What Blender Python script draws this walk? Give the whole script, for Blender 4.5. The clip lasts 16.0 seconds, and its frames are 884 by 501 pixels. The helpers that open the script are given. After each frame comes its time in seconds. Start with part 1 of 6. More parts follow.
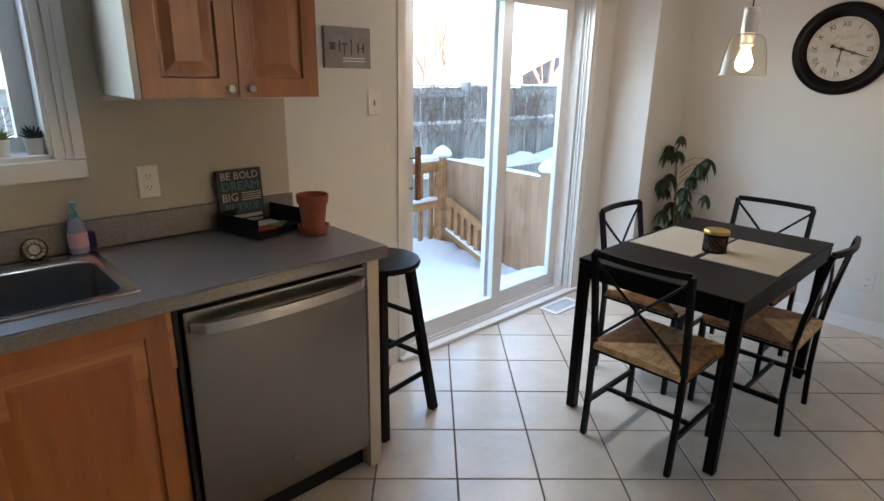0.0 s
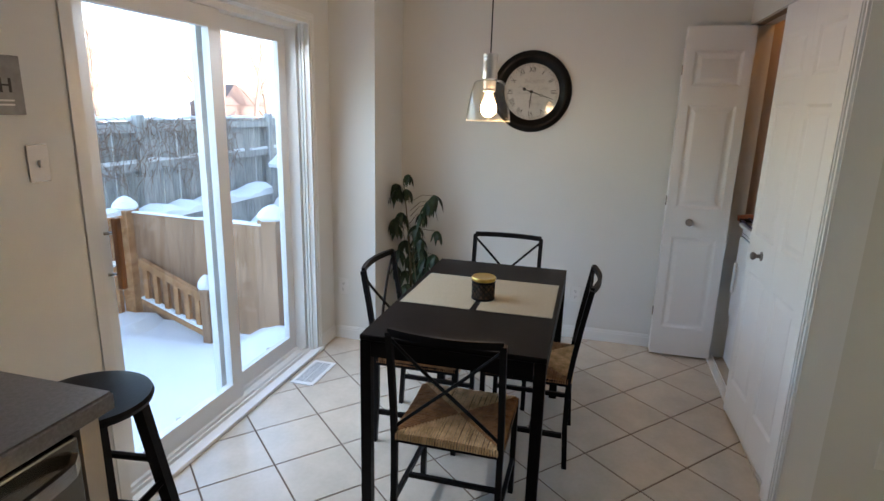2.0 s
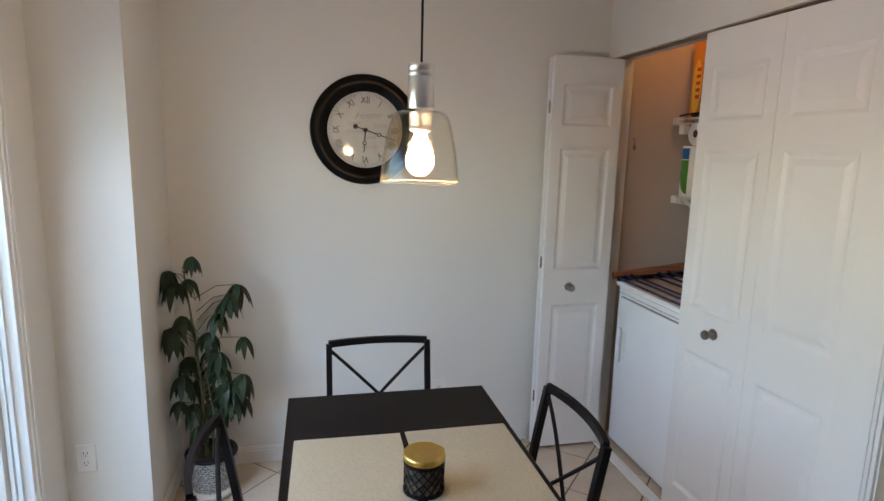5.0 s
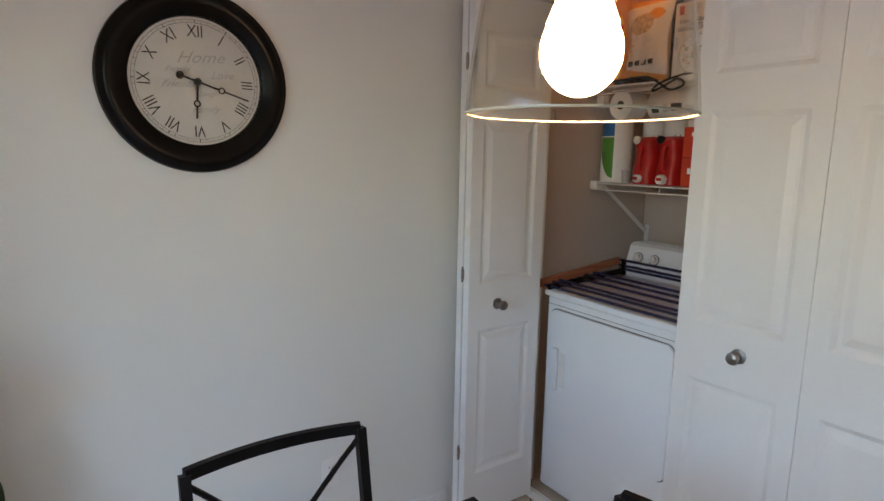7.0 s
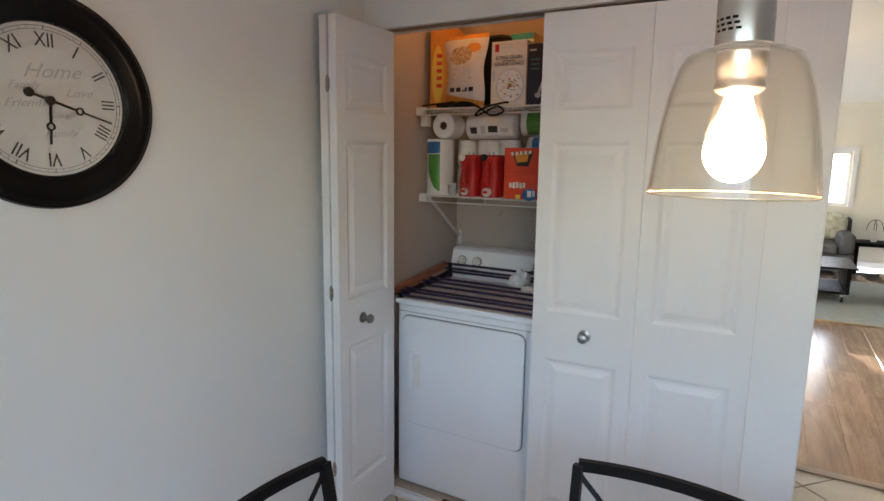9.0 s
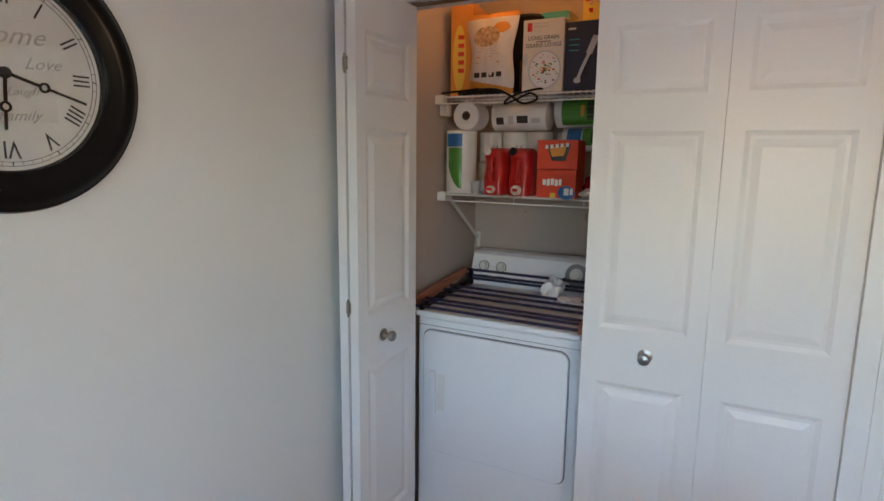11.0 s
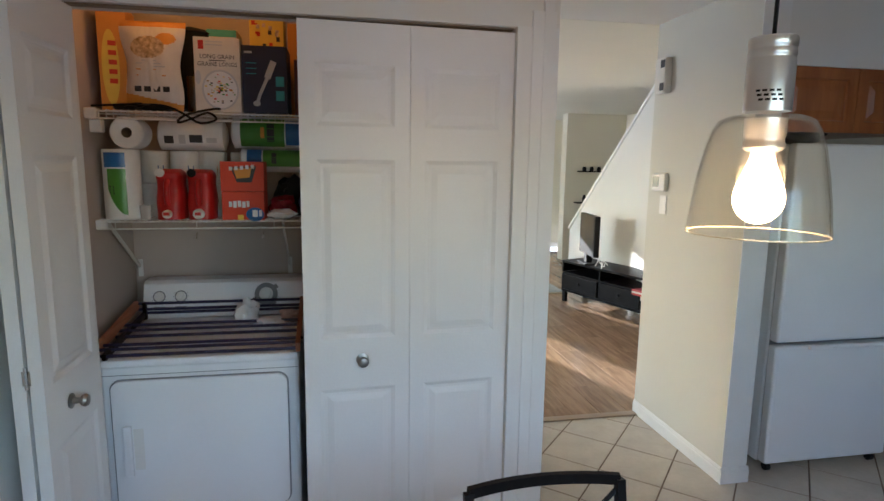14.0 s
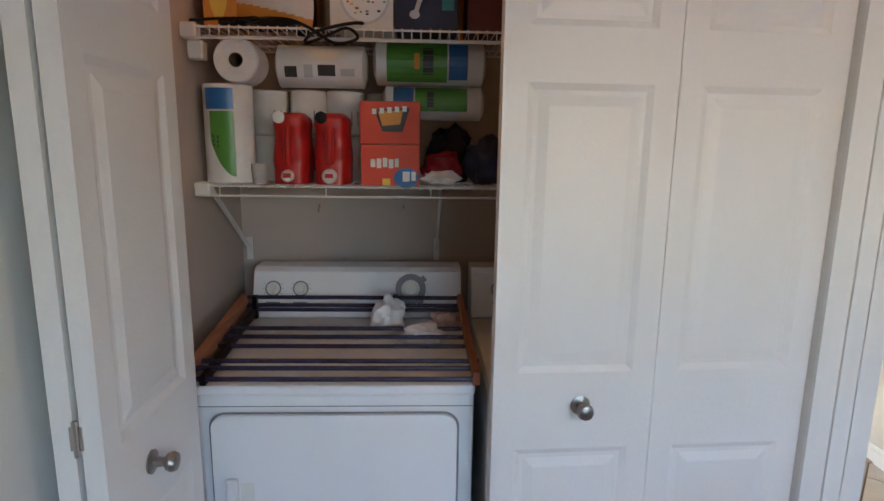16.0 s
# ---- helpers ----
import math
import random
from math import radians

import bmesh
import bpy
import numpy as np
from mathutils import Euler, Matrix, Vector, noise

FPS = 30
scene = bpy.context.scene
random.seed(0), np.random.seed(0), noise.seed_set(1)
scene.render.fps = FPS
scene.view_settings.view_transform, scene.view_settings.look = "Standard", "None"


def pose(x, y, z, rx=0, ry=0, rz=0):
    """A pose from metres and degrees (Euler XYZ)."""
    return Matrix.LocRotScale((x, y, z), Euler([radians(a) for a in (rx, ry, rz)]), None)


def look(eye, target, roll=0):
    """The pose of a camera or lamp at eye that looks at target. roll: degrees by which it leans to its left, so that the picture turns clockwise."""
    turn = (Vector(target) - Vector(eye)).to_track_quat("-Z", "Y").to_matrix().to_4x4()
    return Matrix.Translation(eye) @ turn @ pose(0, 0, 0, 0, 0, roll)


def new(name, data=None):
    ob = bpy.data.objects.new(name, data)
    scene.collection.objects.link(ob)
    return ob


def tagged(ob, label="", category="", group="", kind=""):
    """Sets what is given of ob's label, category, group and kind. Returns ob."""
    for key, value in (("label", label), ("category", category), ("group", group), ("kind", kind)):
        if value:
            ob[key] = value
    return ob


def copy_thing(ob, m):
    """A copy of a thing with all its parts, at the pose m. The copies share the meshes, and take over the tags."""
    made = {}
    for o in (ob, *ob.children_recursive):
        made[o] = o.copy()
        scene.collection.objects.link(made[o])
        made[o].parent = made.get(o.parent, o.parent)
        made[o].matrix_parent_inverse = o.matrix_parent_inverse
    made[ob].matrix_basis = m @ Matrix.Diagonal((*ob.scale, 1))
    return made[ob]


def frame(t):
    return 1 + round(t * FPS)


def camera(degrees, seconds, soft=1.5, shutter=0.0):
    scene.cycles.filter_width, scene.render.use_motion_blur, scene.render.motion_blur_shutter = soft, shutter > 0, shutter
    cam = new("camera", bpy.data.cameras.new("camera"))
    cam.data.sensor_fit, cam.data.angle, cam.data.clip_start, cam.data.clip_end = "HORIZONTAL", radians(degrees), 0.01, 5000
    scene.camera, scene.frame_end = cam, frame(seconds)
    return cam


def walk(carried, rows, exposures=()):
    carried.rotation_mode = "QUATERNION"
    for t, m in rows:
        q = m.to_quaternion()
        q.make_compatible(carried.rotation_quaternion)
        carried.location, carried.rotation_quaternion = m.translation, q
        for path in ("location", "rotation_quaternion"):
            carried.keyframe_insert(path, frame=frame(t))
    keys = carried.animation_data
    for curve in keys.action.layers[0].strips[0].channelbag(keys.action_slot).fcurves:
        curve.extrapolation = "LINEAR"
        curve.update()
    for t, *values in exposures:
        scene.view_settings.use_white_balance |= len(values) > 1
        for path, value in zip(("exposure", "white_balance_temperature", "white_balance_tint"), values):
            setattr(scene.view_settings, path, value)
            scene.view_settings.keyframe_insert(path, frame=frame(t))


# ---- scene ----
cam = camera(75.5, 16.0)
METRES, EYE, TILT, LEAN, TURN = 8.0, 1.5, 0.0, 0.0, -41.2
PATH = [
    (0, (1.799, 2.269, 1.514), (3.122, 3.646, 0.919), 1.1),
    (0.5, (1.884, 2.303, 1.532), (3.411, 3.450, 0.938), 1.25),
    (1, (2.020, 2.441, 1.554), (3.731, 3.298, 0.972), 1.4),
    (1.5, (2.072, 2.586, 1.542), (3.848, 3.327, 0.999), 1.5),
    (2, (2.05, 2.778, 1.58), (3.925, 3.276, 1.091), 1.5),
    (2.5, (2.058, 2.931, 1.621), (3.987, 3.203, 1.167), 1.4),
    (3, (2.264, 3.002, 1.631), (4.215, 3.108, 1.203), 1.3),
    (3.5, (2.51, 3.096, 1.627), (4.47, 3.091, 1.228), 1.2),
    (4, (2.715, 3.255, 1.627), (4.675, 3.142, 1.246), 1.3),
    (4.2, (2.791, 3.326, 1.637), (4.745, 3.123, 1.26), 1.4),
    (6.3, (3.789, 3.555, 1.53), (5.615, 2.806, 1.203), 1.0),
    (6.5, (3.879, 3.572, 1.532), (5.661, 2.729, 1.197), 1.0),
    (7, (4.155, 3.602, 1.492), (5.792, 2.502, 1.162), 1.0),
    (7.5, (4.306, 3.708, 1.5), (5.737, 2.349, 1.172), 1.1),
    (8, (4.373, 3.889, 1.52), (5.507, 2.271, 1.205), 0.9),
    (8.2, (4.404, 3.954, 1.543), (5.451, 2.281, 1.217), 1.0),
    (10.3, (4.506, 4.02, 1.572), (5.444, 2.283, 1.25), 0.7),
    (10.5, (4.569, 3.987, 1.568), (5.497, 2.246, 1.243), 0.7),
    (11, (4.75, 3.824, 1.547), (5.679, 2.084, 1.22), 0.7),
    (11.5, (4.874, 3.781, 1.553), (5.706, 1.993, 1.22), 0.8),
    (12, (5.023, 3.839, 1.571), (5.45, 1.913, 1.243), 1.2),
    (12.5, (5.097, 3.896, 1.595), (5.081, 1.923, 1.268), 1.2),
    (13, (5.072, 3.905, 1.60), (4.868, 1.941, 1.272), 0.8),
    (13.5, (5.059, 3.945, 1.617), (4.732, 1.997, 1.299), 0.75),
    (14, (5.091, 3.958, 1.621), (4.718, 2.017, 1.318), 0.75),
    (14.5, (5.132, 3.939, 1.618), (4.751, 1.998, 1.327), 0.9),
    (15, (5.193, 3.868, 1.595), (4.846, 1.92, 1.306), 0.9),
    (15.5, (5.273, 3.56, 1.501), (5.039, 1.599, 1.19), 1.0),
    (16, (5.362, 3.179, 1.505), (5.283, 1.216, 1.134), 0.8),
]
walk(cam, [(t, look(eye, target, roll)) for t, eye, target, roll in PATH],
     [(0, 3.6, 6040, 14), (0.5, 3.42, 5990, 14), (1.0, 3.04, 5930, 12), (1.5, 3.12, 5820, 12), (2.0, 3.38, 5920, 13), (2.5, 3.52, 5920, 13), (3.0, 3.68, 5920, 13), (3.5, 3.73, 5870, 13), (4.0, 3.73, 5870, 13), (7.0, 3.45, 5900, 14), (8.0, 3.52, 5850, 14), (10.5, 3.53, 5750, 14), (12.0, 3.66, 5690, 13), (12.5, 3.56, 5590, 11), (13.5, 3.26, 5540, 11), (14.0, 3.23, 5540, 11), (15.0, 3.36, 5610, 12), (15.5, 3.36, 5610, 12), (16.0, 3.53, 5650, 17)])

# ---- world, sun, lights ----
world = bpy.data.worlds.new("world")
scene.world = world
world.use_nodes = True
SUN_EL, SUN_AZ = radians(11.5), radians(161)
wn = world.node_tree.nodes
sky = wn.new("ShaderNodeTexSky")
sky.sky_type, sky.sun_disc, sky.sun_elevation, sky.sun_rotation = "NISHITA", False, SUN_EL, SUN_AZ
world.node_tree.links.new(sky.outputs[0], wn["Background"].inputs[0])
wn["Background"].inputs[1].default_value = 0.15
sun = new("sun", bpy.data.lights.new("sun", "SUN"))
sun.data.energy, sun.data.angle, sun.data.color = 1.9, radians(0.5), (1, 0.93, 0.82)
toward = Vector((math.sin(SUN_AZ) * math.cos(SUN_EL), math.cos(SUN_AZ) * math.cos(SUN_EL), math.sin(SUN_EL)))
sun.matrix_world = look(tuple(toward * 20), (0, 0, 0))


def lamp(name, x, y, z, watts, colour, radius):
    ob = new(name, bpy.data.lights.new(name, "POINT"))
    ob.location, ob.data.energy, ob.data.color, ob.data.shadow_soft_size = (x, y, z), watts, colour, radius
    return ob


lamp("pendant_bulb_light", 4.495, 3.241, 1.575, 0.75, (1, 0.66, 0.38), 0.03)
lamp("closet_bulb_light", 5.62, 1.60, 2.40, 0.2, (1, 0.42, 0.09), 0.03)
# Added fill lamp, out of view, that brightens the living room walls and ceiling.
living_fill = new("living_fill_light", bpy.data.lights.new("living_fill_light", "AREA"))
living_fill.data.shape, living_fill.data.size, living_fill.data.size_y, living_fill.data.energy = "RECTANGLE", 1.75, 4.3, 5.0
living_fill.data.color = (1, 0.93, 0.80)
living_fill.matrix_basis = pose(7.13, -3.3, 1.28, 0, 104, 0)


# Added strip lamp at the door head; boosts skylight on the floor nearby.
door_fill = new("door_fill_light", bpy.data.lights.new("door_fill_light", "AREA"))
door_fill.data.shape, door_fill.data.size, door_fill.data.size_y, door_fill.data.energy = "RECTANGLE", 1.45, 0.05, 0.9
door_fill.data.color, door_fill.data.spread = (0.90, 0.95, 1.0), radians(95)
door_fill.matrix_basis = pose(4.41, 4.475, 1.98, -22, 0, 0)


# Added strip lamp at the window head, a fill for the refrigerator side.
window_fill = new("window_sky_light", bpy.data.lights.new("window_sky_light", "AREA"))
window_fill.data.shape, window_fill.data.size, window_fill.data.size_y, window_fill.data.energy = "RECTANGLE", 0.88, 0.05, 0.4
window_fill.data.color, window_fill.data.spread = (0.90, 0.95, 1.0), radians(150)
window_fill.matrix_basis = pose(1.68, 4.50, 2.06, -62, 0, 0)


# ---- materials ----
def mat(name, colour, rough=0.5, metal=0.0, var=0.08, scale=6.0, bump=0.0, bscale=60.0, tint=None, **more):
    """Principled with two noises: a broad one that mixes colour, a fine one for grain and relief."""
    m = bpy.data.materials.new(name)
    m.use_nodes = True
    nt = m.node_tree
    p = nt.nodes["Principled BSDF"]
    N, L = nt.nodes.new, nt.links.new
    tex = N("ShaderNodeTexCoord")
    big, fine = N("ShaderNodeTexNoise"), N("ShaderNodeTexNoise")
    big.inputs["Scale"].default_value, fine.inputs["Scale"].default_value = scale, bscale
    big.inputs["Detail"].default_value, fine.inputs["Detail"].default_value = 4, 3
    geo = N("ShaderNodeNewGeometry")
    for n in (big, fine):
        L(geo.outputs["Position"] if more.get("worldspace", True) else tex.outputs["Object"], n.inputs["Vector"])
    add = N("ShaderNodeMath")
    add.operation = "MULTIPLY_ADD"
    L(fine.outputs[0], add.inputs[0])
    add.inputs[1].default_value = 0.35
    L(big.outputs[0], add.inputs[2])
    ramp = N("ShaderNodeValToRGB")
    c = Vector(colour)
    lo, hi = c * (1 - var), Vector(tint) if tint else c * (1 + var)
    ramp.color_ramp.elements[0].position, ramp.color_ramp.elements[1].position = 0.42, 0.92
    ramp.color_ramp.elements[0].color = (*lo, 1)
    ramp.color_ramp.elements[1].color = (*[min(v, 0.95) for v in hi], 1)
    L(add.outputs[0], ramp.inputs[0])
    L(ramp.outputs[0], p.inputs["Base Color"])
    p.inputs["Roughness"].default_value, p.inputs["Metallic"].default_value = rough, metal
    if bump:
        b = N("ShaderNodeBump")
        b.inputs["Strength"].default_value, b.inputs["Distance"].default_value = min(1, bump * 4), 0.002
        L(fine.outputs[0], b.inputs["Height"])
        L(b.outputs[0], p.inputs["Normal"])
    for key, value in more.items():
        if key != "worldspace":
            p.inputs[key].default_value = value
    return m


def wood(name, dark, light, rough=0.4, axis="z", stretch=14.0, scale=3.0, coat=0.0):
    """Grain running along one axis of the world."""
    m = bpy.data.materials.new(name)
    m.use_nodes = True
    nt = m.node_tree
    p = nt.nodes["Principled BSDF"]
    N, L = nt.nodes.new, nt.links.new
    geo, mp, info = N("ShaderNodeNewGeometry"), N("ShaderNodeMapping"), N("ShaderNodeObjectInfo")
    mp.inputs["Scale"].default_value = [1.0 if a == axis else stretch for a in "xyz"]
    add = N("ShaderNodeVectorMath")
    add.operation = "MULTIPLY_ADD"
    L(info.outputs["Random"], add.inputs[0])
    add.inputs[1].default_value = (13, 17, 11)
    L(geo.outputs["Position"], add.inputs[2])
    L(add.outputs[0], mp.inputs[0])
    n1, n2 = N("ShaderNodeTexNoise"), N("ShaderNodeTexNoise")
    n1.inputs["Scale"].default_value, n2.inputs["Scale"].default_value = scale, scale * 4.5
    n1.inputs["Detail"].default_value, n1.inputs["Distortion"].default_value = 6, 0.6
    L(mp.outputs[0], n1.inputs[0])
    L(mp.outputs[0], n2.inputs[0])
    mix = N("ShaderNodeMath")
    mix.operation = "MULTIPLY_ADD"
    L(n2.outputs[0], mix.inputs[0])
    mix.inputs[1].default_value = 0.4
    L(n1.outputs[0], mix.inputs[2])
    ramp = N("ShaderNodeValToRGB")
    ramp.color_ramp.elements[0].position, ramp.color_ramp.elements[1].position = 0.45, 0.95
    ramp.color_ramp.elements[0].color, ramp.color_ramp.elements[1].color = (*dark, 1), (*light, 1)
    L(mix.outputs[0], ramp.inputs[0])
    hsv = N("ShaderNodeHueSaturation")
    val = N("ShaderNodeMapRange")
    val.inputs["To Min"].default_value, val.inputs["To Max"].default_value = 0.88, 1.12
    L(info.outputs["Random"], val.inputs[0])
    L(val.outputs[0], hsv.inputs["Value"])
    L(ramp.outputs[0], hsv.inputs["Color"])
    L(hsv.outputs[0], p.inputs["Base Color"])
    b = N("ShaderNodeBump")
    b.inputs["Strength"].default_value, b.inputs["Distance"].default_value = 0.15, 0.001
    L(n2.outputs[0], b.inputs["Height"])
    L(b.outputs[0], p.inputs["Normal"])
    p.inputs["Roughness"].default_value, p.inputs["Coat Weight"].default_value = rough, coat
    return m


def glass_mat(name, colour=(1, 1, 1), base=0.04, rough=0.0):
    """Thin clear glass: transparent, with a gloss that grows towards grazing."""
    m = bpy.data.materials.new(name)
    m.use_nodes = True
    nt = m.node_tree
    nt.nodes.clear()
    N, L = nt.nodes.new, nt.links.new
    out, mix, tr, gl, lw = N("ShaderNodeOutputMaterial"), N("ShaderNodeMixShader"), N("ShaderNodeBsdfTransparent"), N("ShaderNodeBsdfGlossy"), N("ShaderNodeLayerWeight")
    power, ramp = N("ShaderNodeMath"), N("ShaderNodeMath")
    power.operation, ramp.operation = "POWER", "MULTIPLY_ADD"
    power.inputs[1].default_value, ramp.inputs[1].default_value, ramp.inputs[2].default_value = 5, 1 - base, base
    lw.inputs["Blend"].default_value = 0.5
    L(lw.outputs["Facing"], power.inputs[0])
    L(power.outputs[0], ramp.inputs[0])
    tr.inputs[0].default_value = (*colour, 1)
    gl.inputs["Roughness"].default_value = rough
    L(ramp.outputs[0], mix.inputs[0])
    L(tr.outputs[0], mix.inputs[1])
    L(gl.outputs[0], mix.inputs[2])
    L(mix.outputs[0], out.inputs[0])
    return m


def glow(name, colour, strength):
    m = bpy.data.materials.new(name)
    m.use_nodes = True
    p = m.node_tree.nodes["Principled BSDF"]
    p.inputs["Base Color"].default_value = (*colour, 1)
    p.inputs["Emission Color"].default_value = (*colour, 1)
    p.inputs["Emission Strength"].default_value = strength
    return m


WALL = mat("wall_paint_cream", (0.69, 0.685, 0.648), 0.75, var=0.03, scale=1.2, bump=0.05, bscale=260)
TAN = mat("backsplash_paint_tan", (0.42, 0.375, 0.295), 0.6, var=0.04, scale=1.6, bump=0.05, bscale=260)
HALLW = mat("wall_paint_olive_cream", (0.595, 0.58, 0.515), 0.75, var=0.03, scale=1.2, bump=0.05, bscale=260)
LIVW = mat("wall_paint_warm_cream", (0.72, 0.69, 0.58), 0.75, var=0.03, scale=1.2, bump=0.05, bscale=260)
LIVC = mat("ceiling_paint_cream", (0.82, 0.80, 0.71), 0.85, var=0.03, scale=1.2, bump=0.08, bscale=200)
# Wall colour darkened to stand in for the dimness inside the closet.
CLOSETP = mat("closet_paint_dimmed", (0.47, 0.395, 0.345), 0.75, var=0.05, scale=1.6, bump=0.05, bscale=260)
CEIL = mat("ceiling_paint", (0.78, 0.77, 0.74), 0.9, var=0.03, scale=1.5, bump=0.12, bscale=180)
TRIM = mat("white_trim_paint", (0.74, 0.74, 0.72), 0.38, var=0.03, scale=3, bump=0.03, bscale=90)
DOORP = mat("white_door_paint", (0.74, 0.735, 0.72), 0.42, var=0.03, scale=2, bump=0.06, bscale=120)
VINYL = mat("white_vinyl", (0.76, 0.76, 0.74), 0.35, var=0.02, scale=4)
TILE = mat("ceramic_tile_beige", (0.53, 0.465, 0.375), 0.25, var=0.09, scale=7, bump=0.05, bscale=45, **{"Specular IOR Level": 0.85})
GROUT = mat("grout_brown", (0.13, 0.085, 0.055), 0.9, var=0.2, scale=9, bump=0.2, bscale=200)
OAK = wood("cabinet_maple_orange", (0.225, 0.070, 0.015), (0.335, 0.113, 0.027), 0.32, "z", 9, 1.6, 0.2)
OAKX = wood("cabinet_maple_rail", (0.31, 0.11, 0.03), (0.46, 0.19, 0.058), 0.32, "x", 12, 2.2, 0.2)
CREAM = mat("cabinet_side_cream", (0.66, 0.62, 0.54), 0.5, var=0.03)
LAMIN = mat("laminate_grey", (0.155, 0.14, 0.135), 0.33, var=0.18, scale=120, bump=0.03, bscale=500, tint=(0.20, 0.185, 0.18))
STEEL = mat("brushed_steel", (0.225, 0.21, 0.185), 0.25, 0.95, var=0.05, scale=3, bump=0.03, bscale=300, Anisotropic=0.75)
SINKM = mat("sink_dark_steel", (0.22, 0.22, 0.225), 0.28, 0.85, var=0.1, scale=5)
ALU = mat("bright_aluminium", (0.80, 0.79, 0.78), 0.30, 1.0, var=0.04, scale=12)
PEWTER = mat("dark_pewter", (0.30, 0.28, 0.26), 0.35, 1.0, var=0.15, scale=20)
NICKEL = mat("satin_nickel", (0.52, 0.49, 0.45), 0.24, 1.0, var=0.06, scale=20)
BLACKP = mat("black_plastic", (0.010, 0.010, 0.011), 0.5, var=0.2, **{"Specular IOR Level": 0.15})
BLACKM = mat("black_painted_metal", (0.007, 0.0065, 0.007), 0.42, var=0.25, scale=12, bump=0.03, bscale=150, **{"Specular IOR Level": 0.12})
BLACKW = mat("black_brown_wood", (0.006, 0.005, 0.005), 0.42, var=0.25, scale=9, bump=0.04, bscale=120, **{"Specular IOR Level": 0.08})
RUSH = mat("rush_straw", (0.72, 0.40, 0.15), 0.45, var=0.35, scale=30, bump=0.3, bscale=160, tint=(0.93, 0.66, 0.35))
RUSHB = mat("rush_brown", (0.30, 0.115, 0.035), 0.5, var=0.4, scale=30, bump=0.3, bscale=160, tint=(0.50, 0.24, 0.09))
# Core coloured dark for the shade between the strands.
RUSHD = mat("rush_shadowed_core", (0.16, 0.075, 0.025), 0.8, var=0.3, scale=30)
MATW = mat("woven_placemat", (0.29, 0.268, 0.20), 0.85, var=0.10, scale=140, bump=0.2, bscale=420)
TERRA = mat("terracotta", (0.30, 0.082, 0.045), 0.75, var=0.15, scale=10, bump=0.1, bscale=120)
WHITEA = mat("appliance_white", (0.79, 0.80, 0.81), 0.28, var=0.02, scale=3)
GREYL = mat("gasket_grey", (0.22, 0.23, 0.24), 0.6, var=0.1)
GREYD = mat("print_dark_grey", (0.07, 0.07, 0.075), 0.6, var=0.1)
RED = mat("red_plastic", (0.44, 0.014, 0.012), 0.33, var=0.12, scale=12)
SNOW = mat("snow", (0.92, 0.925, 0.935), 0.7, var=0.03, scale=2, bump=0.2, bscale=14)
FENCE = wood("weathered_fence", (0.27, 0.265, 0.25), (0.58, 0.565, 0.53), 0.9, "z", 10, 2.0)
RAILW = wood("railing_cedar", (0.34, 0.155, 0.06), (0.55, 0.30, 0.135), 0.75, "x", 9, 2.0)
DECK = wood("deck_cedar", (0.28, 0.155, 0.085), (0.46, 0.28, 0.165), 0.8, "z", 9, 2.0)
BARK = mat("bare_bark", (0.26, 0.17, 0.12), 0.9, var=0.25, scale=12)
BRICKM = mat("house_siding_red", (0.11, 0.075, 0.065), 0.9, var=0.15, scale=2)
LEAF = mat("leaf_dark_green", (0.010, 0.024, 0.012), 0.42, var=0.35, scale=22, tint=(0.022, 0.044, 0.018), **{"Specular IOR Level": 0.3})
STEM = mat("stem_green_brown", (0.10, 0.09, 0.045), 0.7, var=0.25, scale=30)
SOIL = mat("soil", (0.05, 0.035, 0.025), 0.95, var=0.3, scale=60, bump=0.4, bscale=120)
BRASS = mat("brass_lid", (0.62, 0.44, 0.12), 0.28, 1.0, var=0.1, scale=15)
PANE = glass_mat("window_glass")
BULBG = glow("bulb_glass_lit", (1.0, 0.62, 0.30), 5)
WHITEP = mat("white_plastic", (0.72, 0.71, 0.68), 0.4, var=0.03)
IVORY = mat("ivory_plastic", (0.66, 0.63, 0.56), 0.4, var=0.03)
NAVY = mat("navy_painted_rod", (0.015, 0.016, 0.05), 0.35, var=0.2)
REDWOOD = wood("rack_wood", (0.20, 0.065, 0.03), (0.36, 0.14, 0.07), 0.45, "y", 12, 3)
WIREW = mat("wire_coating_white", (0.70, 0.69, 0.66), 0.45, var=0.04)
HANDLEW = wood("handle_wood", (0.16, 0.07, 0.03), (0.30, 0.14, 0.06), 0.4, "z", 12, 4)
PLANKF = wood("laminate_plank", (0.20, 0.118, 0.066), (0.40, 0.26, 0.155), 0.22, "y", 10, 2.0)


# ---- mesh helpers ----
def box(bm, x0, y0, z0, x1, y1, z1, bevel=0.0, seg=1):
    vs = [bm.verts.new((x, y, z)) for x in (x0, x1) for y in (y0, y1) for z in (z0, z1)]
    fs = [bm.faces.new([vs[i] for i in f]) for f in ((0, 1, 3, 2), (4, 6, 7, 5), (0, 4, 5, 1), (2, 3, 7, 6), (0, 2, 6, 4), (1, 5, 7, 3))]
    if bevel:
        es = {e for f in fs for e in f.edges}
        bmesh.ops.bevel(bm, geom=list(es), offset=bevel, segments=seg, affect="EDGES", profile=0.5, clamp_overlap=True)
    return bm


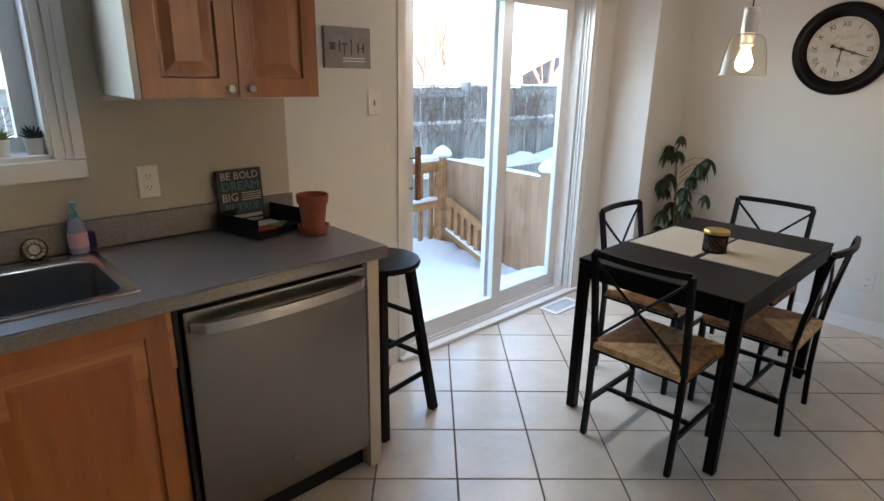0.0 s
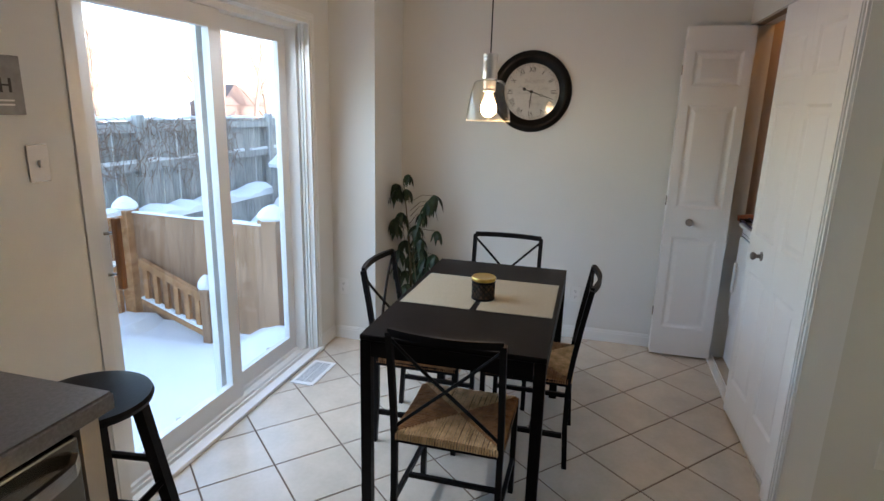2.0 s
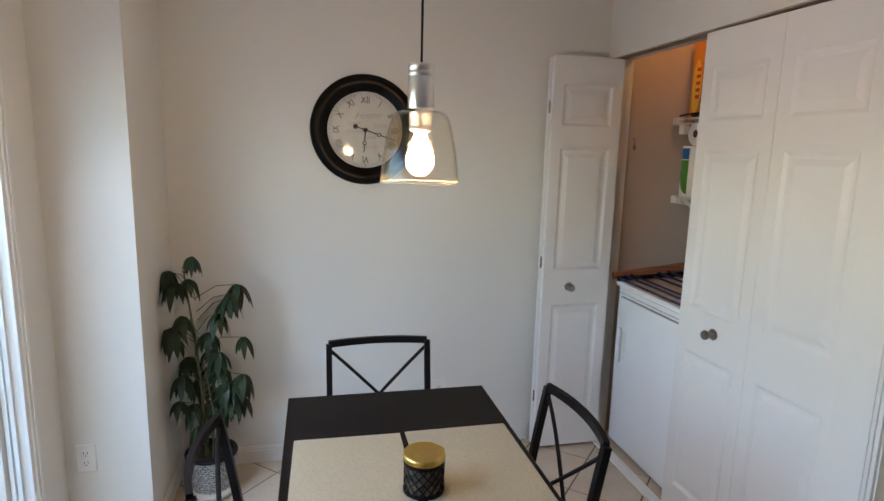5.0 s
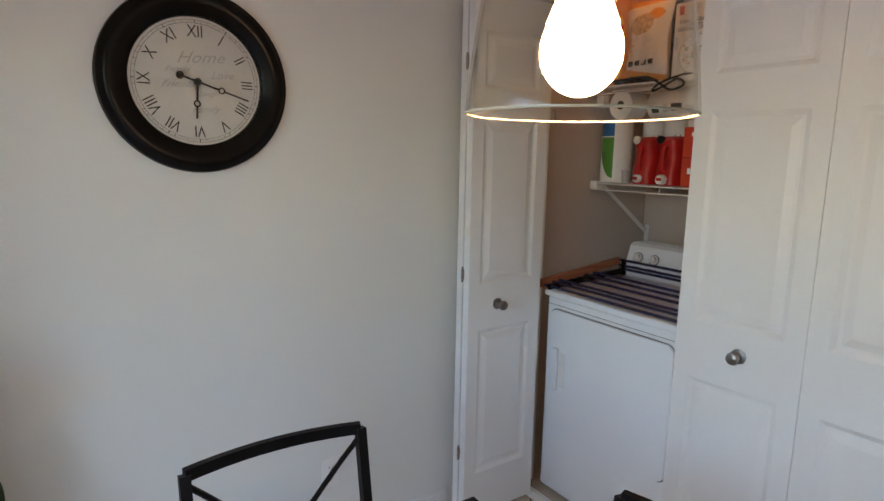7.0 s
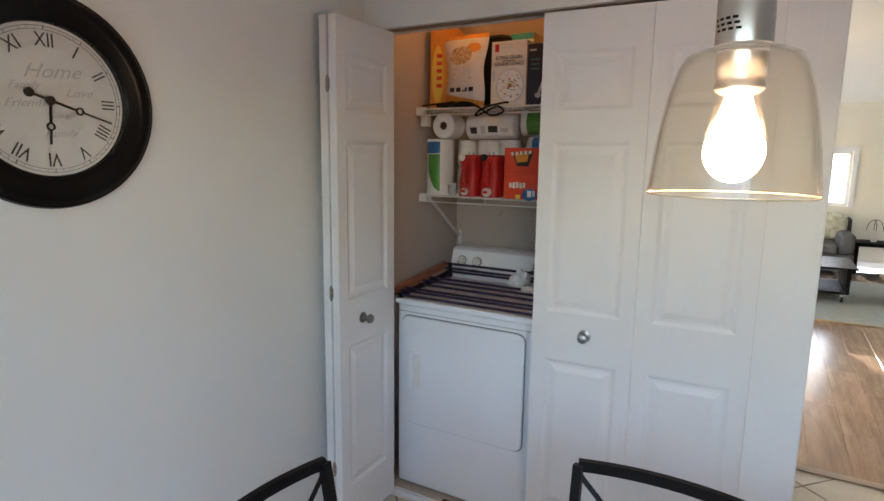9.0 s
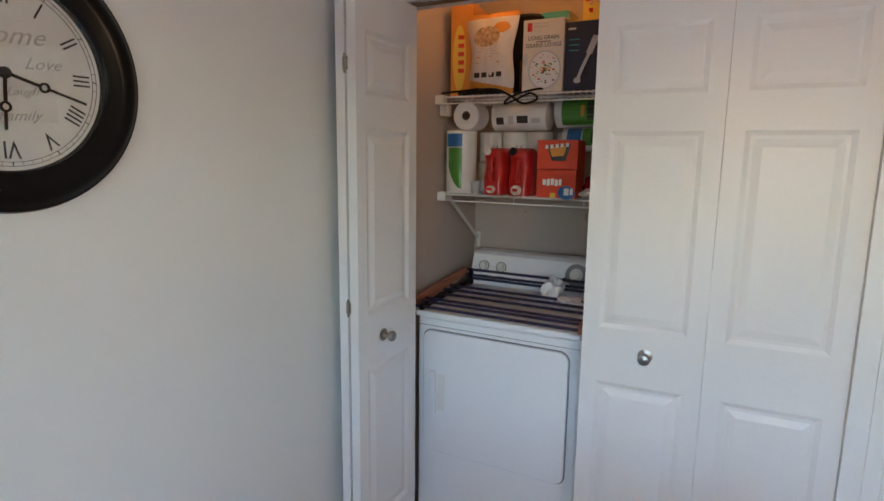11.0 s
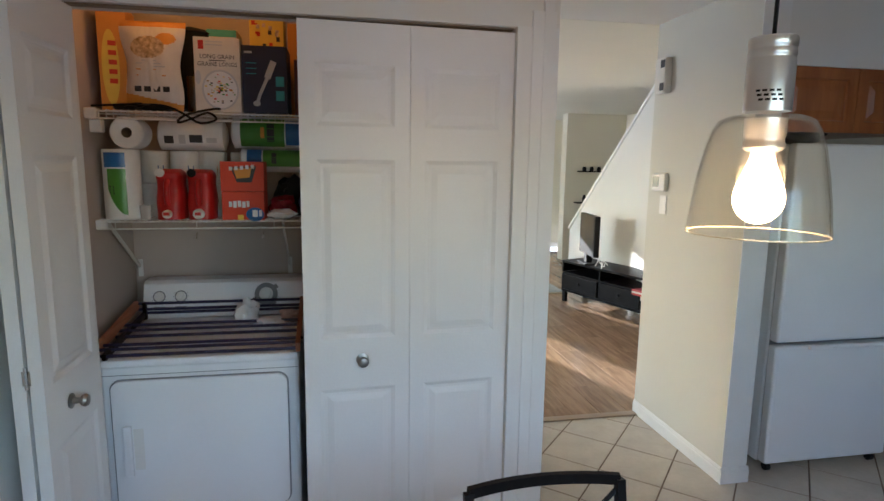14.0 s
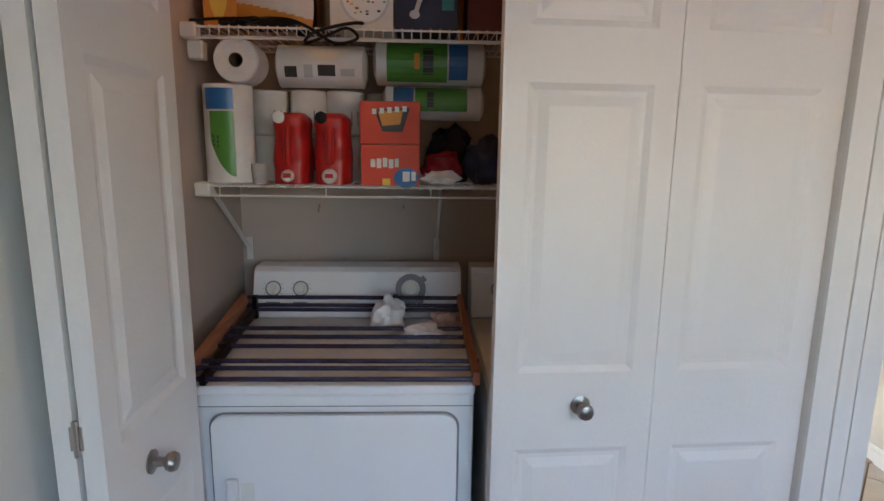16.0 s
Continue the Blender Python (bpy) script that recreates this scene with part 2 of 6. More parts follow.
def tube(bm, pts, r, seg=8, cap=True, r1=None):
    """A round bar through points, its radius running from r to r1."""
    pts = [Vector(p) for p in pts]
    rings, n = [], len(pts)
    up = None
    for i, p in enumerate(pts):
        d = (pts[min(i + 1, n - 1)] - pts[max(i - 1, 0)]).normalized()
        if up is None:
            up = d.orthogonal().normalized()
        up = (up - d * up.dot(d)).normalized()
        side = d.cross(up)
        rad = r + ((r1 if r1 is not None else r) - r) * i / max(1, n - 1)
        rings.append([bm.verts.new(p + rad * (math.cos(a) * up + math.sin(a) * side)) for a in [2 * math.pi * k / seg for k in range(seg)]])
    for a, b in zip(rings, rings[1:]):
        for k in range(seg):
            bm.faces.new((a[k], a[(k + 1) % seg], b[(k + 1) % seg], b[k]))
    if cap:
        bm.faces.new(rings[0][::-1])
        bm.faces.new(rings[-1])
    return bm


def bar(bm, pts, w, d, wide=(0, 0, 1)):
    """A flat rectangular bar through points: w across, d along the direction wide."""
    wide = Vector(wide).normalized()
    pts = [Vector(p) for p in pts]
    rings, n = [], len(pts)
    for i, p in enumerate(pts):
        t = (pts[min(i + 1, n - 1)] - pts[max(i - 1, 0)]).normalized()
        u = (wide - t * wide.dot(t)).normalized()
        s = t.cross(u)
        rings.append([bm.verts.new(p + s * a * w / 2 + u * b * d / 2) for a, b in ((1, 1), (-1, 1), (-1, -1), (1, -1))])
    for a, b in zip(rings, rings[1:]):
        for k in range(4):
            bm.faces.new((a[k], a[(k + 1) % 4], b[(k + 1) % 4], b[k]))
    bm.faces.new(rings[0][::-1])
    bm.faces.new(rings[-1])
    return bm


def lathe(bm, profile, centre=(0, 0, 0), seg=32, axis="z", closed=False):
    """Turns (radius, height) pairs round an axis through centre."""
    c = Vector(centre)
    rings = []
    for r, h in profile:
        ring = []
        for k in range(seg):
            a = 2 * math.pi * k / seg
            u, v = r * math.cos(a), r * math.sin(a)
            ring.append(bm.verts.new(c + Vector({"z": (u, v, h), "x": (h, u, v), "y": (u, h, v)}[axis])))
        rings.append(ring)
    for a, b in zip(rings, rings[1:]):
        for k in range(seg):
            bm.faces.new((a[k], a[(k + 1) % seg], b[(k + 1) % seg], b[k]))
    if closed:
        for k in range(seg):
            bm.faces.new((rings[-1][k], rings[-1][(k + 1) % seg], rings[0][(k + 1) % seg], rings[0][k]))
    else:
        for ring in (rings[0], rings[-1]):
            if (ring[0].co - ring[seg // 2].co).length > 1e-4:
                bm.faces.new(ring)
    return bm


def mesh_of(name, bm, material, smooth=False):
    bmesh.ops.remove_doubles(bm, verts=bm.verts, dist=1e-5)
    bmesh.ops.recalc_face_normals(bm, faces=bm.faces)
    me = bpy.data.meshes.new(name)
    bm.to_mesh(me)
    bm.free()
    me.materials.append(material)
    if smooth:
        me.shade_smooth()
        me.set_sharp_from_angle(angle=radians(40))
    return me


def part(name, bm, material, parent=None, label="", smooth=False, kind=""):
    ob = new(name, mesh_of(name, bm, material, smooth))
    if parent:
        ob.parent = parent
    return tagged(ob, label, kind=kind)


def thing(name, label, category, at=(0, 0, 0), rz=0.0, group="", kind=""):
    ob = new(name)
    ob.empty_display_size = 0.1
    ob.matrix_basis = pose(*at, 0, 0, rz)
    return tagged(ob, label, category, group, kind)


def B(*a, **k):
    return box(bmesh.new(), *a, **k)


def structure(name, bm, material, label="", smooth=False):
    return part(name, bm, material, None, label, smooth, kind="structure")


def words(name, text, size, material, parent, m, label="", depth=0.0006, align="CENTER", sx=1.0, shear=0.0):
    """Writing as a mesh, lying in the x-y plane of the pose m."""
    cu = bpy.data.curves.new(name, "FONT")
    cu.shear = shear
    cu.body, cu.size, cu.extrude, cu.align_x, cu.align_y, cu.resolution_u = text, size, depth, align, "CENTER", 2
    tmp = bpy.data.objects.new(name, cu)
    scene.collection.objects.link(tmp)
    me = bpy.data.meshes.new_from_object(tmp)
    bpy.data.objects.remove(tmp)
    ob = new(name, me)
    me.materials.clear()
    me.materials.append(material)
    ob.parent = parent
    ob.matrix_basis = m @ Matrix.Diagonal((sx, 1, 1, 1))
    return tagged(ob, label)


# ---- the structure ----
CH = 2.46
NY, EX, SY = 4.45, 6.0, 1.975
DX0, DX1, DZ = 3.63, 5.20, 2.02
WX0, WX1, WZ0, WZ1 = 1.20, 2.165, 1.225, 2.10
bm = bmesh.new()
for a in ((-0.9, WX0, 0, CH), (WX0, WX1, 0, WZ0), (WX0, WX1, WZ1, CH), (WX1, DX0, 0, CH), (DX0, DX1, DZ, CH), (DX1, EX + 0.15, 0, CH), (DX0, DX1, -0.3, -0.06)):
    box(bm, a[0], NY, a[2], a[1], NY + 0.2, a[3])
structure("wall_north", bm, WALL)
structure("wall_east", B(EX, 1.915, 0, EX + 0.15, NY, CH), WALL)
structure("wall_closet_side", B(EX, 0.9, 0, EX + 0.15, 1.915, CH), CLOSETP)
structure("wall_column", B(5.475, 4.145, 0, EX, NY, CH), WALL)
bm = bmesh.new()
box(bm, 4.30, SY - 0.12, 0, 4.455, SY, CH)
box(bm, 4.455, SY - 0.12, 2.09, 5.955, SY, CH)
box(bm, 5.955, SY - 0.12, 0, EX, SY, CH)
structure("wall_closet_front", bm, WALL)
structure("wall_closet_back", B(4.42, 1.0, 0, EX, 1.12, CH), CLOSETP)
structure("wall_corridor_east", B(4.30, 0.72, 0, 4.42, SY - 0.12, CH), HALLW)
structure("wall_pillar", B(3.0, 0.66, 0, 3.14, 1.535, CH), HALLW)
structure("wall_kitchen_south", B(-0.9, 0.66, 0, 3.0, 0.80, CH), TAN)
structure("wall_west", B(-1.05, 0.66, 0, -0.9, NY + 0.2, CH), TAN)
structure("ceiling", B(-1.05, 0.66, CH, EX + 0.15, NY + 0.2, CH + 0.12), CEIL)
structure("backsplash_panel", B(2.255, NY - 0.003, 1.02, 2.985, NY, 1.405), TAN)
structure("backsplash_panel_low", B(0.70, NY - 0.003, 1.02, 2.2549, NY, 1.157), TAN)
structure("backsplash_panel_side", B(2.255, NY - 0.003, 1.4055, 2.33, NY, CH), TAN)

# baseboards
def baseboard(name, x0, y0, x1, y1, nx, ny):
    """A board along a wall, standing out in the direction (nx, ny)."""
    bm = bmesh.new()
    t, h = 0.012, 0.085
    xs, ys = sorted((x0, x1)), sorted((y0, y1))
    for d, z0, z1 in ((t, 0.0, h - 0.02), (t * 0.7, h - 0.02, h - 0.008), (t * 0.4, h - 0.008, h)):
        box(bm, xs[0] + min(0, nx * d), ys[0] + min(0, ny * d), z0, xs[1] + max(0, nx * d), ys[1] + max(0, ny * d), z1)
    return structure(name, bm, TRIM)


baseboard("baseboard_east", EX, 2.325, EX, 4.133, -1, 0)
baseboard("baseboard_column_south", 5.487, 4.145, EX - 0.014, 4.145, 0, -1)
baseboard("baseboard_column_west", 5.475, 4.135, 5.475, NY - 0.014, -1, 0)
baseboard("baseboard_north", 5.265, NY, 5.475, NY, 0, -1)
baseboard("baseboard_corridor", 3.14, 0.66, 3.14, 1.535, 1, 0)
structure("trim_pillar_end", B(2.999, 1.535, 0, 3.141, 1.539, CH), TRIM)
baseboard("baseboard_pillar_end", 2.99, 1.539, 3.153, 1.539, 0, 1)
baseboard("baseboard_north_kitchen", 3.03, NY, 3.565, NY, 0, -1)


def casing(name, x0, x1, z1, y, out, w=0.06, z0=0.0, sides="lrt"):
    """Moulded boards round an opening in a wall whose face is at y; out is -1 or 1."""
    bm = bmesh.new()
    for d, a, b in ((0.010, 0.0, w), (0.016, w * 0.35, w * 0.92), (0.020, w * 0.62, w * 0.85)):
        ya, yb = sorted((y, y + out * d))
        if "l" in sides:
            box(bm, x0 - b, ya, z0, x0 - a, yb, z1 + a)
        if "r" in sides:
            box(bm, x1 + a, ya, z0, x1 + b, yb, z1 + a)
        if "t" in sides:
            box(bm, x0 - (b if "l" in sides else w), ya, z1 + a, x1 + b, yb, z1 + b)
    return structure(name, bm, TRIM)


casing("trim_patio_door", DX0, DX1, DZ, NY, -1, sides="rt")
structure("trim_patio_door_side", B(DX0 - 0.052, NY - 0.006, 0.023, DX0, NY, DZ + 0.0005, 0.002), TRIM)
casing("trim_closet", 4.455, 5.955, 2.09, SY, 1, 0.15, 0.0, "l")
casing("trim_window", WX0, WX1, WZ1, NY, -1, 0.085, WZ0)

# closet track and jambs
bm = bmesh.new()
box(bm, 4.46, SY - 0.055, 2.084, 5.95, SY - 0.02, 2.089)
structure("closet_track", bm, mat("track_metal", (0.25, 0.2, 0.15), 0.5, 0.6))
bm = B(4.456, SY - 0.052, 0.0, 5.954, SY - 0.046, 0.016)
box(bm, 4.456, SY - 0.046, 0.0, 5.954, SY - 0.030, 0.003)
box(bm, 4.456, SY - 0.030, 0.0, 5.954, SY - 0.006, 0.014)
structure("closet_sill", bm, TRIM)


# floor tiles at 45 degrees
structure("floor", B(-1.05, 0.66, -0.1, EX + 0.15, NY + 0.2, -0.003), GROUT)
living_floor = structure("floor_living", B(0.2, -6.2, -0.1, 7.2, 0.66, -0.012), mat("underlay", (0.1, 0.07, 0.05), 0.9))


# ---- patio door ----
def sash(bm, x0, x1, z0, z1, y0, y1, sw, bot):
    box(bm, x0, y0, z0, x0 + sw, y1, z1)
    box(bm, x1 - sw, y0, z0, x1, y1, z1)
    box(bm, x0 + sw, y0, z1 - sw, x1 - sw, y1, z1)
    box(bm, x0 + sw, y0, z0, x1 - sw, y1, z0 + bot)
    return bm


door = thing("door_1", "white vinyl sliding patio door, closed, with a wooden bar handle", "patio door", (0, 0, 0), kind="structure")
bm = bmesh.new()
box(bm, DX0, NY + 0.06, 0.0, DX0 + 0.03, NY + 0.17, DZ)
box(bm, DX1 - 0.03, NY + 0.06, 0.0, DX1, NY + 0.17, DZ)
box(bm, DX0 + 0.03, NY + 0.06, DZ - 0.03, DX1 - 0.03, NY + 0.17, DZ)
box(bm, DX0, NY + 0.005, -0.05, DX1, NY + 0.17, 0.012)
for y in (0.03, 0.058, 0.066, 0.115, 0.123):
    box(bm, DX0 + 0.03, NY + y, 0.012, DX1 - 0.03, NY + y + 0.006, 0.03)
for y in (0.02, 0.04):
    box(bm, DX1 - 0.012, NY + y, 0.012, DX1, NY + y + 0.012, DZ)
part("door_frame", bm, VINYL, door)
ps = part("sliding_panel", sash(bmesh.new(), DX0 + 0.03, 4.50, 0.03, DZ - 0.032, NY + 0.074, NY + 0.112, 0.085, 0.10), VINYL, door)
part("pane", B(DX0 + 0.115, NY + 0.09, 0.13, 4.415, NY + 0.096, DZ - 0.117), PANE, ps).visible_shadow = False
pf = part("fixed_panel", sash(bmesh.new(), 4.40, DX1 - 0.03, 0.03, DZ - 0.032, NY + 0.13, NY + 0.165, 0.075, 0.09), VINYL, door)
part("pane", B(4.475, NY + 0.145, 0.12, DX1 - 0.105, NY + 0.151, DZ - 0.107), PANE, pf).visible_shadow = False
hb = bmesh.new()
box(hb, 3.733, 4.475, 0.87, 3.76, 4.50, 1.15, 0.004)
dh = part("door_handle", hb, HANDLEW, door, "dark wooden bar handle")
bm = bmesh.new()
for z in (0.93, 1.09):
    tube(bm, [(3.746, 4.50, z), (3.720, 4.524, z)], 0.006)
part("bracket", bm, NICKEL, dh)
structure("door_sill_wood", B(DX0 - 0.05, NY - 0.035, 0.0, DX1 + 0.05, NY + 0.004, 0.022, 0.004), TRIM)

# ---- kitchen window ----
win = thing("window_1", "white vinyl kitchen window above the sink", "window", kind="structure")
bm = bmesh.new()
t = 0.012
box(bm, WX0, NY + 0.001, WZ0, WX0 + t, NY + 0.10, WZ1)
box(bm, WX1 - t, NY + 0.001, WZ0, WX1, NY + 0.10, WZ1)
box(bm, WX0 + t, NY + 0.001, WZ1 - t, WX1 - t, NY + 0.10, WZ1)
part("window_frame", bm, TRIM, win)
part("window_sill", B(WX0 + 0.001, NY + 0.001, WZ0 - 0.002, WX1 - 0.001, NY + 0.10, WZ0 + 0.015, 0.002), TRIM, win)
structure("trim_window_apron", B(WX0 - 0.085, NY - 0.018, WZ0 - 0.065, WX1 + 0.085, NY - 0.001, WZ0 - 0.0005, 0.004), TRIM)
for a, b in ((WX0 + t, 1.66), (1.66, WX1 - t)):
    s = part("sash", sash(bmesh.new(), a, b, WZ0 + 0.016, WZ1 - t, NY + 0.10, NY + 0.15, 0.06, 0.05), VINYL, win)
    part("pane", B(a + 0.06, NY + 0.12, WZ0 + 0.066, b - 0.06, NY + 0.126, WZ1 - t - 0.06), PANE, s).visible_shadow = False


# ---- panelled doors ----
def panel_leaf(w, h, th, panels):
    """A moulded leaf: x 0..w, y 0..th, z 0..h, raised panels sunk in both faces."""
    bm = bmesh.new()
    x0, x1 = 0.052, w - 0.052
    zs = [0.0] + [v for p in panels for v in p] + [h]
    d = 0.007
    box(bm, 0, 0, 0, x0, th, h)
    box(bm, x1, 0, 0, w, th, h)
    for a, b in zip(zs[0::2], zs[1::2]):
        box(bm, x0, 0, a, x1, th, b)
    for z0, z1 in panels:
        for y, s in ((0.0, 1), (th, -1)):
            rings = []
            for inset, dep in ((0, 0), (0.014, d), (0.024, d), (0.046, 0.0015)):
                rings.append([bm.verts.new((x, y + s * dep, z)) for x, z in ((x0 + inset, z0 + inset), (x1 - inset, z0 + inset), (x1 - inset, z1 - inset), (x0 + inset, z1 - inset))])
            for a, b in zip(rings, rings[1:]):
                for k in range(4):
                    bm.faces.new((a[k], a[(k + 1) % 4], b[(k + 1) % 4], b[k]))
            bm.faces.new(rings[-1])
    me = bpy.data.meshes.new("leaf")
    bmesh.ops.recalc_face_normals(bm, faces=bm.faces)
    bm.to_mesh(me)
    bm.free()
    me.materials.append(DOORP)
    return me


PANELS = [(0.19, 0.80), (0.985, 1.61), (1.72, 1.92)]
LEAF_W, LEAF_H, LEAF_T = 0.370, 2.055, 0.034
leaf = panel_leaf(LEAF_W, LEAF_H, LEAF_T, PANELS)


def knob(parent, m):
    bm = bmesh.new()
    lathe(bm, [(0.0, 0.0), (0.026, 0.0), (0.027, 0.004), (0.012, 0.008), (0.010, 0.028), (0.019, 0.036), (0.023, 0.046), (0.019, 0.056), (0.008, 0.060), (0.0, 0.0605)], seg=24)
    k = part("knob", bm, PEWTER, parent, "round satin nickel knob", smooth=True)
    k.matrix_basis = m @ Matrix.Diagonal((0.84, 0.84, 0.84, 1))
    return k


closed = thing("door_2", "white six-panel bifold closet door, closed", "closet door", (0, 0, 0), kind="structure")
lt = radians(3.0)
for u in (0.0, LEAF_W + 0.0015):
    o = new("leaf", leaf)
    o.parent = closed
    o.matrix_basis = pose(4.4575 + u * math.cos(lt), 1.921 + u * math.sin(lt), 0.018, 0, 0, 3.0)
knob(closed, pose(4.996, 1.921 + 0.533 * math.sin(lt) + LEAF_T, 0.925, -90, 0, 3.0))
folded = thing("door_3", "white bifold closet door, folded open against the wall", "closet door", (0, 0, 0), kind="structure")
for x, a in ((5.892, 90), (5.936, 90)):
    o = new("leaf", leaf)
    o.parent, o.matrix_basis = folded, pose(x, 1.962, 0.018, 0, 0, a)
knob(folded, pose(5.857, 2.190, 0.915, 0, -90, 0))
bm = bmesh.new()
for z in (0.30, 1.04, 1.83):
    tube(bm, [(5.898, 2.334, z - 0.03), (5.898, 2.334, z + 0.03)], 0.005)
    box(bm, 5.888, 2.331, z - 0.02, 5.908, 2.334, z + 0.02)
part("hinge", bm, NICKEL, folded)


# ---- table ----
TX0, TX1, TY0, TY1, TZ = 3.903, 5.078, 2.885, 3.583, 0.745
table = thing("dining_table", "black-brown rectangular dining table with square legs", "table", ((TX0 + TX1) / 2, (TY0 + TY1) / 2, 0))
hx, hy = (TX1 - TX0) / 2, (TY1 - TY0) / 2
part("tabletop", B(-hx, -hy, TZ - 0.022, hx, hy, TZ, 0.003), BLACKW, table)
bm = bmesh.new()
for s in (-1, 1):
    box(bm, -hx + 0.045, s * (hy - 0.012) - 0.01, TZ - 0.085, hx - 0.045, s * (hy - 0.012) + 0.01, TZ - 0.023)
    box(bm, s * (hx - 0.012) - 0.01, -hy + 0.045, TZ - 0.085, s * (hx - 0.012) + 0.01, hy - 0.045, TZ - 0.023)
part("apron", bm, BLACKW, table)
for sx in (-1, 1):
    for sy in (-1, 1):
        x, y = sx * (hx - 0.022), sy * (hy - 0.022)
        part("leg", B(x - 0.021, y - 0.021, 0, x + 0.021, y + 0.021, TZ - 0.023, 0.003), BLACKW, table)


# ---- chairs: the seat faces +y, the back is at y = 0 ----
def chair():
    c = thing("dining_chair", "black metal dining chair with a woven rush seat and crossed back", "chair", group="chairs round the table")
    W, D, SZ, HB = 0.41, 0.38, 0.43, 0.852
    w = W / 2 - 0.012
    lean = lambda z: -0.065 * max(0.0, (z - SZ) / (HB - SZ)) ** 1.2
    for s in (-1, 1):
        bm = bmesh.new()
        pts = [(s * w, -0.012, 0), (s * w, 0.0, 0.2), (s * w, 0.0, SZ)] + [(s * w, lean(z), z) for z in (0.55, 0.68, 0.78, HB)]
        bar(bm, pts, 0.022, 0.022, (0, 1, 0))
        part("back_leg", bm, BLACKM, c)
        bm = bmesh.new()
        bar(bm, [(s * w, D, 0), (s * w, D, SZ + 0.005)], 0.022, 0.022, (0, 1, 0))
        part("front_leg", bm, BLACKM, c)
    bow = lambda x, z: lean(z) - 0.030 * (1 - (x / w) ** 2)
    bm = bmesh.new()
    bar(bm, [(x, bow(x, HB), HB) for x in np.linspace(-w, w, 11)], 0.016, 0.026)
    part("top_rail", bm, BLACKM, c)
    for s in (-1, 1):
        bm = bmesh.new()
        tube(bm, [(s * w * k, bow(k * w, 0.46 + (HB - 0.46) * (k + 1) / 2) * (0.25 + 0.75 * (k + 1) / 2) , 0.46 + (HB - 0.02 - 0.46) * (k + 1) / 2) for k in np.linspace(-1, 1, 9)], 0.0065, 6)
        part("cross_bar", bm, BLACKM, c)
    bm = bmesh.new()
    box(bm, -w + 0.011, -0.009, SZ - 0.025, w - 0.011, 0.009, SZ)
    box(bm, -w + 0.011, D - 0.009, SZ - 0.025, w - 0.011, D + 0.009, SZ)
    for s in (-1, 1):
        box(bm, s * w - 0.009, 0.011, SZ - 0.025, s * w + 0.009, D - 0.011, SZ)
    part("seat_frame", bm, BLACKM, c)
    for s in (-1, 1):
        part("stretcher", B(s * w - 0.008, 0.011, 0.150, s * w + 0.008, D - 0.011, 0.172), BLACKM, c)
    part("stretcher", B(-w + 0.009, D * 0.38, 0.152, w - 0.009, D * 0.38 + 0.016, 0.170), BLACKM, c)
    # rush: strands wrapped in four triangles
    bm, dark = bmesh.new(), bmesh.new()
    n, x0, x1, y0, y1 = 38, -w + 0.005, w - 0.005, 0.0, D
    rnd = random.Random(4)
    cx, cy = 0.0, D / 2
    zc = SZ + 0.014
    for side in range(4):
        for i in range(n):
            f0, f1 = i / n, (i + 1) / n
            f = (f0 + f1) / 2
            k = 1 - abs(2 * f - 1)
            wd = (x1 - x0) / n if side % 2 == 0 else (y1 - y0) / n
            j = rnd.uniform(-0.002, 0.002)
            if side % 2 == 0:
                x = x0 + (x1 - x0) * f
                a, b = (y0 - 0.012, cy - (1 - k) * (cy - y0)) if side == 0 else (y1 + 0.012, cy + (1 - k) * (y1 - cy))
                pts = [(x, a, SZ - 0.012), (x, a + (b - a) * 0.04, zc - 0.003), (x + j, (a + b) / 2, zc), (x, b, zc - 0.004)]
            else:
                y = y0 + (y1 - y0) * f
                a, b = (x0 - 0.012, cx - (1 - k) * (cx - x0)) if side == 1 else (x1 + 0.012, cx + (1 - k) * (x1 - cx))
                pts = [(a, y, SZ - 0.012), (a + (b - a) * 0.04, y, zc - 0.003), ((a + b) / 2, y + j, zc), (b, y, zc - 0.004)]
            if (Vector(pts[-1]) - Vector(pts[0])).length > 0.02:
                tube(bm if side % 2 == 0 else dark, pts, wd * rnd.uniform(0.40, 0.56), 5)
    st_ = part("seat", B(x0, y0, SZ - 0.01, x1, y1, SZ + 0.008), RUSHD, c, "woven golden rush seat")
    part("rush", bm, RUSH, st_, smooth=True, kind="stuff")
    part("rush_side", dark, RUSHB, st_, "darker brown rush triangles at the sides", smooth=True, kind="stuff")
    return c


first = chair()
first.matrix_basis = pose(3.785, 3.205, 0, 0, 0, -90)
copy_thing(first, pose(5.243, 3.245, 0, 0, 0, 90))
copy_thing(first, pose(4.595, 2.815, 0, 0, 0, 0))
copy_thing(first, pose(4.545, 3.69, 0, 0, 0, 180))


# ---- stool ----
stool = thing("bar_stool", "round black wooden bar stool beside the counter end", "stool", (3.225, 4.13, 0), rz=8)
lathe_seat = [(0, 0.715), (0.145, 0.715), (0.165, 0.722), (0.170, 0.735), (0.165, 0.747), (0.14, 0.752), (0, 0.750)]
bm = bmesh.new()
lathe(bm, lathe_seat, seg=40)
part("seat", bm, BLACKW, stool, smooth=True)
top, foot = 0.085, 0.165
P4 = [(sx, sy) for sx in (-1, 1) for sy in (-1, 1)]
at_z = lambda z: foot + (top - foot) * z / 0.715
for sx, sy in P4:
    bm = bmesh.new()
    bar(bm, [(sx * foot, sy * foot, 0), (sx * top, sy * top, 0.715)], 0.036, 0.036, (1, 0, 0))
    part("leg", bm, BLACKW, stool)
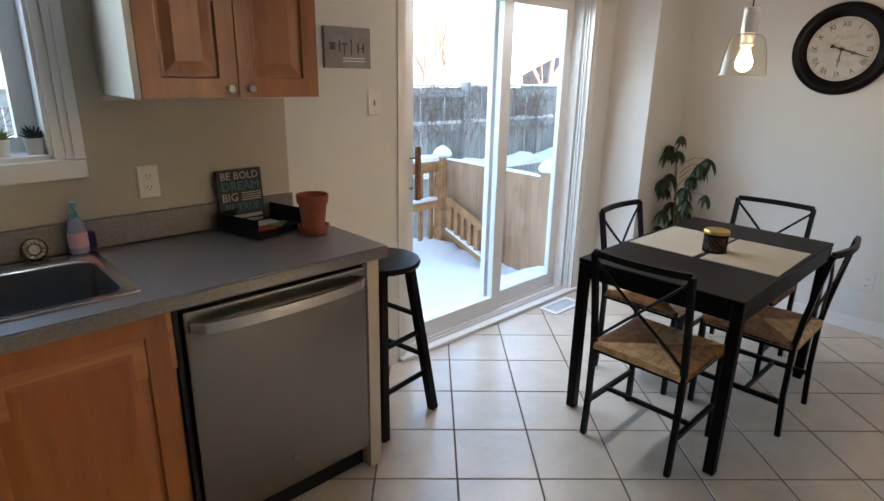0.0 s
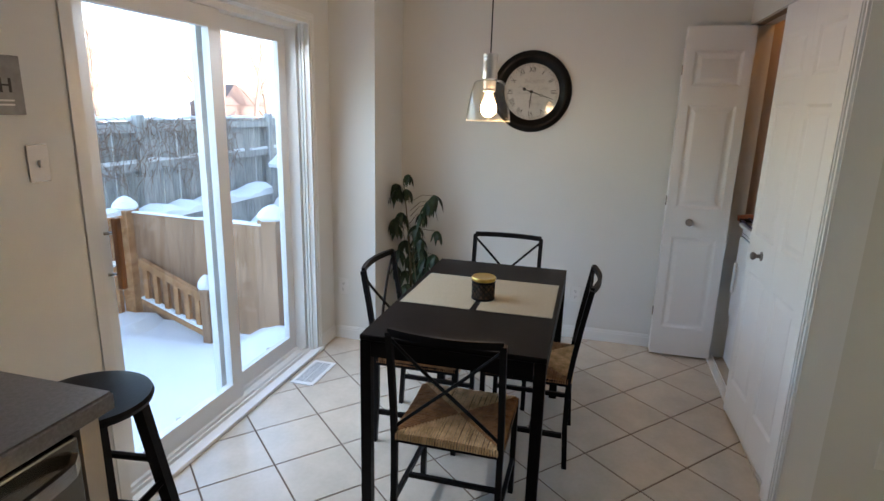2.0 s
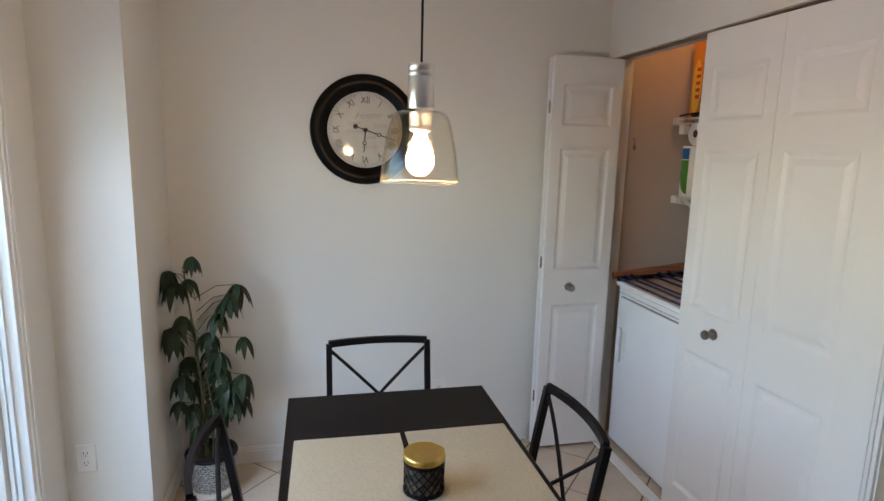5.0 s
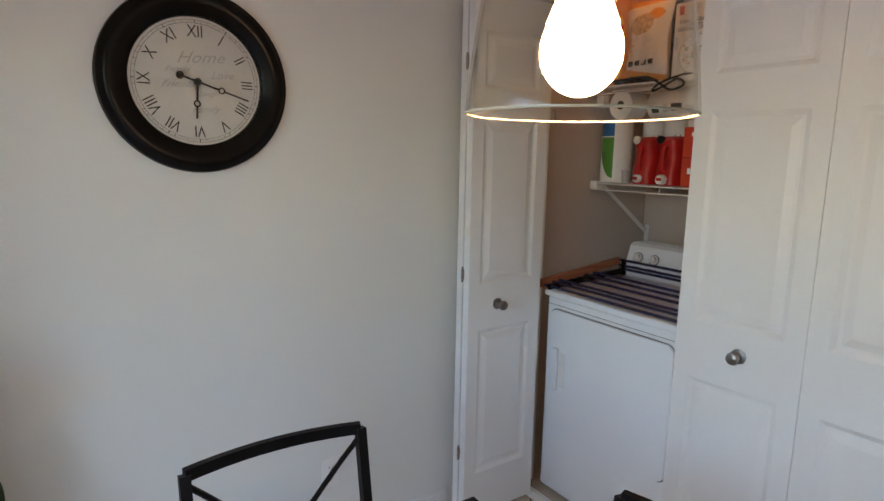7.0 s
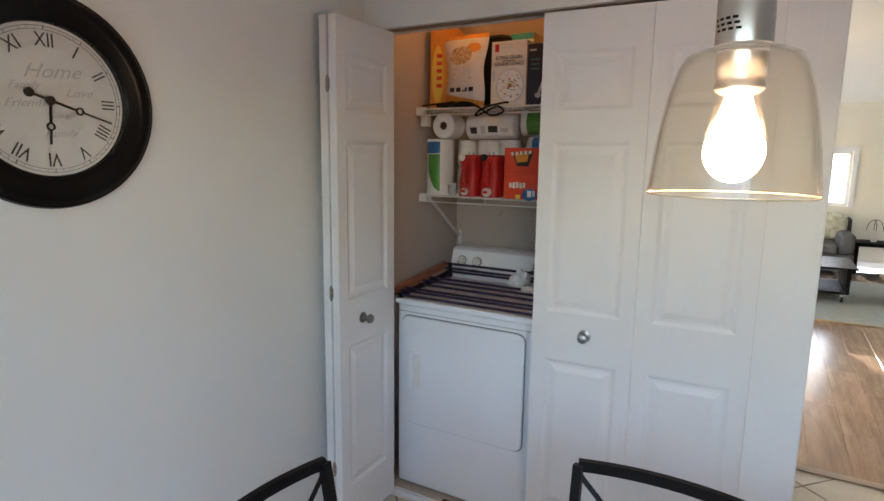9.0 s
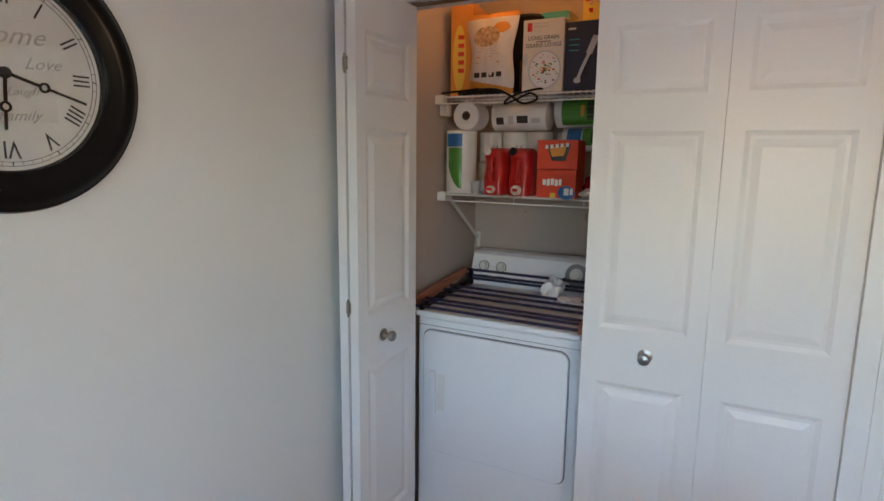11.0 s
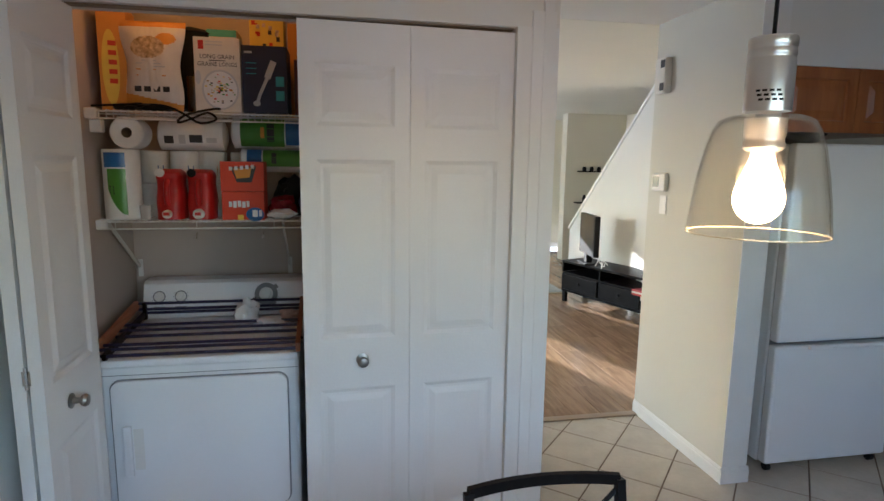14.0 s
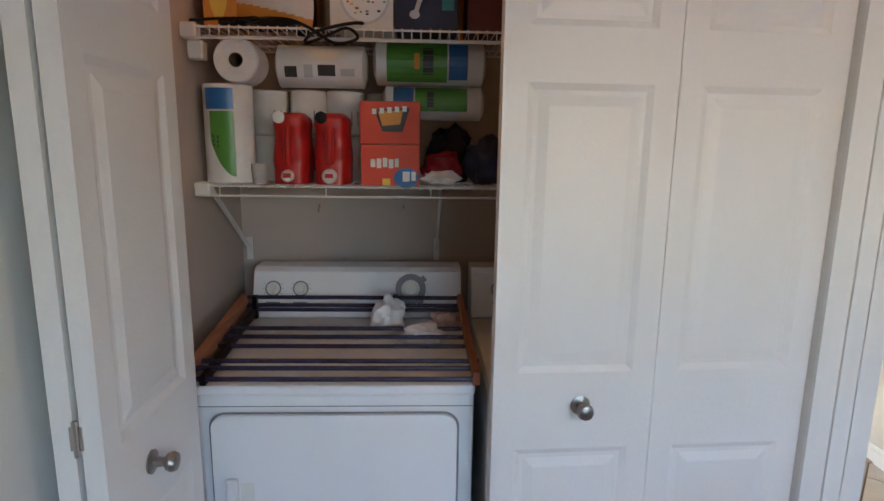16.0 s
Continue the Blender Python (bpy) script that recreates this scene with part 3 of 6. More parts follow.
for z1, z2 in ((0.20, 0.28), (0.40, 0.48)):
    for s in (-1, 1):
        a = at_z(z1)
        bm = bmesh.new()
        tube(bm, [(-a, s * a, z1), (a, s * a, z1)], 0.012)
        part("rung", bm, BLACKW, stool)
        b = at_z(z2)
        bm = bmesh.new()
        tube(bm, [(s * b, -b, z2), (s * b, b, z2)], 0.012)
        part("rung", bm, BLACKW, stool)


# ---- kitchen run ----
def raised_front(w, h, th=0.02, fr=0.06):
    """A wooden cabinet front with a raised field: x 0..w, y 0..th with its face at y 0, z 0..h."""
    bm = bmesh.new()
    box(bm, 0, 0, 0, fr, th, h)
    box(bm, w - fr, 0, 0, w, th, h)
    box(bm, fr, 0, 0, w - fr, th, fr)
    box(bm, fr, 0, h - fr, w - fr, th, h)
    rings = []
    for i, d in ((0, 0.0), (0.006, 0.008), (0.016, 0.008), (0.05, 0.001)):
        rings.append([bm.verts.new(v) for v in ((fr + i, d, fr + i), (w - fr - i, d, fr + i), (w - fr - i, d, h - fr - i), (fr + i, d, h - fr - i))])
    for a, b in zip(rings, rings[1:]):
        for k in range(4):
            bm.faces.new((a[k], a[(k + 1) % 4], b[(k + 1) % 4], b[k]))
    bm.faces.new(rings[-1])
    return bm


def small_knob(parent, x, y, z):
    bm = bmesh.new()
    lathe(bm, [(0, 0), (0.008, 0), (0.007, 0.012), (0.015, 0.018), (0.017, 0.024), (0.012, 0.029), (0, 0.030)], seg=20)
    k = part("knob", bm, PEWTER, parent, "round metal knob", smooth=True)
    k.matrix_basis = pose(x, y, z, 90, 0, 0)
    k.scale = (0.85, 0.85, 0.85)


CF = 3.85
upper = thing("wall_cabinet", "orange maple wall cabinet with two raised-panel doors", "cabinet", (2.356, 4.13, 1.423))
upper.scale = (0.975, 1, 1)
part("body", B(0.0, 0.021, 0.0, 0.615, 0.318, 0.76), OAK, upper)
part("side_panel", B(-0.022, 0.002, 0.002, -0.001, 0.318, 0.76), CREAM, upper, "cream side panel")
for x, kx in ((0.0, 0.272), (0.308, 0.035)):
    d = part("door", raised_front(0.304, 0.76), OAK, upper)
    d.location = (x, 0.0, 0.0)
    small_knob(d, kx, 0.0, 0.028)

base = thing("sink_cabinet", "orange maple base cabinet under the sink", "cabinet", (0, 0, 0))
part("body", B(1.30, CF + 0.021, 0.09, 2.272, NY - 0.002, 0.685), OAK, base)
part("face_frame", B(1.30, CF + 0.004, 0.686, 2.272, CF + 0.02, 0.874), OAKX, base)
part("toe_kick", B(1.30, CF + 0.08, 0, 2.272, CF + 0.10, 0.088), BLACKP, base)
d = part("door", raised_front(0.475, 0.765), OAK, base)
d.location = (1.782, CF, 0.10)
d = part("door", raised_front(0.475, 0.765), OAK, base)
d.location = (1.303, CF, 0.10)
base2 = thing("base_cabinet", "orange maple base cabinet with one door", "cabinet", (0, 0, 0))
part("body", B(0.70, CF + 0.021, 0.09, 1.298, NY - 0.002, 0.874), OAK, base2)
part("toe_kick", B(0.70, CF + 0.08, 0, 1.298, CF + 0.10, 0.088), BLACKP, base2)
d = part("door", raised_front(0.59, 0.765), OAK, base2)
d.location = (0.703, CF, 0.10)

dw = thing("dishwasher", "stainless steel dishwasher with a curved bar handle", "dishwasher", (0, 0, 0))
part("tub", B(2.285, CF + 0.035, 0.09, 2.935, NY - 0.05, 0.868), BLACKP, dw, "black tub and gasket")
part("door", B(2.298, CF - 0.012, 0.105, 2.932, CF + 0.03, 0.852, 0.006, 2), STEEL, dw)
part("control_strip", B(2.290, CF + 0.002, 0.856, 2.934, CF + 0.03, 0.868), BLACKP, dw)
part("toe_kick", B(2.290, CF + 0.04, 0.0, 2.934, CF + 0.06, 0.088), BLACKP, dw)
part("side_gap", B(2.276, CF + 0.002, 0.09, 2.288, CF + 0.03, 0.868), BLACKP, dw)
bm = bmesh.new()
n = 18
bar(bm, [(2.315 + 0.60 * i / n, CF - 0.018 - 0.05 * math.sin(math.pi * min(1, max(0, (i / n) * 1.0))) ** 0.35, 0.803) for i in range(n + 1)], 0.014, 0.034)
part("handle", bm, NICKEL, dw, "curved brushed bar handle")
bm = bmesh.new()
lathe(bm, [(0, CF - 0.0150), (0.013, CF - 0.0150), (0.015, CF - 0.0135), (0.015, CF - 0.0122), (0, CF - 0.0122)], (2.615, 0, 0.215), 24, "y")
part("badge", bm, GREYD, dw, "small round dark badge")
tagged(part("end_panel", B(2.940, CF - 0.01, 0.0, 2.990, NY - 0.002, 0.872), mat("panel_tan_cream", (0.47, 0.41, 0.325), 0.5, var=0.04)), "cream counter end panel beside the dishwasher", "panel")

# worktop with the sink cut-out
counter = thing("worktop", "grey speckled laminate worktop with a raised back edge", "countertop", (0, 0, 0))
bm = bmesh.new()
SX0, SX1, SY0, SY1 = 1.42, 2.215, 3.925, 4.385
z0, z1 = 0.875, 0.915
for a in ((0.70, 3.83, SX0, NY - 0.001), (SX1, 3.83, 3.022, NY - 0.001), (SX0, 3.83, SX1, SY0), (SX0, SY1, SX1, NY - 0.001)):
    box(bm, a[0], a[1], z0, a[2], a[3], z1)
part("top", bm, LAMIN, counter)
part("front_edge", B(0.70, 3.822, z0 - 0.003, 3.024, 3.829, z1 - 0.003, 0.003), LAMIN, counter)
part("upstand", B(0.70, NY - 0.022, z1 + 0.001, 2.99, NY - 0.001, 1.018, 0.004), LAMIN, counter)

sink = thing("kitchen_sink", "stainless steel kitchen sink set in the worktop", "sink", (0, 0, 0))
bm = bmesh.new()
rings = []
def rrect(x0, y0, x1, y1, r, z, n=6):
    pts = []
    for cx, cy, a0 in ((x1 - r, y1 - r, 0), (x0 + r, y1 - r, 90), (x0 + r, y0 + r, 180), (x1 - r, y0 + r, 270)):
        for k in range(n + 1):
            a = radians(a0 + 90 * k / n)
            pts.append((cx + r * math.cos(a), cy + r * math.sin(a), z))
    return pts
for ins, z, r in ((-0.012, 0.9165, 0.02), (-0.010, 0.921, 0.02), (0.016, 0.921, 0.05), (0.024, 0.914, 0.06), (0.036, 0.76, 0.07), (0.07, 0.742, 0.07), (0.2, 0.738, 0.02)):
    rings.append([bm.verts.new(v) for v in rrect(SX0 + ins, SY0 + min(ins, 0.2), SX1 - ins, SY1 - ins - (0.045 if ins > 0 else 0), r, z)])
rim_bm = bmesh.new()
for src, dst, face_end in ((rings[:4], rim_bm, False), (rings[3:], None, True)):
    out = dst or bmesh.new()
    own = [[out.verts.new(v.co) for v in r] for r in src]
    for a, b in zip(own, own[1:]):
        for k in range(len(a)):
            out.faces.new((a[k], a[(k + 1) % len(a)], b[(k + 1) % len(a)], b[k]))
    if face_end:
        out.faces.new(own[-1])
        part("basin", out, SINKM, sink, "dark steel basin", smooth=True)
    else:
        part("rim", out, NICKEL, sink, "bright steel rim", smooth=True)
bm.free()
bm = bmesh.new()
lathe(bm, [(0, 0.7392), (0.022, 0.7392), (0.030, 0.7415), (0.044, 0.7415), (0.046, 0.7392)], ((SX0 + SX1) / 2, (SY0 + SY1) / 2 - 0.02, 0), 28)
part("drain", bm, STEEL, sink, "round steel drain", smooth=True)


# ---- appliances in the closet ----
def laundry(name, label, x0, w, dials):
    d = thing(name, label, "laundry machine", (x0, 1.205, 0))
    part("body", B(0, 0, 0.02, w, 0.665, 0.905, 0.012, 2), WHITEA, d)
    part("lid", B(0.0, 0.105, 0.906, w, 0.69, 0.932, 0.008, 2), WHITEA, d)
    bm = bmesh.new()
    pr = [(0.02, 0.906), (0.10, 0.906), (0.18, 0.945), (0.134, 1.084), (0.112, 1.096), (0.02, 1.096)]
    for x in (0.0, w):
        bm.faces.new([bm.verts.new((x, y, z)) for y, z in pr])
    bm.verts.ensure_lookup_table()
    k = len(pr)
    for i in range(k):
        bm.faces.new((bm.verts[i], bm.verts[(i + 1) % k], bm.verts[k + (i + 1) % k], bm.verts[k + i]))
    part("console", bm, WHITEA, d)
    tilt = math.degrees(math.atan2(0.16, 0.05))
    for i, (x, r) in enumerate(dials):
        m = pose(x, 0.1555, 1.032, -(90 - (90 - tilt)), 0, 0)
        if r > 0.025:
            bm = bmesh.new()
            lathe(bm, [(0, 0), (0.050, 0), (0.050, 0.002), (0, 0.002)], seg=32)
            part("dial_plate", bm, GREYL, d).matrix_basis = m
        bm = bmesh.new()
        lathe(bm, [(0, 0.001), (r, 0.001), (r, 0.004), (r * 0.72, 0.006), (r * 0.68, 0.022), (0, 0.024)], seg=28)
        box(bm, -0.003, -r * 0.62, 0.020, 0.003, r * 0.62, 0.029)
        kn = part("dial", bm, WHITEP, d, "white control dial with a grey rim", smooth=True)
        kn.matrix_basis = m @ pose(0, 0, 0, 0, 0, 35 * i - 20)
        bm = bmesh.new()
        lathe(bm, [(r, 0.0), (r + 0.0045, 0.0), (r + 0.0045, 0.003), (r, 0.003)], seg=28, closed=True)
        part("dial_rim", bm, GREYL, d).matrix_basis = m
        bm = bmesh.new()
        for q in range(9):
            u = radians(-120 + 30 * q + (15 if r > 0.025 else 0))
            d0 = 0.056 if r > 0.025 else r + 0.010
            box(bm, d0 * math.sin(u) - 0.0012, d0 * math.cos(u) - 0.0012, 0.0, d0 * math.sin(u) + 0.0012, d0 * math.cos(u) + 0.0012, 0.0008)
        part("printed_ticks", bm, GREYL, d, kind="stuff").matrix_basis = m
        if r > 0.025:
            for q in (-62, 38, 128):
                part("dial_stop", B(-0.010, 0.046, 0.002, 0.010, 0.060, 0.005), GREYD if q < 0 else GREYL, d).matrix_basis = m @ pose(0, 0, 0, 0, 0, q)
        part("dial_marks", B(-0.022, r + 0.022, 0.0, 0.022, r + 0.026, 0.001), GREYL, d).matrix_basis = m
    return d


dryer = laundry("dryer", "white front-loading clothes dryer with a square door", 5.225, 0.675, [(0.610, 0.021), (0.522, 0.021), (0.165, 0.030)])
bm = bmesh.new()
fr = [bm.verts.new((x, 0, z)) for x, _, z in [(p[0], 0, p[1]) for p in rrect(0.042, 0.34, 0.638, 0.852, 0.035, 0)]]
bm.faces.new(fr)
r = bmesh.ops.extrude_face_region(bm, geom=bm.faces[:])
for v in [g for g in r["geom"] if isinstance(g, bmesh.types.BMVert)]:
    v.co.y += 0.014
dd = part("door", bm, WHITEA, dryer)
dd.location = (0, 0.668, 0)
bm = bmesh.new()
outer, inner = rrect(0.036, 0.334, 0.644, 0.858, 0.04, 0), rrect(0.042, 0.34, 0.638, 0.852, 0.035, 0)
vo, vi = [bm.verts.new((p[0], 0.673, p[1])) for p in outer], [bm.verts.new((p[0], 0.673, p[1])) for p in inner]
for k in range(len(vo)):
    bm.faces.new((vo[k], vo[(k + 1) % len(vo)], vi[(k + 1) % len(vi)], vi[k]))
part("door_gasket", bm, GREYL, dryer, "grey seam round the door")
bm = bmesh.new()
box(bm, 0.575, 0.683, 0.50, 0.605, 0.700, 0.690, 0.006, 2)
part("door_handle", bm, WHITEA, dryer)
part("handle_recess", B(0.540, 0.6825, 0.52, 0.573, 0.6835, 0.675), WHITEP, dryer)
part("front_seam", B(0.004, 0.6655, 0.868, 0.671, 0.6665, 0.870), GREYL, dryer)
washer = laundry("washer", "white top-loading clothes washer beside the dryer", 4.50, 0.69, [(0.60, 0.021), (0.20, 0.030)])

# ---- fridge ----
fr = thing("refrigerator", "white refrigerator with a bottom freezer on small castors", "refrigerator", (2.10, 0.84, 0))
part("body", B(0.0, 0, 0.045, 0.76, 0.60, 1.735, 0.01, 2), WHITEA, fr)
part("door", B(0.0, 0.603, 0.725, 0.76, 0.665, 1.74, 0.014, 3), WHITEA, fr)
part("freezer_drawer", B(0.0, 0.603, 0.055, 0.76, 0.665, 0.705, 0.014, 3), WHITEA, fr)
part("gasket", B(0.01, 0.59, 0.05, 0.75, 0.6025, 1.735), GREYL, fr)
part("handle", B(0.12, 0.666, 0.688, 0.58, 0.69, 0.712, 0.006), WHITEA, fr)
for x in (0.04, 0.70):
    bm = bmesh.new()
    lathe(bm, [(0, -0.012), (0.022, -0.012), (0.022, 0.012), (0, 0.012)], (x + 0.01, 0.62, 0.022), 16, "x")
    part("castor", bm, BLACKP, fr)
ucab = thing("fridge_cabinet", "brown wooden wall cabinet above the refrigerator", "cabinet", (2.05, 0.83, 1.797))
part("body", B(0.0, 0, 0.0, 0.90, 0.60, 0.314), OAK, ucab)
for x in (0.0, 0.452):
    d = part("door", raised_front(0.448, 0.314, 0.02, 0.055), OAK, ucab)
    d.matrix_basis = pose(x + 0.448, 0.622, 0, 0, 0, 180)
structure("wall_soffit", B(-0.9, 0.80, 2.112, 2.998, 1.46, CH), WALL)


# ---- pendant ----
pend = thing("pendant_lamp", "pendant lamp with a clear amber glass shade and lit bulb", "pendant lamp", (4.495, 3.241, CH))
z = lambda v: v - CH
bm = bmesh.new()
tube(bm, [(0, 0, -0.02), (0, 0, z(1.795))], 0.0028, 8)
part("cord", bm, BLACKP, pend, "black cord")
bm = bmesh.new()
lathe(bm, [(0, 0), (0.055, 0), (0.058, -0.012), (0.05, -0.025), (0, -0.027)], seg=32)
part("canopy", bm, NICKEL, pend, smooth=True)
bm = bmesh.new()
lathe(bm, [(0, z(1.796)), (0.029, z(1.796)), (0.0305, z(1.793)), (0.0305, z(1.784)), (0.0295, z(1.782)), (0.0295, z(1.779)), (0.0305, z(1.777)), (0.0305, z(1.772)), (0.0295, z(1.770)), (0.0295, z(1.767)), (0.0305, z(1.765)), (0.0305, z(1.697)), (0, z(1.697))], seg=40)
part("socket_cover", bm, ALU, pend, "satin metal cylinder", smooth=True)
for i in range(3):
    bm = bmesh.new()
    for k in range(4):
        a = radians(20 + 16 * k + 4 * i)
        vs = [bm.verts.new((0.0307 * math.cos(a + u), 0.0307 * math.sin(a + u), z(1.722) - 0.006 * i + v)) for u, v in ((0, 0), (0.19, 0), (0.19, 0.003), (0, 0.003))]
        bm.faces.new(vs)
    part("printed_line", bm, BLACKP, pend)
bm = bmesh.new()
lathe(bm, [(0, z(1.688)), (0.027, z(1.688)), (0.027, z(1.664)), (0.0255, z(1.662)), (0.0255, z(1.656)), (0.027, z(1.654)), (0.027, z(1.648)), (0.021, z(1.643)), (0, z(1.643))], seg=32)
part("socket", bm, ALU, pend, smooth=True)
paint_rim = mat("rim_gleam_paint", (0.50, 0.42, 0.28), 0.3, var=0.03)
SHADE = glass_mat("shade_glass", (0.992, 0.978, 0.945), 0.022)
bm = bmesh.new()
outer = [(0.030, 1.692), (0.047, 1.691), (0.060, 1.685), (0.068, 1.672), (0.076, 1.645), (0.083, 1.61), (0.089, 1.57), (0.0935, 1.527)]
lathe(bm, [(a, z(b)) for a, b in outer] + [(a - 0.0022, z(b) - (0.0022 if i < 3 else 0)) for i, (a, b) in reversed(list(enumerate(outer)))], seg=56, closed=True)
part("shade", bm, SHADE, pend, "clear amber-tinted glass bell shade", smooth=True).visible_shadow = False
# Opaque tan ring added to imitate the gleam of bulb light in the glass edge.
bm = bmesh.new()
lathe(bm, [(0.0914, z(1.5272)), (0.0936, z(1.5272)), (0.0938, z(1.5258)), (0.0925, z(1.5252)), (0.0914, z(1.5258))], seg=56, closed=True)
part("shade_rim", bm, paint_rim, pend, "thin opaque tan ring for the light caught in the glass rim", smooth=True)
bm = bmesh.new()
neck = [(0.0, z(1.644)), (0.014, z(1.644)), (0.0155, z(1.636)), (0.019, z(1.625)), (0.024, z(1.612)), (0.029, z(1.599))]
lathe(bm, neck, seg=48)
part("bulb_neck", bm, glow("bulb_neck_lit", (1.0, 0.60, 0.27), 1.0), pend, "amber glowing bulb neck", smooth=True).visible_shadow = False
bm = bmesh.new()
lathe(bm, neck[-1:] + [(0.0335 * math.cos(radians(a)), z(1.577) + 0.0365 * math.sin(radians(a))) for a in range(30, -85, -10)] + [(0, z(1.5405))], seg=48)
part("bulb", bm, BULBG, pend, "glowing warm bulb", smooth=True).visible_shadow = False

# ---- clock ----
clock = thing("wall_clock", "large round wall clock with a black frame and Roman numerals", "clock", (6.0, 3.24, 1.69), rz=-90)
clock.scale = (0.915, 1, 0.915)
# local: x to the viewer's right reversed, face looks along -y
bm = bmesh.new()
lathe(bm, [(0.198, -0.012), (0.204, -0.020), (0.215, -0.024), (0.232, -0.034), (0.250, -0.040), (0.266, -0.036), (0.274, -0.026), (0.283, -0.022), (0.287, -0.012), (0.287, -0.001), (0.198, -0.001)], seg=72, axis="y", closed=True)
part("frame", bm, mat("clock_frame_black", (0.004, 0.0035, 0.0035), 0.30, var=0.3, scale=20, **{"Specular IOR Level": 0.16}), clock, "glossy black moulded frame", smooth=True)
FACE = mat("clock_face_paper", (0.62, 0.60, 0.55), 0.6, var=0.06, scale=12)
bm = bmesh.new()
lathe(bm, [(0, -0.002), (0.1975, -0.002), (0.1975, -0.008), (0, -0.008)], seg=64, axis="y")
part("face", bm, FACE, clock, "off-white printed face")
INK = mat("ink_black", (0.012, 0.011, 0.010), 0.6)
INKF = mat("ink_faded", (0.43, 0.41, 0.385), 0.7)
up = pose(0, -0.0092, 0, 90, 0, 0)
for i, s in enumerate(("XII", "I", "II", "III", "IIII", "V", "VI", "VII", "VIII", "IX", "X", "XI")):
    a = radians(30 * i)
    words("numeral", s, 0.052, INK, clock, up @ pose(0.153 * math.sin(a), 0.153 * math.cos(a), 0, 0, 0, -30 * i), sx=0.78)
for s, x, zz, sz in (("Home", 0.01, 0.075, 0.052), ("Love", 0.075, 0.025, 0.034), ("Family", -0.06, 0.035, 0.026), ("Friends", -0.06, -0.01, 0.030), ("Laugh", 0.03, -0.035, 0.024), ("Family", 0.02, -0.085, 0.03)):
    words("script", s, sz, INKF, clock, up @ pose(x, zz, 0, 0, 0, 4), sx=1.1, shear=0.5)
bm = bmesh.new()
for r0, r1 in ((0.1885, 0.1895), (0.1795, 0.1805)):
    lathe(bm, [(r0, -0.0085), (r1, -0.0085), (r1, -0.0092), (r0, -0.0092)], seg=64, axis="y", closed=True)
for k in range(60):
    a = 2 * math.pi * k / 60
    s, c = math.sin(a), math.cos(a)
    w = 0.0012 if k % 5 == 0 else 0.0005
    vs = [bm.verts.new((s * r + c * q, -0.0091, c * r - s * q)) for r, q in ((0.1805, -w), (0.1805, w), (0.1885, w), (0.1885, -w))]
    bm.faces.new(vs)
part("minute_track", bm, INK, clock)


def clock_hand(name, deg, length, tail, ring, y):
    bm = bmesh.new()
    bar(bm, [(0, y, -tail), (0, y, ring - 0.010)], 0.003, 0.006, (1, 0, 0))
    bar(bm, [(0, y, ring + 0.010), (0, y, length * 0.93), (0, y, length)], 0.003, 0.005, (1, 0, 0))
    lathe(bm, [(0.0065, y - 0.0015), (0.011, y - 0.0015), (0.011, y + 0.0015), (0.0065, y + 0.0015)], (0, 0, ring), 20, "y", True)
    lathe(bm, [(0, y - 0.002), (0.012, y - 0.002), (0.012, y + 0.002), (0, y + 0.002)], (0, 0, -tail), 20, "y")
    lathe(bm, [(0, y - 0.002), (0.009, y - 0.002), (0.009, y + 0.002), (0, y + 0.002)], (0, 0, 0), 20, "y")
    part(name, bm, INK, clock).matrix_basis = pose(0, 0, 0, 0, deg, 0)


clock_hand("minute_pointer", 108, 0.165, 0.055, 0.075, -0.017)
clock_hand("hour_pointer", 184, 0.115, 0.0, 0.068, -0.014)
bm = bmesh.new()
lathe(bm, [(0, -0.020), (0.1995, -0.020), (0.1995, -0.0215), (0, -0.0215)], seg=64, axis="y")
part("glass", bm, PANE, clock).visible_shadow = False


# ---- outdoors: ground, deck, rails, fence, trees, roof ----
def snow_sheet(name, x0, y0, x1, y1, z, nx, ny, amp, scale, label="", material=SNOW, kind="structure"):
    bm = bmesh.new()
    g = [[bm.verts.new((x0 + (x1 - x0) * i / nx, y0 + (y1 - y0) * j / ny, z + amp * noise.noise(Vector((i / nx * (x1 - x0), j / ny * (y1 - y0), 3.1)) * scale))) for j in range(ny + 1)] for i in range(nx + 1)]
    for i in range(nx):
        for j in range(ny):
            bm.faces.new((g[i][j], g[i + 1][j], g[i + 1][j + 1], g[i][j + 1]))
    return part(name, bm, material, None, label, True, kind)


snow_sheet("ground", -900, -900, 900, 900, -0.62, 60, 60, 0.0, 1)
snow_sheet("ground_snow", -8, 4.66, 26, 14, -0.50, 90, 40, 0.10, 0.5)
deck = thing("deck", "wooden deck covered in deep snow", "deck", (0, 0, 0), kind="structure")
for i in range(12):
    part("board", B(2.2, 4.68 + 0.145 * i, -0.24, 5.72, 4.68 + 0.145 * i + 0.138, -0.205), DECK, deck)
bm = bmesh.new()
nx, ny = 44, 26
g = {}
for i in range(nx + 1):
    for j in range(ny + 1):
        x, y = 2.2 + 3.5 * i / nx, 4.665 + 1.76 * j / ny
        h = -0.12 + 0.03 * noise.noise(Vector((x * 2.2, y * 2.2, 0))) + 0.012 * noise.noise(Vector((x * 9, y * 9, 4)))
        h -= 0.05 * max(0, 1 - abs(y - 4.665) / 0.25) + 0.11 * math.exp(-((x - 5.55) / 0.16) ** 2) * (1 if 5.2 < y < 6.1 else 0.0)
        h += 0.14 * math.exp(-((x - 5.45) ** 2 + (y - 4.85) ** 2) / 0.06)
        g[i, j] = bm.verts.new((x, y, max(h, -0.2)))
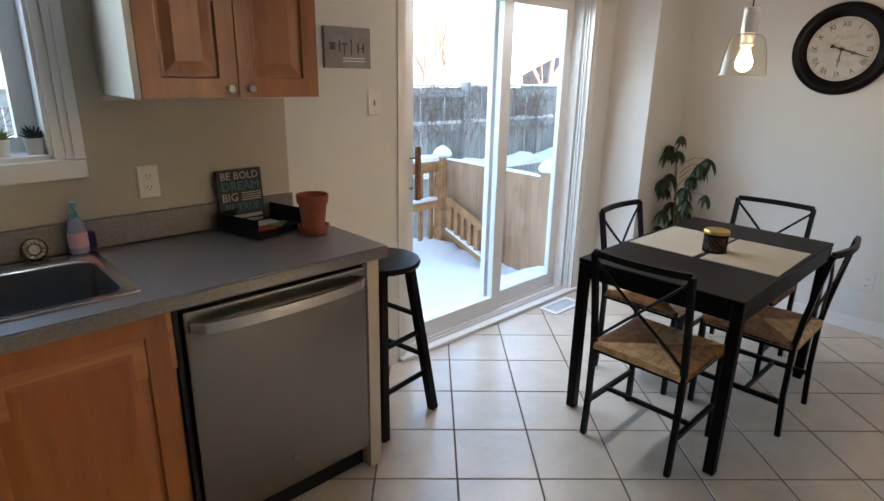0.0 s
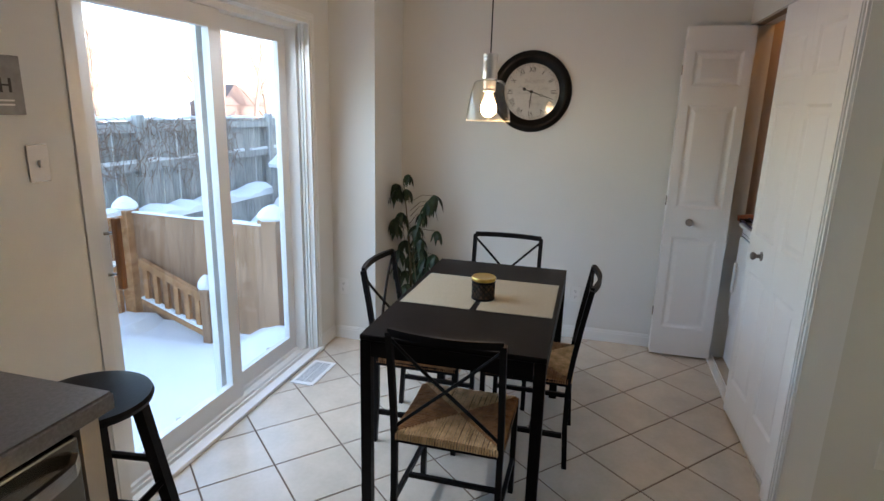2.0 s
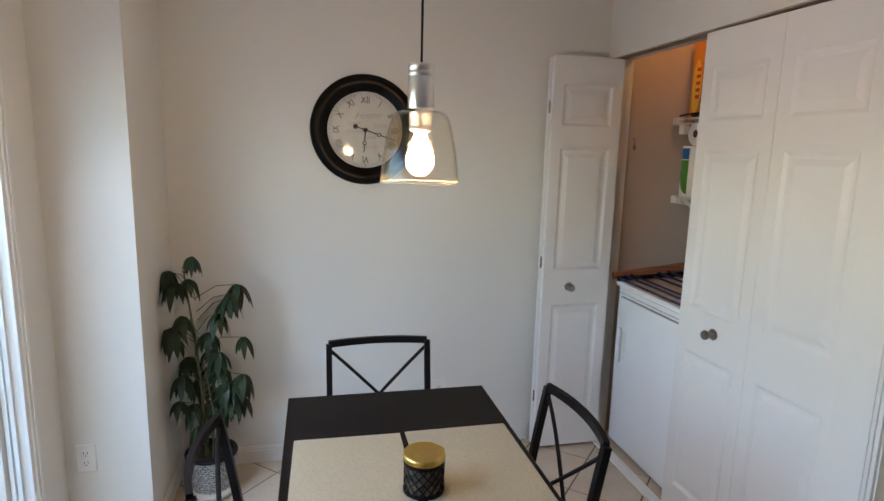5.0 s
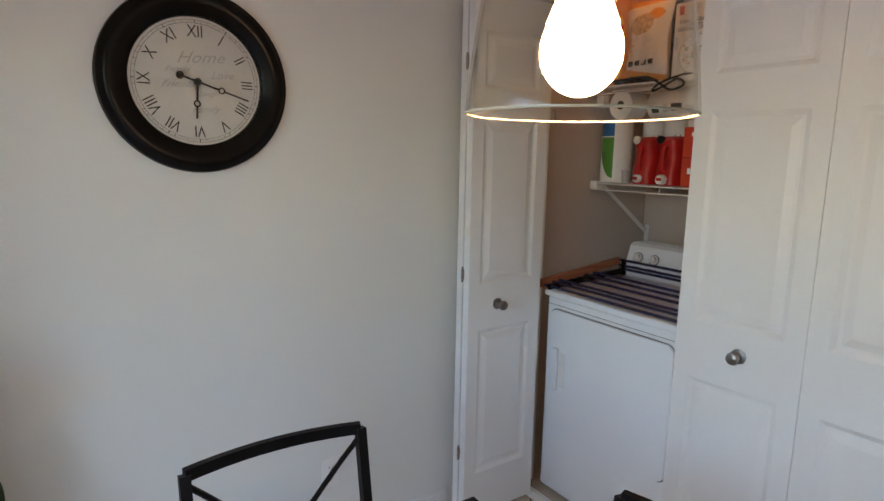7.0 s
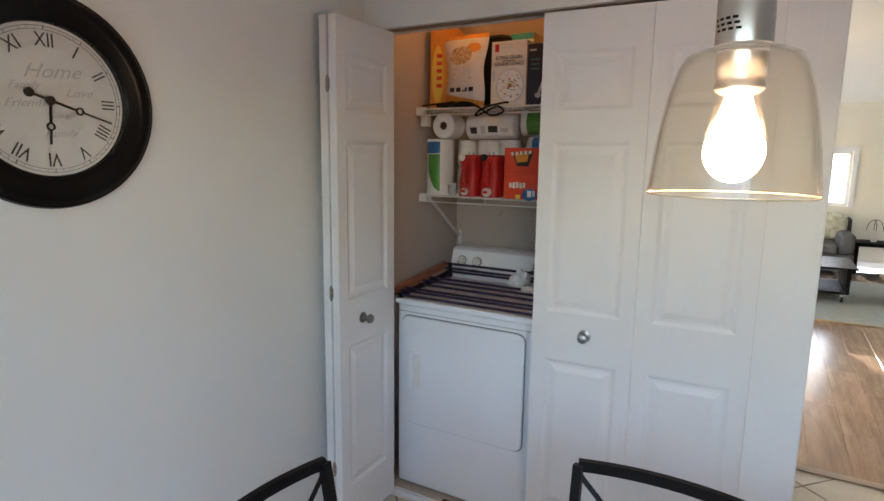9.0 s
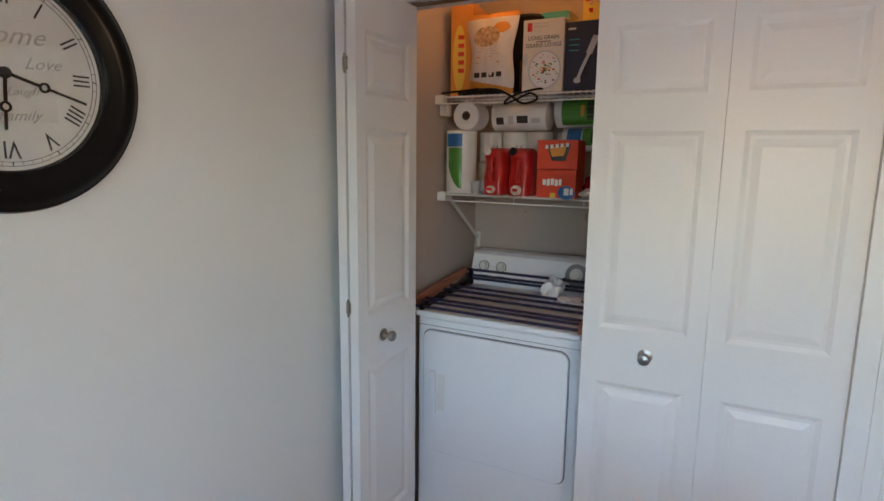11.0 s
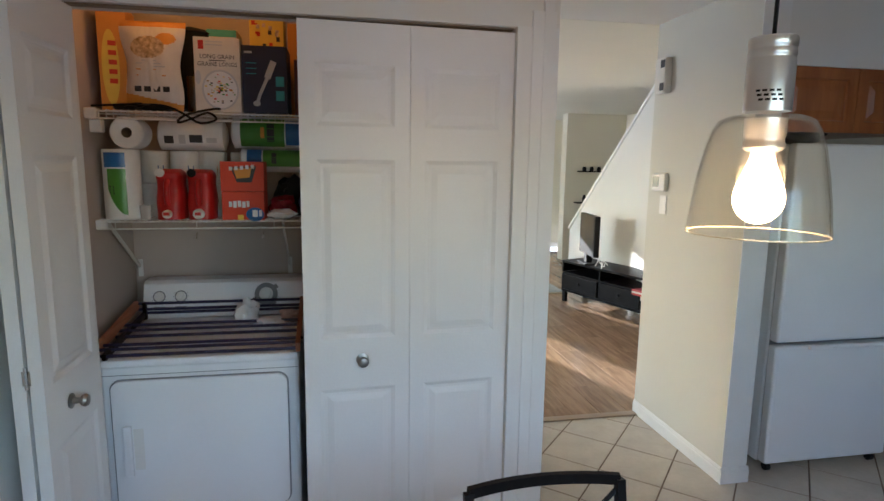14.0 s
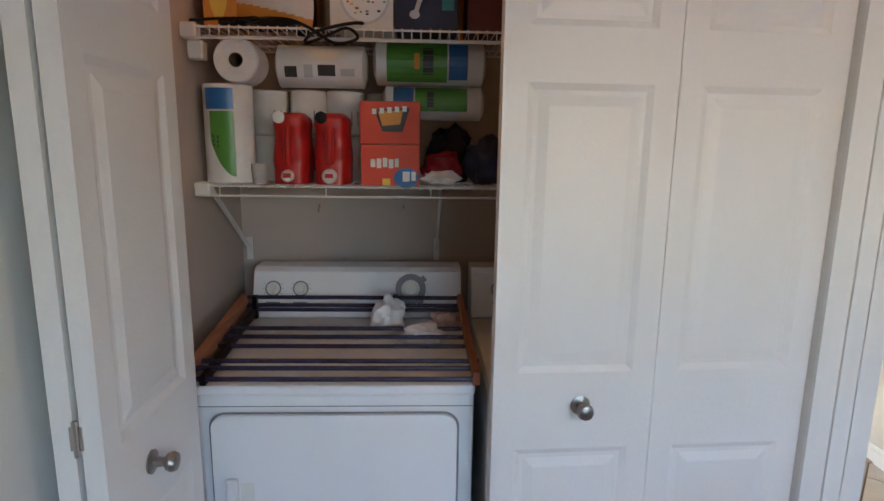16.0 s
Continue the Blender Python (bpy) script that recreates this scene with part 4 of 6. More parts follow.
for i in range(nx):
    for j in range(ny):
        bm.faces.new((g[i, j], g[i + 1, j], g[i + 1, j + 1], g[i, j + 1]))
tagged(part("deck_snow", bm, SNOW, None, "deep white snow lying over the deck", True), category="snow")


def snow_cap(name, x, y, z, r, parent):
    bm = bmesh.new()
    lathe(bm, [(0, 0), (r * 0.95, 0), (r * 1.12, 0.02), (r * 1.0, 0.05), (r * 0.6, 0.085), (r * 0.2, 0.105), (0, 0.108)], (x, y, z), 16)
    for v in bm.verts:
        v.co += Vector((0.006, 0.005, 0.006)) * noise.noise(v.co * 30)
    return part(name, bm, SNOW, parent, "mound of snow on the post", smooth=True)


def ridge(name, p, q, w, h, parent, n=40):
    """An uneven line of snow from p to q, w wide, h high."""
    bm = bmesh.new()
    p, q = Vector(p), Vector(q)
    d = (q - p).normalized()
    s = d.cross(Vector((0, 0, 1))).normalized()
    rows = []
    for i in range(n + 1):
        c = p + (q - p) * i / n
        k = 0.75 + 0.7 * noise.noise(c * 3.1) + 0.3 * noise.noise(c * 11)
        k = max(k, 0.15)
        rows.append([bm.verts.new(c + s * a * w / 2 + Vector((0, 0, b * h * k))) for a, b in ((-1, 0), (-0.95, 0.6), (-0.4, 1), (0.4, 1), (0.95, 0.6), (1, 0))])
    for a, b in zip(rows, rows[1:]):
        for k in range(5):
            bm.faces.new((a[k], a[k + 1], b[k + 1], b[k]))
    bm.faces.new(rows[0])
    bm.faces.new(rows[-1])
    return part(name, bm, SNOW, parent, "white snow", smooth=True)


def post(parent, x, y, z0, z1, w=0.09, m=DECK):
    p = part("post", B(x - w / 2, y - w / 2, z0, x + w / 2, y + w / 2, z1, 0.004), m, parent)
    part("post_cap", B(x - w * 0.62, y - w * 0.62, z1 + 0.001, x + w * 0.62, y + w * 0.62, z1 + 0.025), m, p)
    snow_cap("snow", x, y, z1 + 0.026, w * 0.78, p)


rail = thing("deck_railing", "cedar deck railing with balusters and snow on its rails", "railing", (0, 0, 0))
post(rail, 5.735, 6.385, -0.45, 0.695, 0.11, RAILW)
post(rail, 3.95, 6.44, -0.45, 0.66)
for z in (0.57, 0.20):
    part("rail", B(2.2, 6.395, z, 5.678, 6.435, z + 0.085), RAILW, rail)
part("rail_cap", B(2.2, 6.36, 0.656, 5.678, 6.49, 0.685), RAILW, rail)
ridge("snow", (2.2, 6.425, 0.686), (5.665, 6.42, 0.686), 0.13, 0.065, rail)
ridge("snow", (2.2, 6.415, 0.286), (5.675, 6.41, 0.286), 0.06, 0.045, rail)
for i in range(24):
    x = 2.30 + 0.145 * i
    part("baluster", B(x, 6.436, -0.16, x + 0.038, 6.47, 0.65), RAILW, rail)

priv = thing("privacy_screen", "cedar board privacy screen along the deck with two posts", "fence", (0, 0, 0))
post(priv, 5.66, 5.02, -0.45, 0.73, 0.12)
n = 10
for i in range(n):
    t0, t1 = i / n, (i + 0.965) / n
    ya, yb = 6.31 + (5.10 - 6.31) * t1, 6.31 + (5.10 - 6.31) * t0
    xa = 5.74 - 0.09 * t0
    part("board", B(xa - 0.011, ya, -0.42, xa + 0.011, yb, 0.70), DECK, priv)
ridge("snow", (5.74, 6.31, 0.701), (5.66, 5.10, 0.701), 0.05, 0.018, priv)
part("frame", B(5.672, 4.70, -0.42, 5.71, 4.955, 0.66), DECK, priv)
st = thing("stair_railing", "low cedar stair railing with a snow-topped post", "railing", (0, 0, 0))
post(st, 5.50, 5.50, -0.45, 0.20, 0.07)
for a, b in (((5.66, 6.22, 0.32), (5.51, 5.54, 0.15)), ((5.66, 6.22, 0.0), (5.51, 5.54, -0.13))):
    bm = bmesh.new()
    bar(bm, [a, b], 0.035, 0.06)
    part("rail", bm, RAILW, st)
ridge("snow", (5.66, 6.22, 0.02), (5.51, 5.54, -0.105), 0.05, 0.02, st)
for i in range(6):
    t = (i + 0.5) / 6
    x, y = 5.66 - 0.15 * t, 6.22 - 0.68 * t
    part("baluster", B(x - 0.015, y - 0.02, -0.02 - 0.12 * t, x + 0.015, y + 0.02, 0.295 - 0.16 * t), RAILW, st)

fence = thing("back_fence", "tall weathered grey board fence with snow on its rails", "fence", (0, 0, 0))
rnd = random.Random(3)
x, k = -2.5, 0
while x < 15.5:
    w = 0.135
    tilt = rnd.uniform(-0.25, 0.25)
    b = B(-w / 2, -0.01, 0, w / 2, 0.01, 1.93 + rnd.uniform(-0.015, 0.01))
    o = part("board", b, FENCE, fence)
    o.matrix_basis = pose(x + w / 2, 8.0 + rnd.uniform(-0.004, 0.004), -0.60, 0, tilt, 0)
    x += w + rnd.uniform(0.005, 0.018)
    k += 1
for px in (-0.6, 2.15, 4.9, 7.65, 10.4, 13.1):
    part("post", B(px - 0.06, 7.90, -0.6, px + 0.06, 7.99, 1.40), FENCE, fence)
for z in (0.76, -0.12):
    part("rail", B(-2.5, 7.93, z, 15.5, 7.985, z + 0.09), FENCE, fence)
part("rail", B(-2.5, 7.93, 1.20, 15.5, 7.985, 1.29), FENCE, fence)
for a, b in ((-2.5, 6.4), (6.6, 9.7), (9.9, 15.4)):
    ridge("snow", (a, 7.957, 0.851), (b, 7.957, 0.851), 0.055, 0.045, fence)
ridge("snow", (-2.5, 8.0, 1.335), (15.4, 8.0, 1.335), 0.07, 0.045, fence, 160)
low = thing("planter_wall", "low wooden garden wall heaped with snow before the fence", "garden wall", (0, 0, 0))
part("wall", B(6.3, 7.42, -0.62, 9.55, 7.50, 0.30), FENCE, low)
ridge("snow", (6.3, 7.60, 0.27), (9.55, 7.60, 0.27), 0.42, 0.15, low, 60)
ridge("snow", (6.5, 7.22, -0.30), (9.50, 7.22, -0.20), 0.39, 0.30, low, 60)
# bare creeper on the fence, uncountable twigs
bm = bmesh.new()
for i in range(900):
    x, z = rnd.uniform(2.5, 9.5), 0.62 + 0.74 * rnd.random() ** 0.7
    p = [Vector((x, 7.90 + rnd.uniform(-0.03, 0.0), z))]
    d = Vector((rnd.uniform(-1, 1), 0, rnd.uniform(-1.2, 0.6))).normalized()
    for s in range(5):
        d = (d + Vector((rnd.uniform(-0.5, 0.5), rnd.uniform(-0.1, 0.1), rnd.uniform(-0.6, 0.4)))).normalized()
        p.append(p[-1] + d * 0.07)
    tube(bm, p, 0.0045, 3, False, 0.0015)
tagged(part("creeper", bm, BARK, None, "bare tangled creeper twigs over the fence top", kind="stuff"), category="plant")
shed = thing("garden_shed", "small blue-grey garden shed with a snowy roof", "shed", (9.62, 6.95, -0.6))
part("wall", B(-0.0, 0, 0, 1.2, 0.38, 1.28), mat("shed_blue_grey", (0.13, 0.19, 0.24), 0.7, var=0.1), shed)
bm = bmesh.new()
bar(bm, [(0.6, -0.02, 1.40), (0.6, 0.40, 1.40)], 0.5, 0.03, (1, 0, 0))
for s in (-1, 1):
    bar(bm, [(0.6, 0.19, 1.62), (0.6 + s * 0.72, 0.19, 1.28)], 0.55, 0.06)
part("roof", bm, SNOW, shed, "snow-covered roof")


def tree(x, y, h, seed, r=0.14):
    t = thing("bare_tree", "bare winter tree with thin branches behind the fence", "tree", (x, y, -0.6), group="trees behind the fence")
    rn = random.Random(seed)
    bm = bmesh.new()
    bt = bmesh.new()

    def grow(b, p, d, length, rad, level):
        pts = [p]
        n = 5
        for _ in range(n):
            d = (d + Vector((rn.uniform(-1, 1), rn.uniform(-1, 1), rn.uniform(-0.2, 0.6))) * 0.14).normalized()
            pts.append(pts[-1] + d * length / n)
        tube(b, pts, rad, 7 if level < 2 else 4, False, rad * 0.45)
        if level < 3:
            for k in range(4 if level else 5):
                i = rn.randrange(1, n + 1)
                nd = (d + Vector((rn.uniform(-1, 1), rn.uniform(-1, 1), rn.uniform(0.1, 0.9))) * 0.8).normalized()
                grow(bt, pts[i], nd, length * rn.uniform(0.45, 0.7), rad * 0.5 * (1 - 0.1 * i), level + 1)

    grow(bm, Vector((0, 0, 0)), Vector((rn.uniform(-0.1, 0.1), 0, 1)), h * 0.55, r, 0)
    part("trunk", bm, BARK, t, smooth=True)
    part("branches", bt, BARK, t, kind="stuff")


for i, (x, y, h) in enumerate(((17.7, 20, 9), (19.6, 20.5, 8), (13.8, 19, 7), (24.5, 19, 10), (28.5, 20, 9), (22.0, 24, 8), (33, 22, 9), (38, 21, 10))):
    tree(x, y, h, 20 + i)
nh = thing("neighbour_house", "far reddish house roof showing above the fence", "house", (32.9, 23.4, -0.6))
nh.scale = (0.72, 0.5, 1)
part("wall", B(-3.2, 0, 0, 3.2, 4, 2.0), BRICKM, nh)
bm = bmesh.new()
v = [bm.verts.new(p) for p in ((-3.4, -0.3, 1.95), (3.4, -0.3, 1.95), (0, 1.2, 3.15), (-3.4, 4.3, 1.95), (3.4, 4.3, 1.95), (0, 2.8, 3.15))]
for f in ((0, 1, 2), (3, 5, 4), (0, 2, 5, 3), (1, 4, 5, 2), (0, 3, 4, 1)):
    bm.faces.new([v[i] for i in f])
part("roof", bm, BRICKM, nh)
# Invented masses, out of view, that hold the deck and fence in shade.
house = thing("house_block", "added unseen plain blocks that keep the sun off the yard", "house", (0, 0, 0), kind="structure")
EXT = mat("blocker_render", (0.42, 0.37, 0.32), 0.9, var=0.06, scale=3)
part("upper_blocker", B(-8, -6.7, CH + 0.16, 7.5, 4.66, 5.4), EXT, house)
part("side_blocker", B(7.5, 0.9, CH + 0.151, 18, 4.66, 5.4), EXT, house)
part("side_blocker", B(6.156, 0.9, -0.5, 18, 4.64, CH + 0.15), EXT, house)
part("side_blocker", B(-8, -6.5, -0.5, -1.1, 4.66, CH + 0.15), EXT, house)

# ---- living room ----
LY = -6.60
bm = bmesh.new()
for a in ((0.0, 3.40, 0, CH), (3.40, 4.05, 0, 0.92), (3.40, 4.05, 1.75, CH), (4.05, 5.02, 0, CH), (5.02, 5.55, 0, 0.92), (5.02, 5.55, 2.05, CH), (5.55, 7.3, 0, CH)):
    box(bm, a[0], LY - 0.18, a[2], a[1], LY, a[3])
structure("wall_living_south", bm, LIVW)
structure("wall_living_west", B(0.05, LY, 0, 0.2, 0.66, CH), LIVW)
# East wall with an invented, unseen opening to brighten the living room.
bm = bmesh.new()
for a in ((LY, -5.6, 0, CH), (-5.6, -1.0, 0, 0.35), (-5.6, -1.0, 2.2, CH), (-1.0, 0.66, 0, CH)):
    box(bm, 7.15, a[0], a[2], 7.3, a[1], a[3])
structure("wall_living_east", bm, LIVW)
w = thing("window_4", "added unseen side window that lets more light into the living room", "window", kind="structure")
bm = bmesh.new()
for y in (-5.6, -4.1, -2.55, -1.05):
    box(bm, 7.18, y, 0.35, 7.24, y + 0.05, 2.2)
for z_ in (0.35, 2.15):
    box(bm, 7.18, -5.55, z_, 7.24, -1.05, z_ + 0.05)
part("window_frame", bm, VINYL, w)
structure("wall_living_north", B(4.42, 0.50, 0, 7.15, 0.66, CH), LIVW)
structure("ceiling_living", B(0.05, LY - 0.18, CH, 7.3, 0.655, CH + 0.12), LIVC)
structure("baseboard_living", B(0.2, LY, 0.006, 7.15, LY + 0.014, 0.10), TRIM)
for i, (a, b, zt) in enumerate(((3.40, 4.05, 1.75), (5.02, 5.55, 2.05))):
    w = thing("window_%d" % (i + 2), "white living room window over the sofa", "window", kind="structure")
    s = part("window_frame", sash(bmesh.new(), a, b, 0.92, zt, LY - 0.10, LY - 0.05, 0.05, 0.05), VINYL, w)
    part("pane", B(a + 0.05, LY - 0.078, 0.97, b - 0.05, LY - 0.074, zt - 0.05), PANE, w).visible_shadow = False
    casing("trim_living_window", a, b, zt, LY, 1, 0.07, 0.92)
structure("threshold", B(3.14, 0.665, 0.0, 4.30, 0.725, 0.009, 0.003), mat("threshold_oak", (0.30, 0.21, 0.13), 0.4))
# half wall under the stairs with a sloping cap
bm = bmesh.new()
prof = [(0.66, 0.0), (-3.6, 0.0), (-3.6, 0.72), (-1.58, 2.459), (0.66, 2.459)]
vs = [[bm.verts.new((x, y, z)) for y, z in prof] for x in (1.70, 1.80)]
for f in vs:
    bm.faces.new(f)
for k in range(5):
    bm.faces.new((vs[0][k], vs[0][(k + 1) % 5], vs[1][(k + 1) % 5], vs[1][k]))
structure("wall_stair", bm, WALL)
bm = bmesh.new()
bar(bm, [(1.75, -3.62, 0.735), (1.75, -1.58, 2.452)], 0.13, 0.035, (0, -0.65, 0.76))
structure("trim_stair_cap", bm, TRIM)

tv = thing("tv_stand", "long black-brown low television bench with drawers and open shelves", "tv bench", (2.41, -2.36, 0), rz=18)
# local: x across the depth to the back, y along the bench
L_, D_ = 1.85, -0.40
part("top", B(D_, 0, 0.475, 0.01, L_, 0.50, 0.003), BLACKW, tv)
part("base", B(D_, 0.0, 0.13, 0.0, L_, 0.155), BLACKW, tv)
part("back", B(D_, 0.0, 0.156, D_ + 0.012, L_, 0.474), BLACKW, tv)
part("shelf", B(D_ + 0.013, 0.02, 0.345, 0.0, L_ - 0.02, 0.363), BLACKW, tv)
for y in (0.0, 0.605, 1.215, L_ - 0.022):
    part("divider", B(D_ + 0.013, y, 0.156, 0.0, y + 0.02, 0.343), BLACKW, tv)
for y in (0.0, 0.605, 1.215, L_ - 0.022):
    part("divider", B(D_ + 0.013, y, 0.364, 0.0, y + 0.02, 0.474), BLACKW, tv)
for y in (0.03, 0.635, 1.245):
    d = part("drawer", B(0.001, y, 0.165, 0.018, y + 0.565, 0.338, 0.003), BLACKW, tv)
    bm = bmesh.new()
    lathe(bm, [(0, 0.018), (0.012, 0.018), (0.014, 0.036), (0, 0.038)], (0, y + 0.28, 0.26), 14, "x")
    part("knob", bm, BLACKM, d)
for x in (D_ + 0.02, -0.05):
    for y in (0.01, L_ - 0.06):
        part("leg", B(x, y, 0.0, x + 0.045, y + 0.045, 0.129), BLACKW, tv)
bk = thing("books", "small stack of red and white books in the bench", "books", (2.17, -1.02, 0.365), rz=18)
bk.scale = (0.7, 0.7, 0.7)
for i, c in enumerate(((0.5, 0.05, 0.05), (0.7, 0.68, 0.64), (0.45, 0.06, 0.08))):
    part("book", B(-0.16, -0.12, 0.026 * i, 0.02, 0.12, 0.026 * i + 0.024), mat("book_cover", c, 0.5), bk)
tele = thing("television", "black flat television on a stand at the end of the bench", "television", (2.20, -2.12, 0.502), rz=-8)
part("screen", B(-0.03, -0.28, 0.10, 0.03, 0.28, 0.56, 0.006), BLACKP, tele)
part("bezel", B(0.031, -0.26, 0.12, 0.034, 0.26, 0.54), BLACKP, tele)
part("neck", B(-0.035, -0.04, 0.012, 0.035, 0.04, 0.12), BLACKP, tele)
part("foot", B(-0.09, -0.16, 0.0, 0.09, 0.16, 0.011, 0.003), BLACKP, tele)
cab = thing("cable", "loose white cable coiled on the bench", "cable", (2.24, -1.72, 0.51))
bm = bmesh.new()
tube(bm, [(0.06 * math.sin(a * 1.3) , 0.16 * math.cos(a), 0.06 + 0.05 * math.sin(a * 2.1)) for a in np.linspace(0, 9, 50)], 0.004, 6)
part("lead", bm, WHITEP, cab)
for z, x0, w in ((1.50, 0.62, 0.42), (0.98, 0.86, 0.22)):
    s = thing("wall_shelf", "small dark floating shelf with ornaments on the far wall", "shelf", (x0, -5.15, z))
    part("board", B(0, 0, 0, w, 0.16, 0.02), BLACKW, s)
    for k in range(3 if w > 0.3 else 1):
        bm = bmesh.new()
        lathe(bm, [(0, 0), (0.03, 0), (0.035, 0.04), (0.02, 0.07 + 0.05 * (w < 0.3)), (0, 0.07 + 0.05 * (w < 0.3))], (0.07 + 0.13 * k, 0.08, 0.021), 14)
        part("ornament", bm, BLACKP, s)
structure("wall_living_chimney", B(0.2, -5.35, 0, 1.25, -5.15, CH), LIVW)

RUG = mat("grey_flat_rug", (0.28, 0.29, 0.25), 0.95, var=0.12, scale=30, bump=0.3, bscale=300)
rug = part("area_rug", B(2.2, -5.2, 0.006, 5.0, -2.72, 0.016), RUG, None, "grey-green flat woven rug on the wood floor")
tagged(rug, category="rug")
tagged(part("rug_binding", B(2.19, -2.72, 0.006, 5.01, -2.695, 0.018), mat("rug_binding_tan", (0.35, 0.27, 0.16), 0.9), rug))
ct = thing("coffee_table", "black slatted coffee table on castors standing on the rug", "table", (3.52, -4.45, 0.017))
for i in range(7):
    part("slat", B(0.0, 0.0 + 0.125 * i, 0.385, 1.1, 0.115 + 0.125 * i, 0.405, 0.003), BLACKW, ct)
part("lower_shelf", B(0.06, 0.05, 0.10, 1.04, 0.82, 0.125), BLACKW, ct)
part("side", B(0.06, 0.05, 0.126, 0.10, 0.82, 0.384), BLACKW, ct)
part("side", B(1.0, 0.05, 0.126, 1.04, 0.82, 0.384), BLACKW, ct)
for x in (0.12, 0.98):
    for y in (0.10, 0.77):
        bm = bmesh.new()
        lathe(bm, [(0, -0.012), (0.036, -0.012), (0.036, 0.012), (0, 0.012)], (x, y, 0.036), 18, "x")
        w = part("wheel", bm, BLACKP, ct)
        part("fork", B(x - 0.018, y - 0.012, 0.05, x + 0.018, y + 0.012, 0.099), NICKEL, w)
sofa = thing("sofa", "dark grey fabric sofa below the window", "sofa", (3.35, -6.45, 0))
SOFA = mat("sofa_grey_fabric", (0.10, 0.095, 0.09), 0.95, var=0.12, bump=0.2, bscale=300)
part("base", B(0, 0, 0.06, 2.1, 0.85, 0.30, 0.02, 2), SOFA, sofa)
part("back", B(0, 0, 0.301, 2.1, 0.22, 0.78, 0.05, 3), SOFA, sofa)
part("seat_cushion", B(0.2, 0.221, 0.301, 1.05, 0.88, 0.44, 0.03, 2), SOFA, sofa)
part("seat_cushion", B(1.052, 0.221, 0.301, 1.9, 0.88, 0.44, 0.03, 2), SOFA, sofa)
for x in (0.0, 1.9):
    part("arm", B(x, 0.221, 0.301, x + 0.198, 0.86, 0.60, 0.06, 3), SOFA, sofa)
CUSH = mat("cushion_yellow_leaf", (0.50, 0.48, 0.22), 0.9, var=0.5, scale=14, tint=(0.62, 0.60, 0.52))
for x in (0.27, 0.70):
    q = thing("cushion", "pale yellow patterned cushion on the sofa", "cushion", (3.35 + x, -6.18, 0.45))
    bm = bmesh.new()
    bmesh.ops.create_uvsphere(bm, u_segments=24, v_segments=16, radius=1)
    for v in bm.verts:
        e = lambda c: math.copysign(abs(c) ** 0.5, c)
        v.co = Vector((e(v.co.x) * 0.21, v.co.y * 0.08, 0.2 + e(v.co.z) * 0.2))
    part("cover", bm, CUSH, q, smooth=True)
sd = thing("side_table", "small black square side table beside the sofa", "table", (2.80, -6.45, 0.0))
part("top", B(0, 0, 0.40, 0.52, 0.52, 0.45, 0.003), BLACKW, sd)
for x in (0.0, 0.47):
    for y in (0.0, 0.47):
        part("leg", B(x, y, 0.0, x + 0.05, y + 0.05, 0.399), BLACKW, sd)
orn = thing("wire_ornament", "thin wire loop ornament with a small plant pot", "ornament", (3.08, -6.2, 0.451))
bm = bmesh.new()
for ph in (0, 90):
    tube(bm, [(0.10 * math.cos(radians(ph)) * math.cos(a), 0.10 * math.sin(radians(ph)) * math.cos(a), 0.16 + 0.16 * math.sin(a)) for a in np.linspace(0.0, math.pi, 24)] , 0.004, 5)
part("wire", bm, BLACKM, orn)
bm = bmesh.new()
lathe(bm, [(0, 0), (0.035, 0), (0.045, 0.07), (0, 0.07)], seg=18)
part("pot", bm, WHITEP, orn)


# ---- closet shelves ----
def paint(name, c, rough=0.5, var=0.05, **k):
    return mat(name, c, rough, var=var, scale=18, **k)


ORANGE, YELLOW, CREAMP, NAVYP = paint("card_orange", (0.62, 0.25, 0.03)), paint("card_yellow", (0.72, 0.50, 0.06)), paint("card_cream", (0.66, 0.61, 0.52)), paint("card_navy", (0.012, 0.018, 0.055))
GREENP, BLUEP, ORRED, WHITEC = paint("film_green", (0.07, 0.24, 0.03), 0.3), paint("film_blue", (0.02, 0.12, 0.36), 0.3), paint("card_orange_red", (0.58, 0.045, 0.012)), paint("film_white", (0.72, 0.71, 0.69), 0.3)
DARKP, OATP, SILV, TEALP = paint("print_black", (0.03, 0.028, 0.03)), mat("print_oats", (0.42, 0.27, 0.13), 0.6, var=0.4, scale=60, tint=(0.7, 0.52, 0.32)), paint("print_silver", (0.5, 0.5, 0.5), 0.3), paint("print_teal", (0.05, 0.32, 0.36))
PAPER = mat("tissue_paper", (0.80, 0.785, 0.76), 0.9, var=0.04, scale=25, bump=0.3, bscale=220)
FWD = lambda x, y, z, roll=0: pose(x, y, z, 90, 0, 180) @ pose(0, 0, 0, 0, 0, roll)


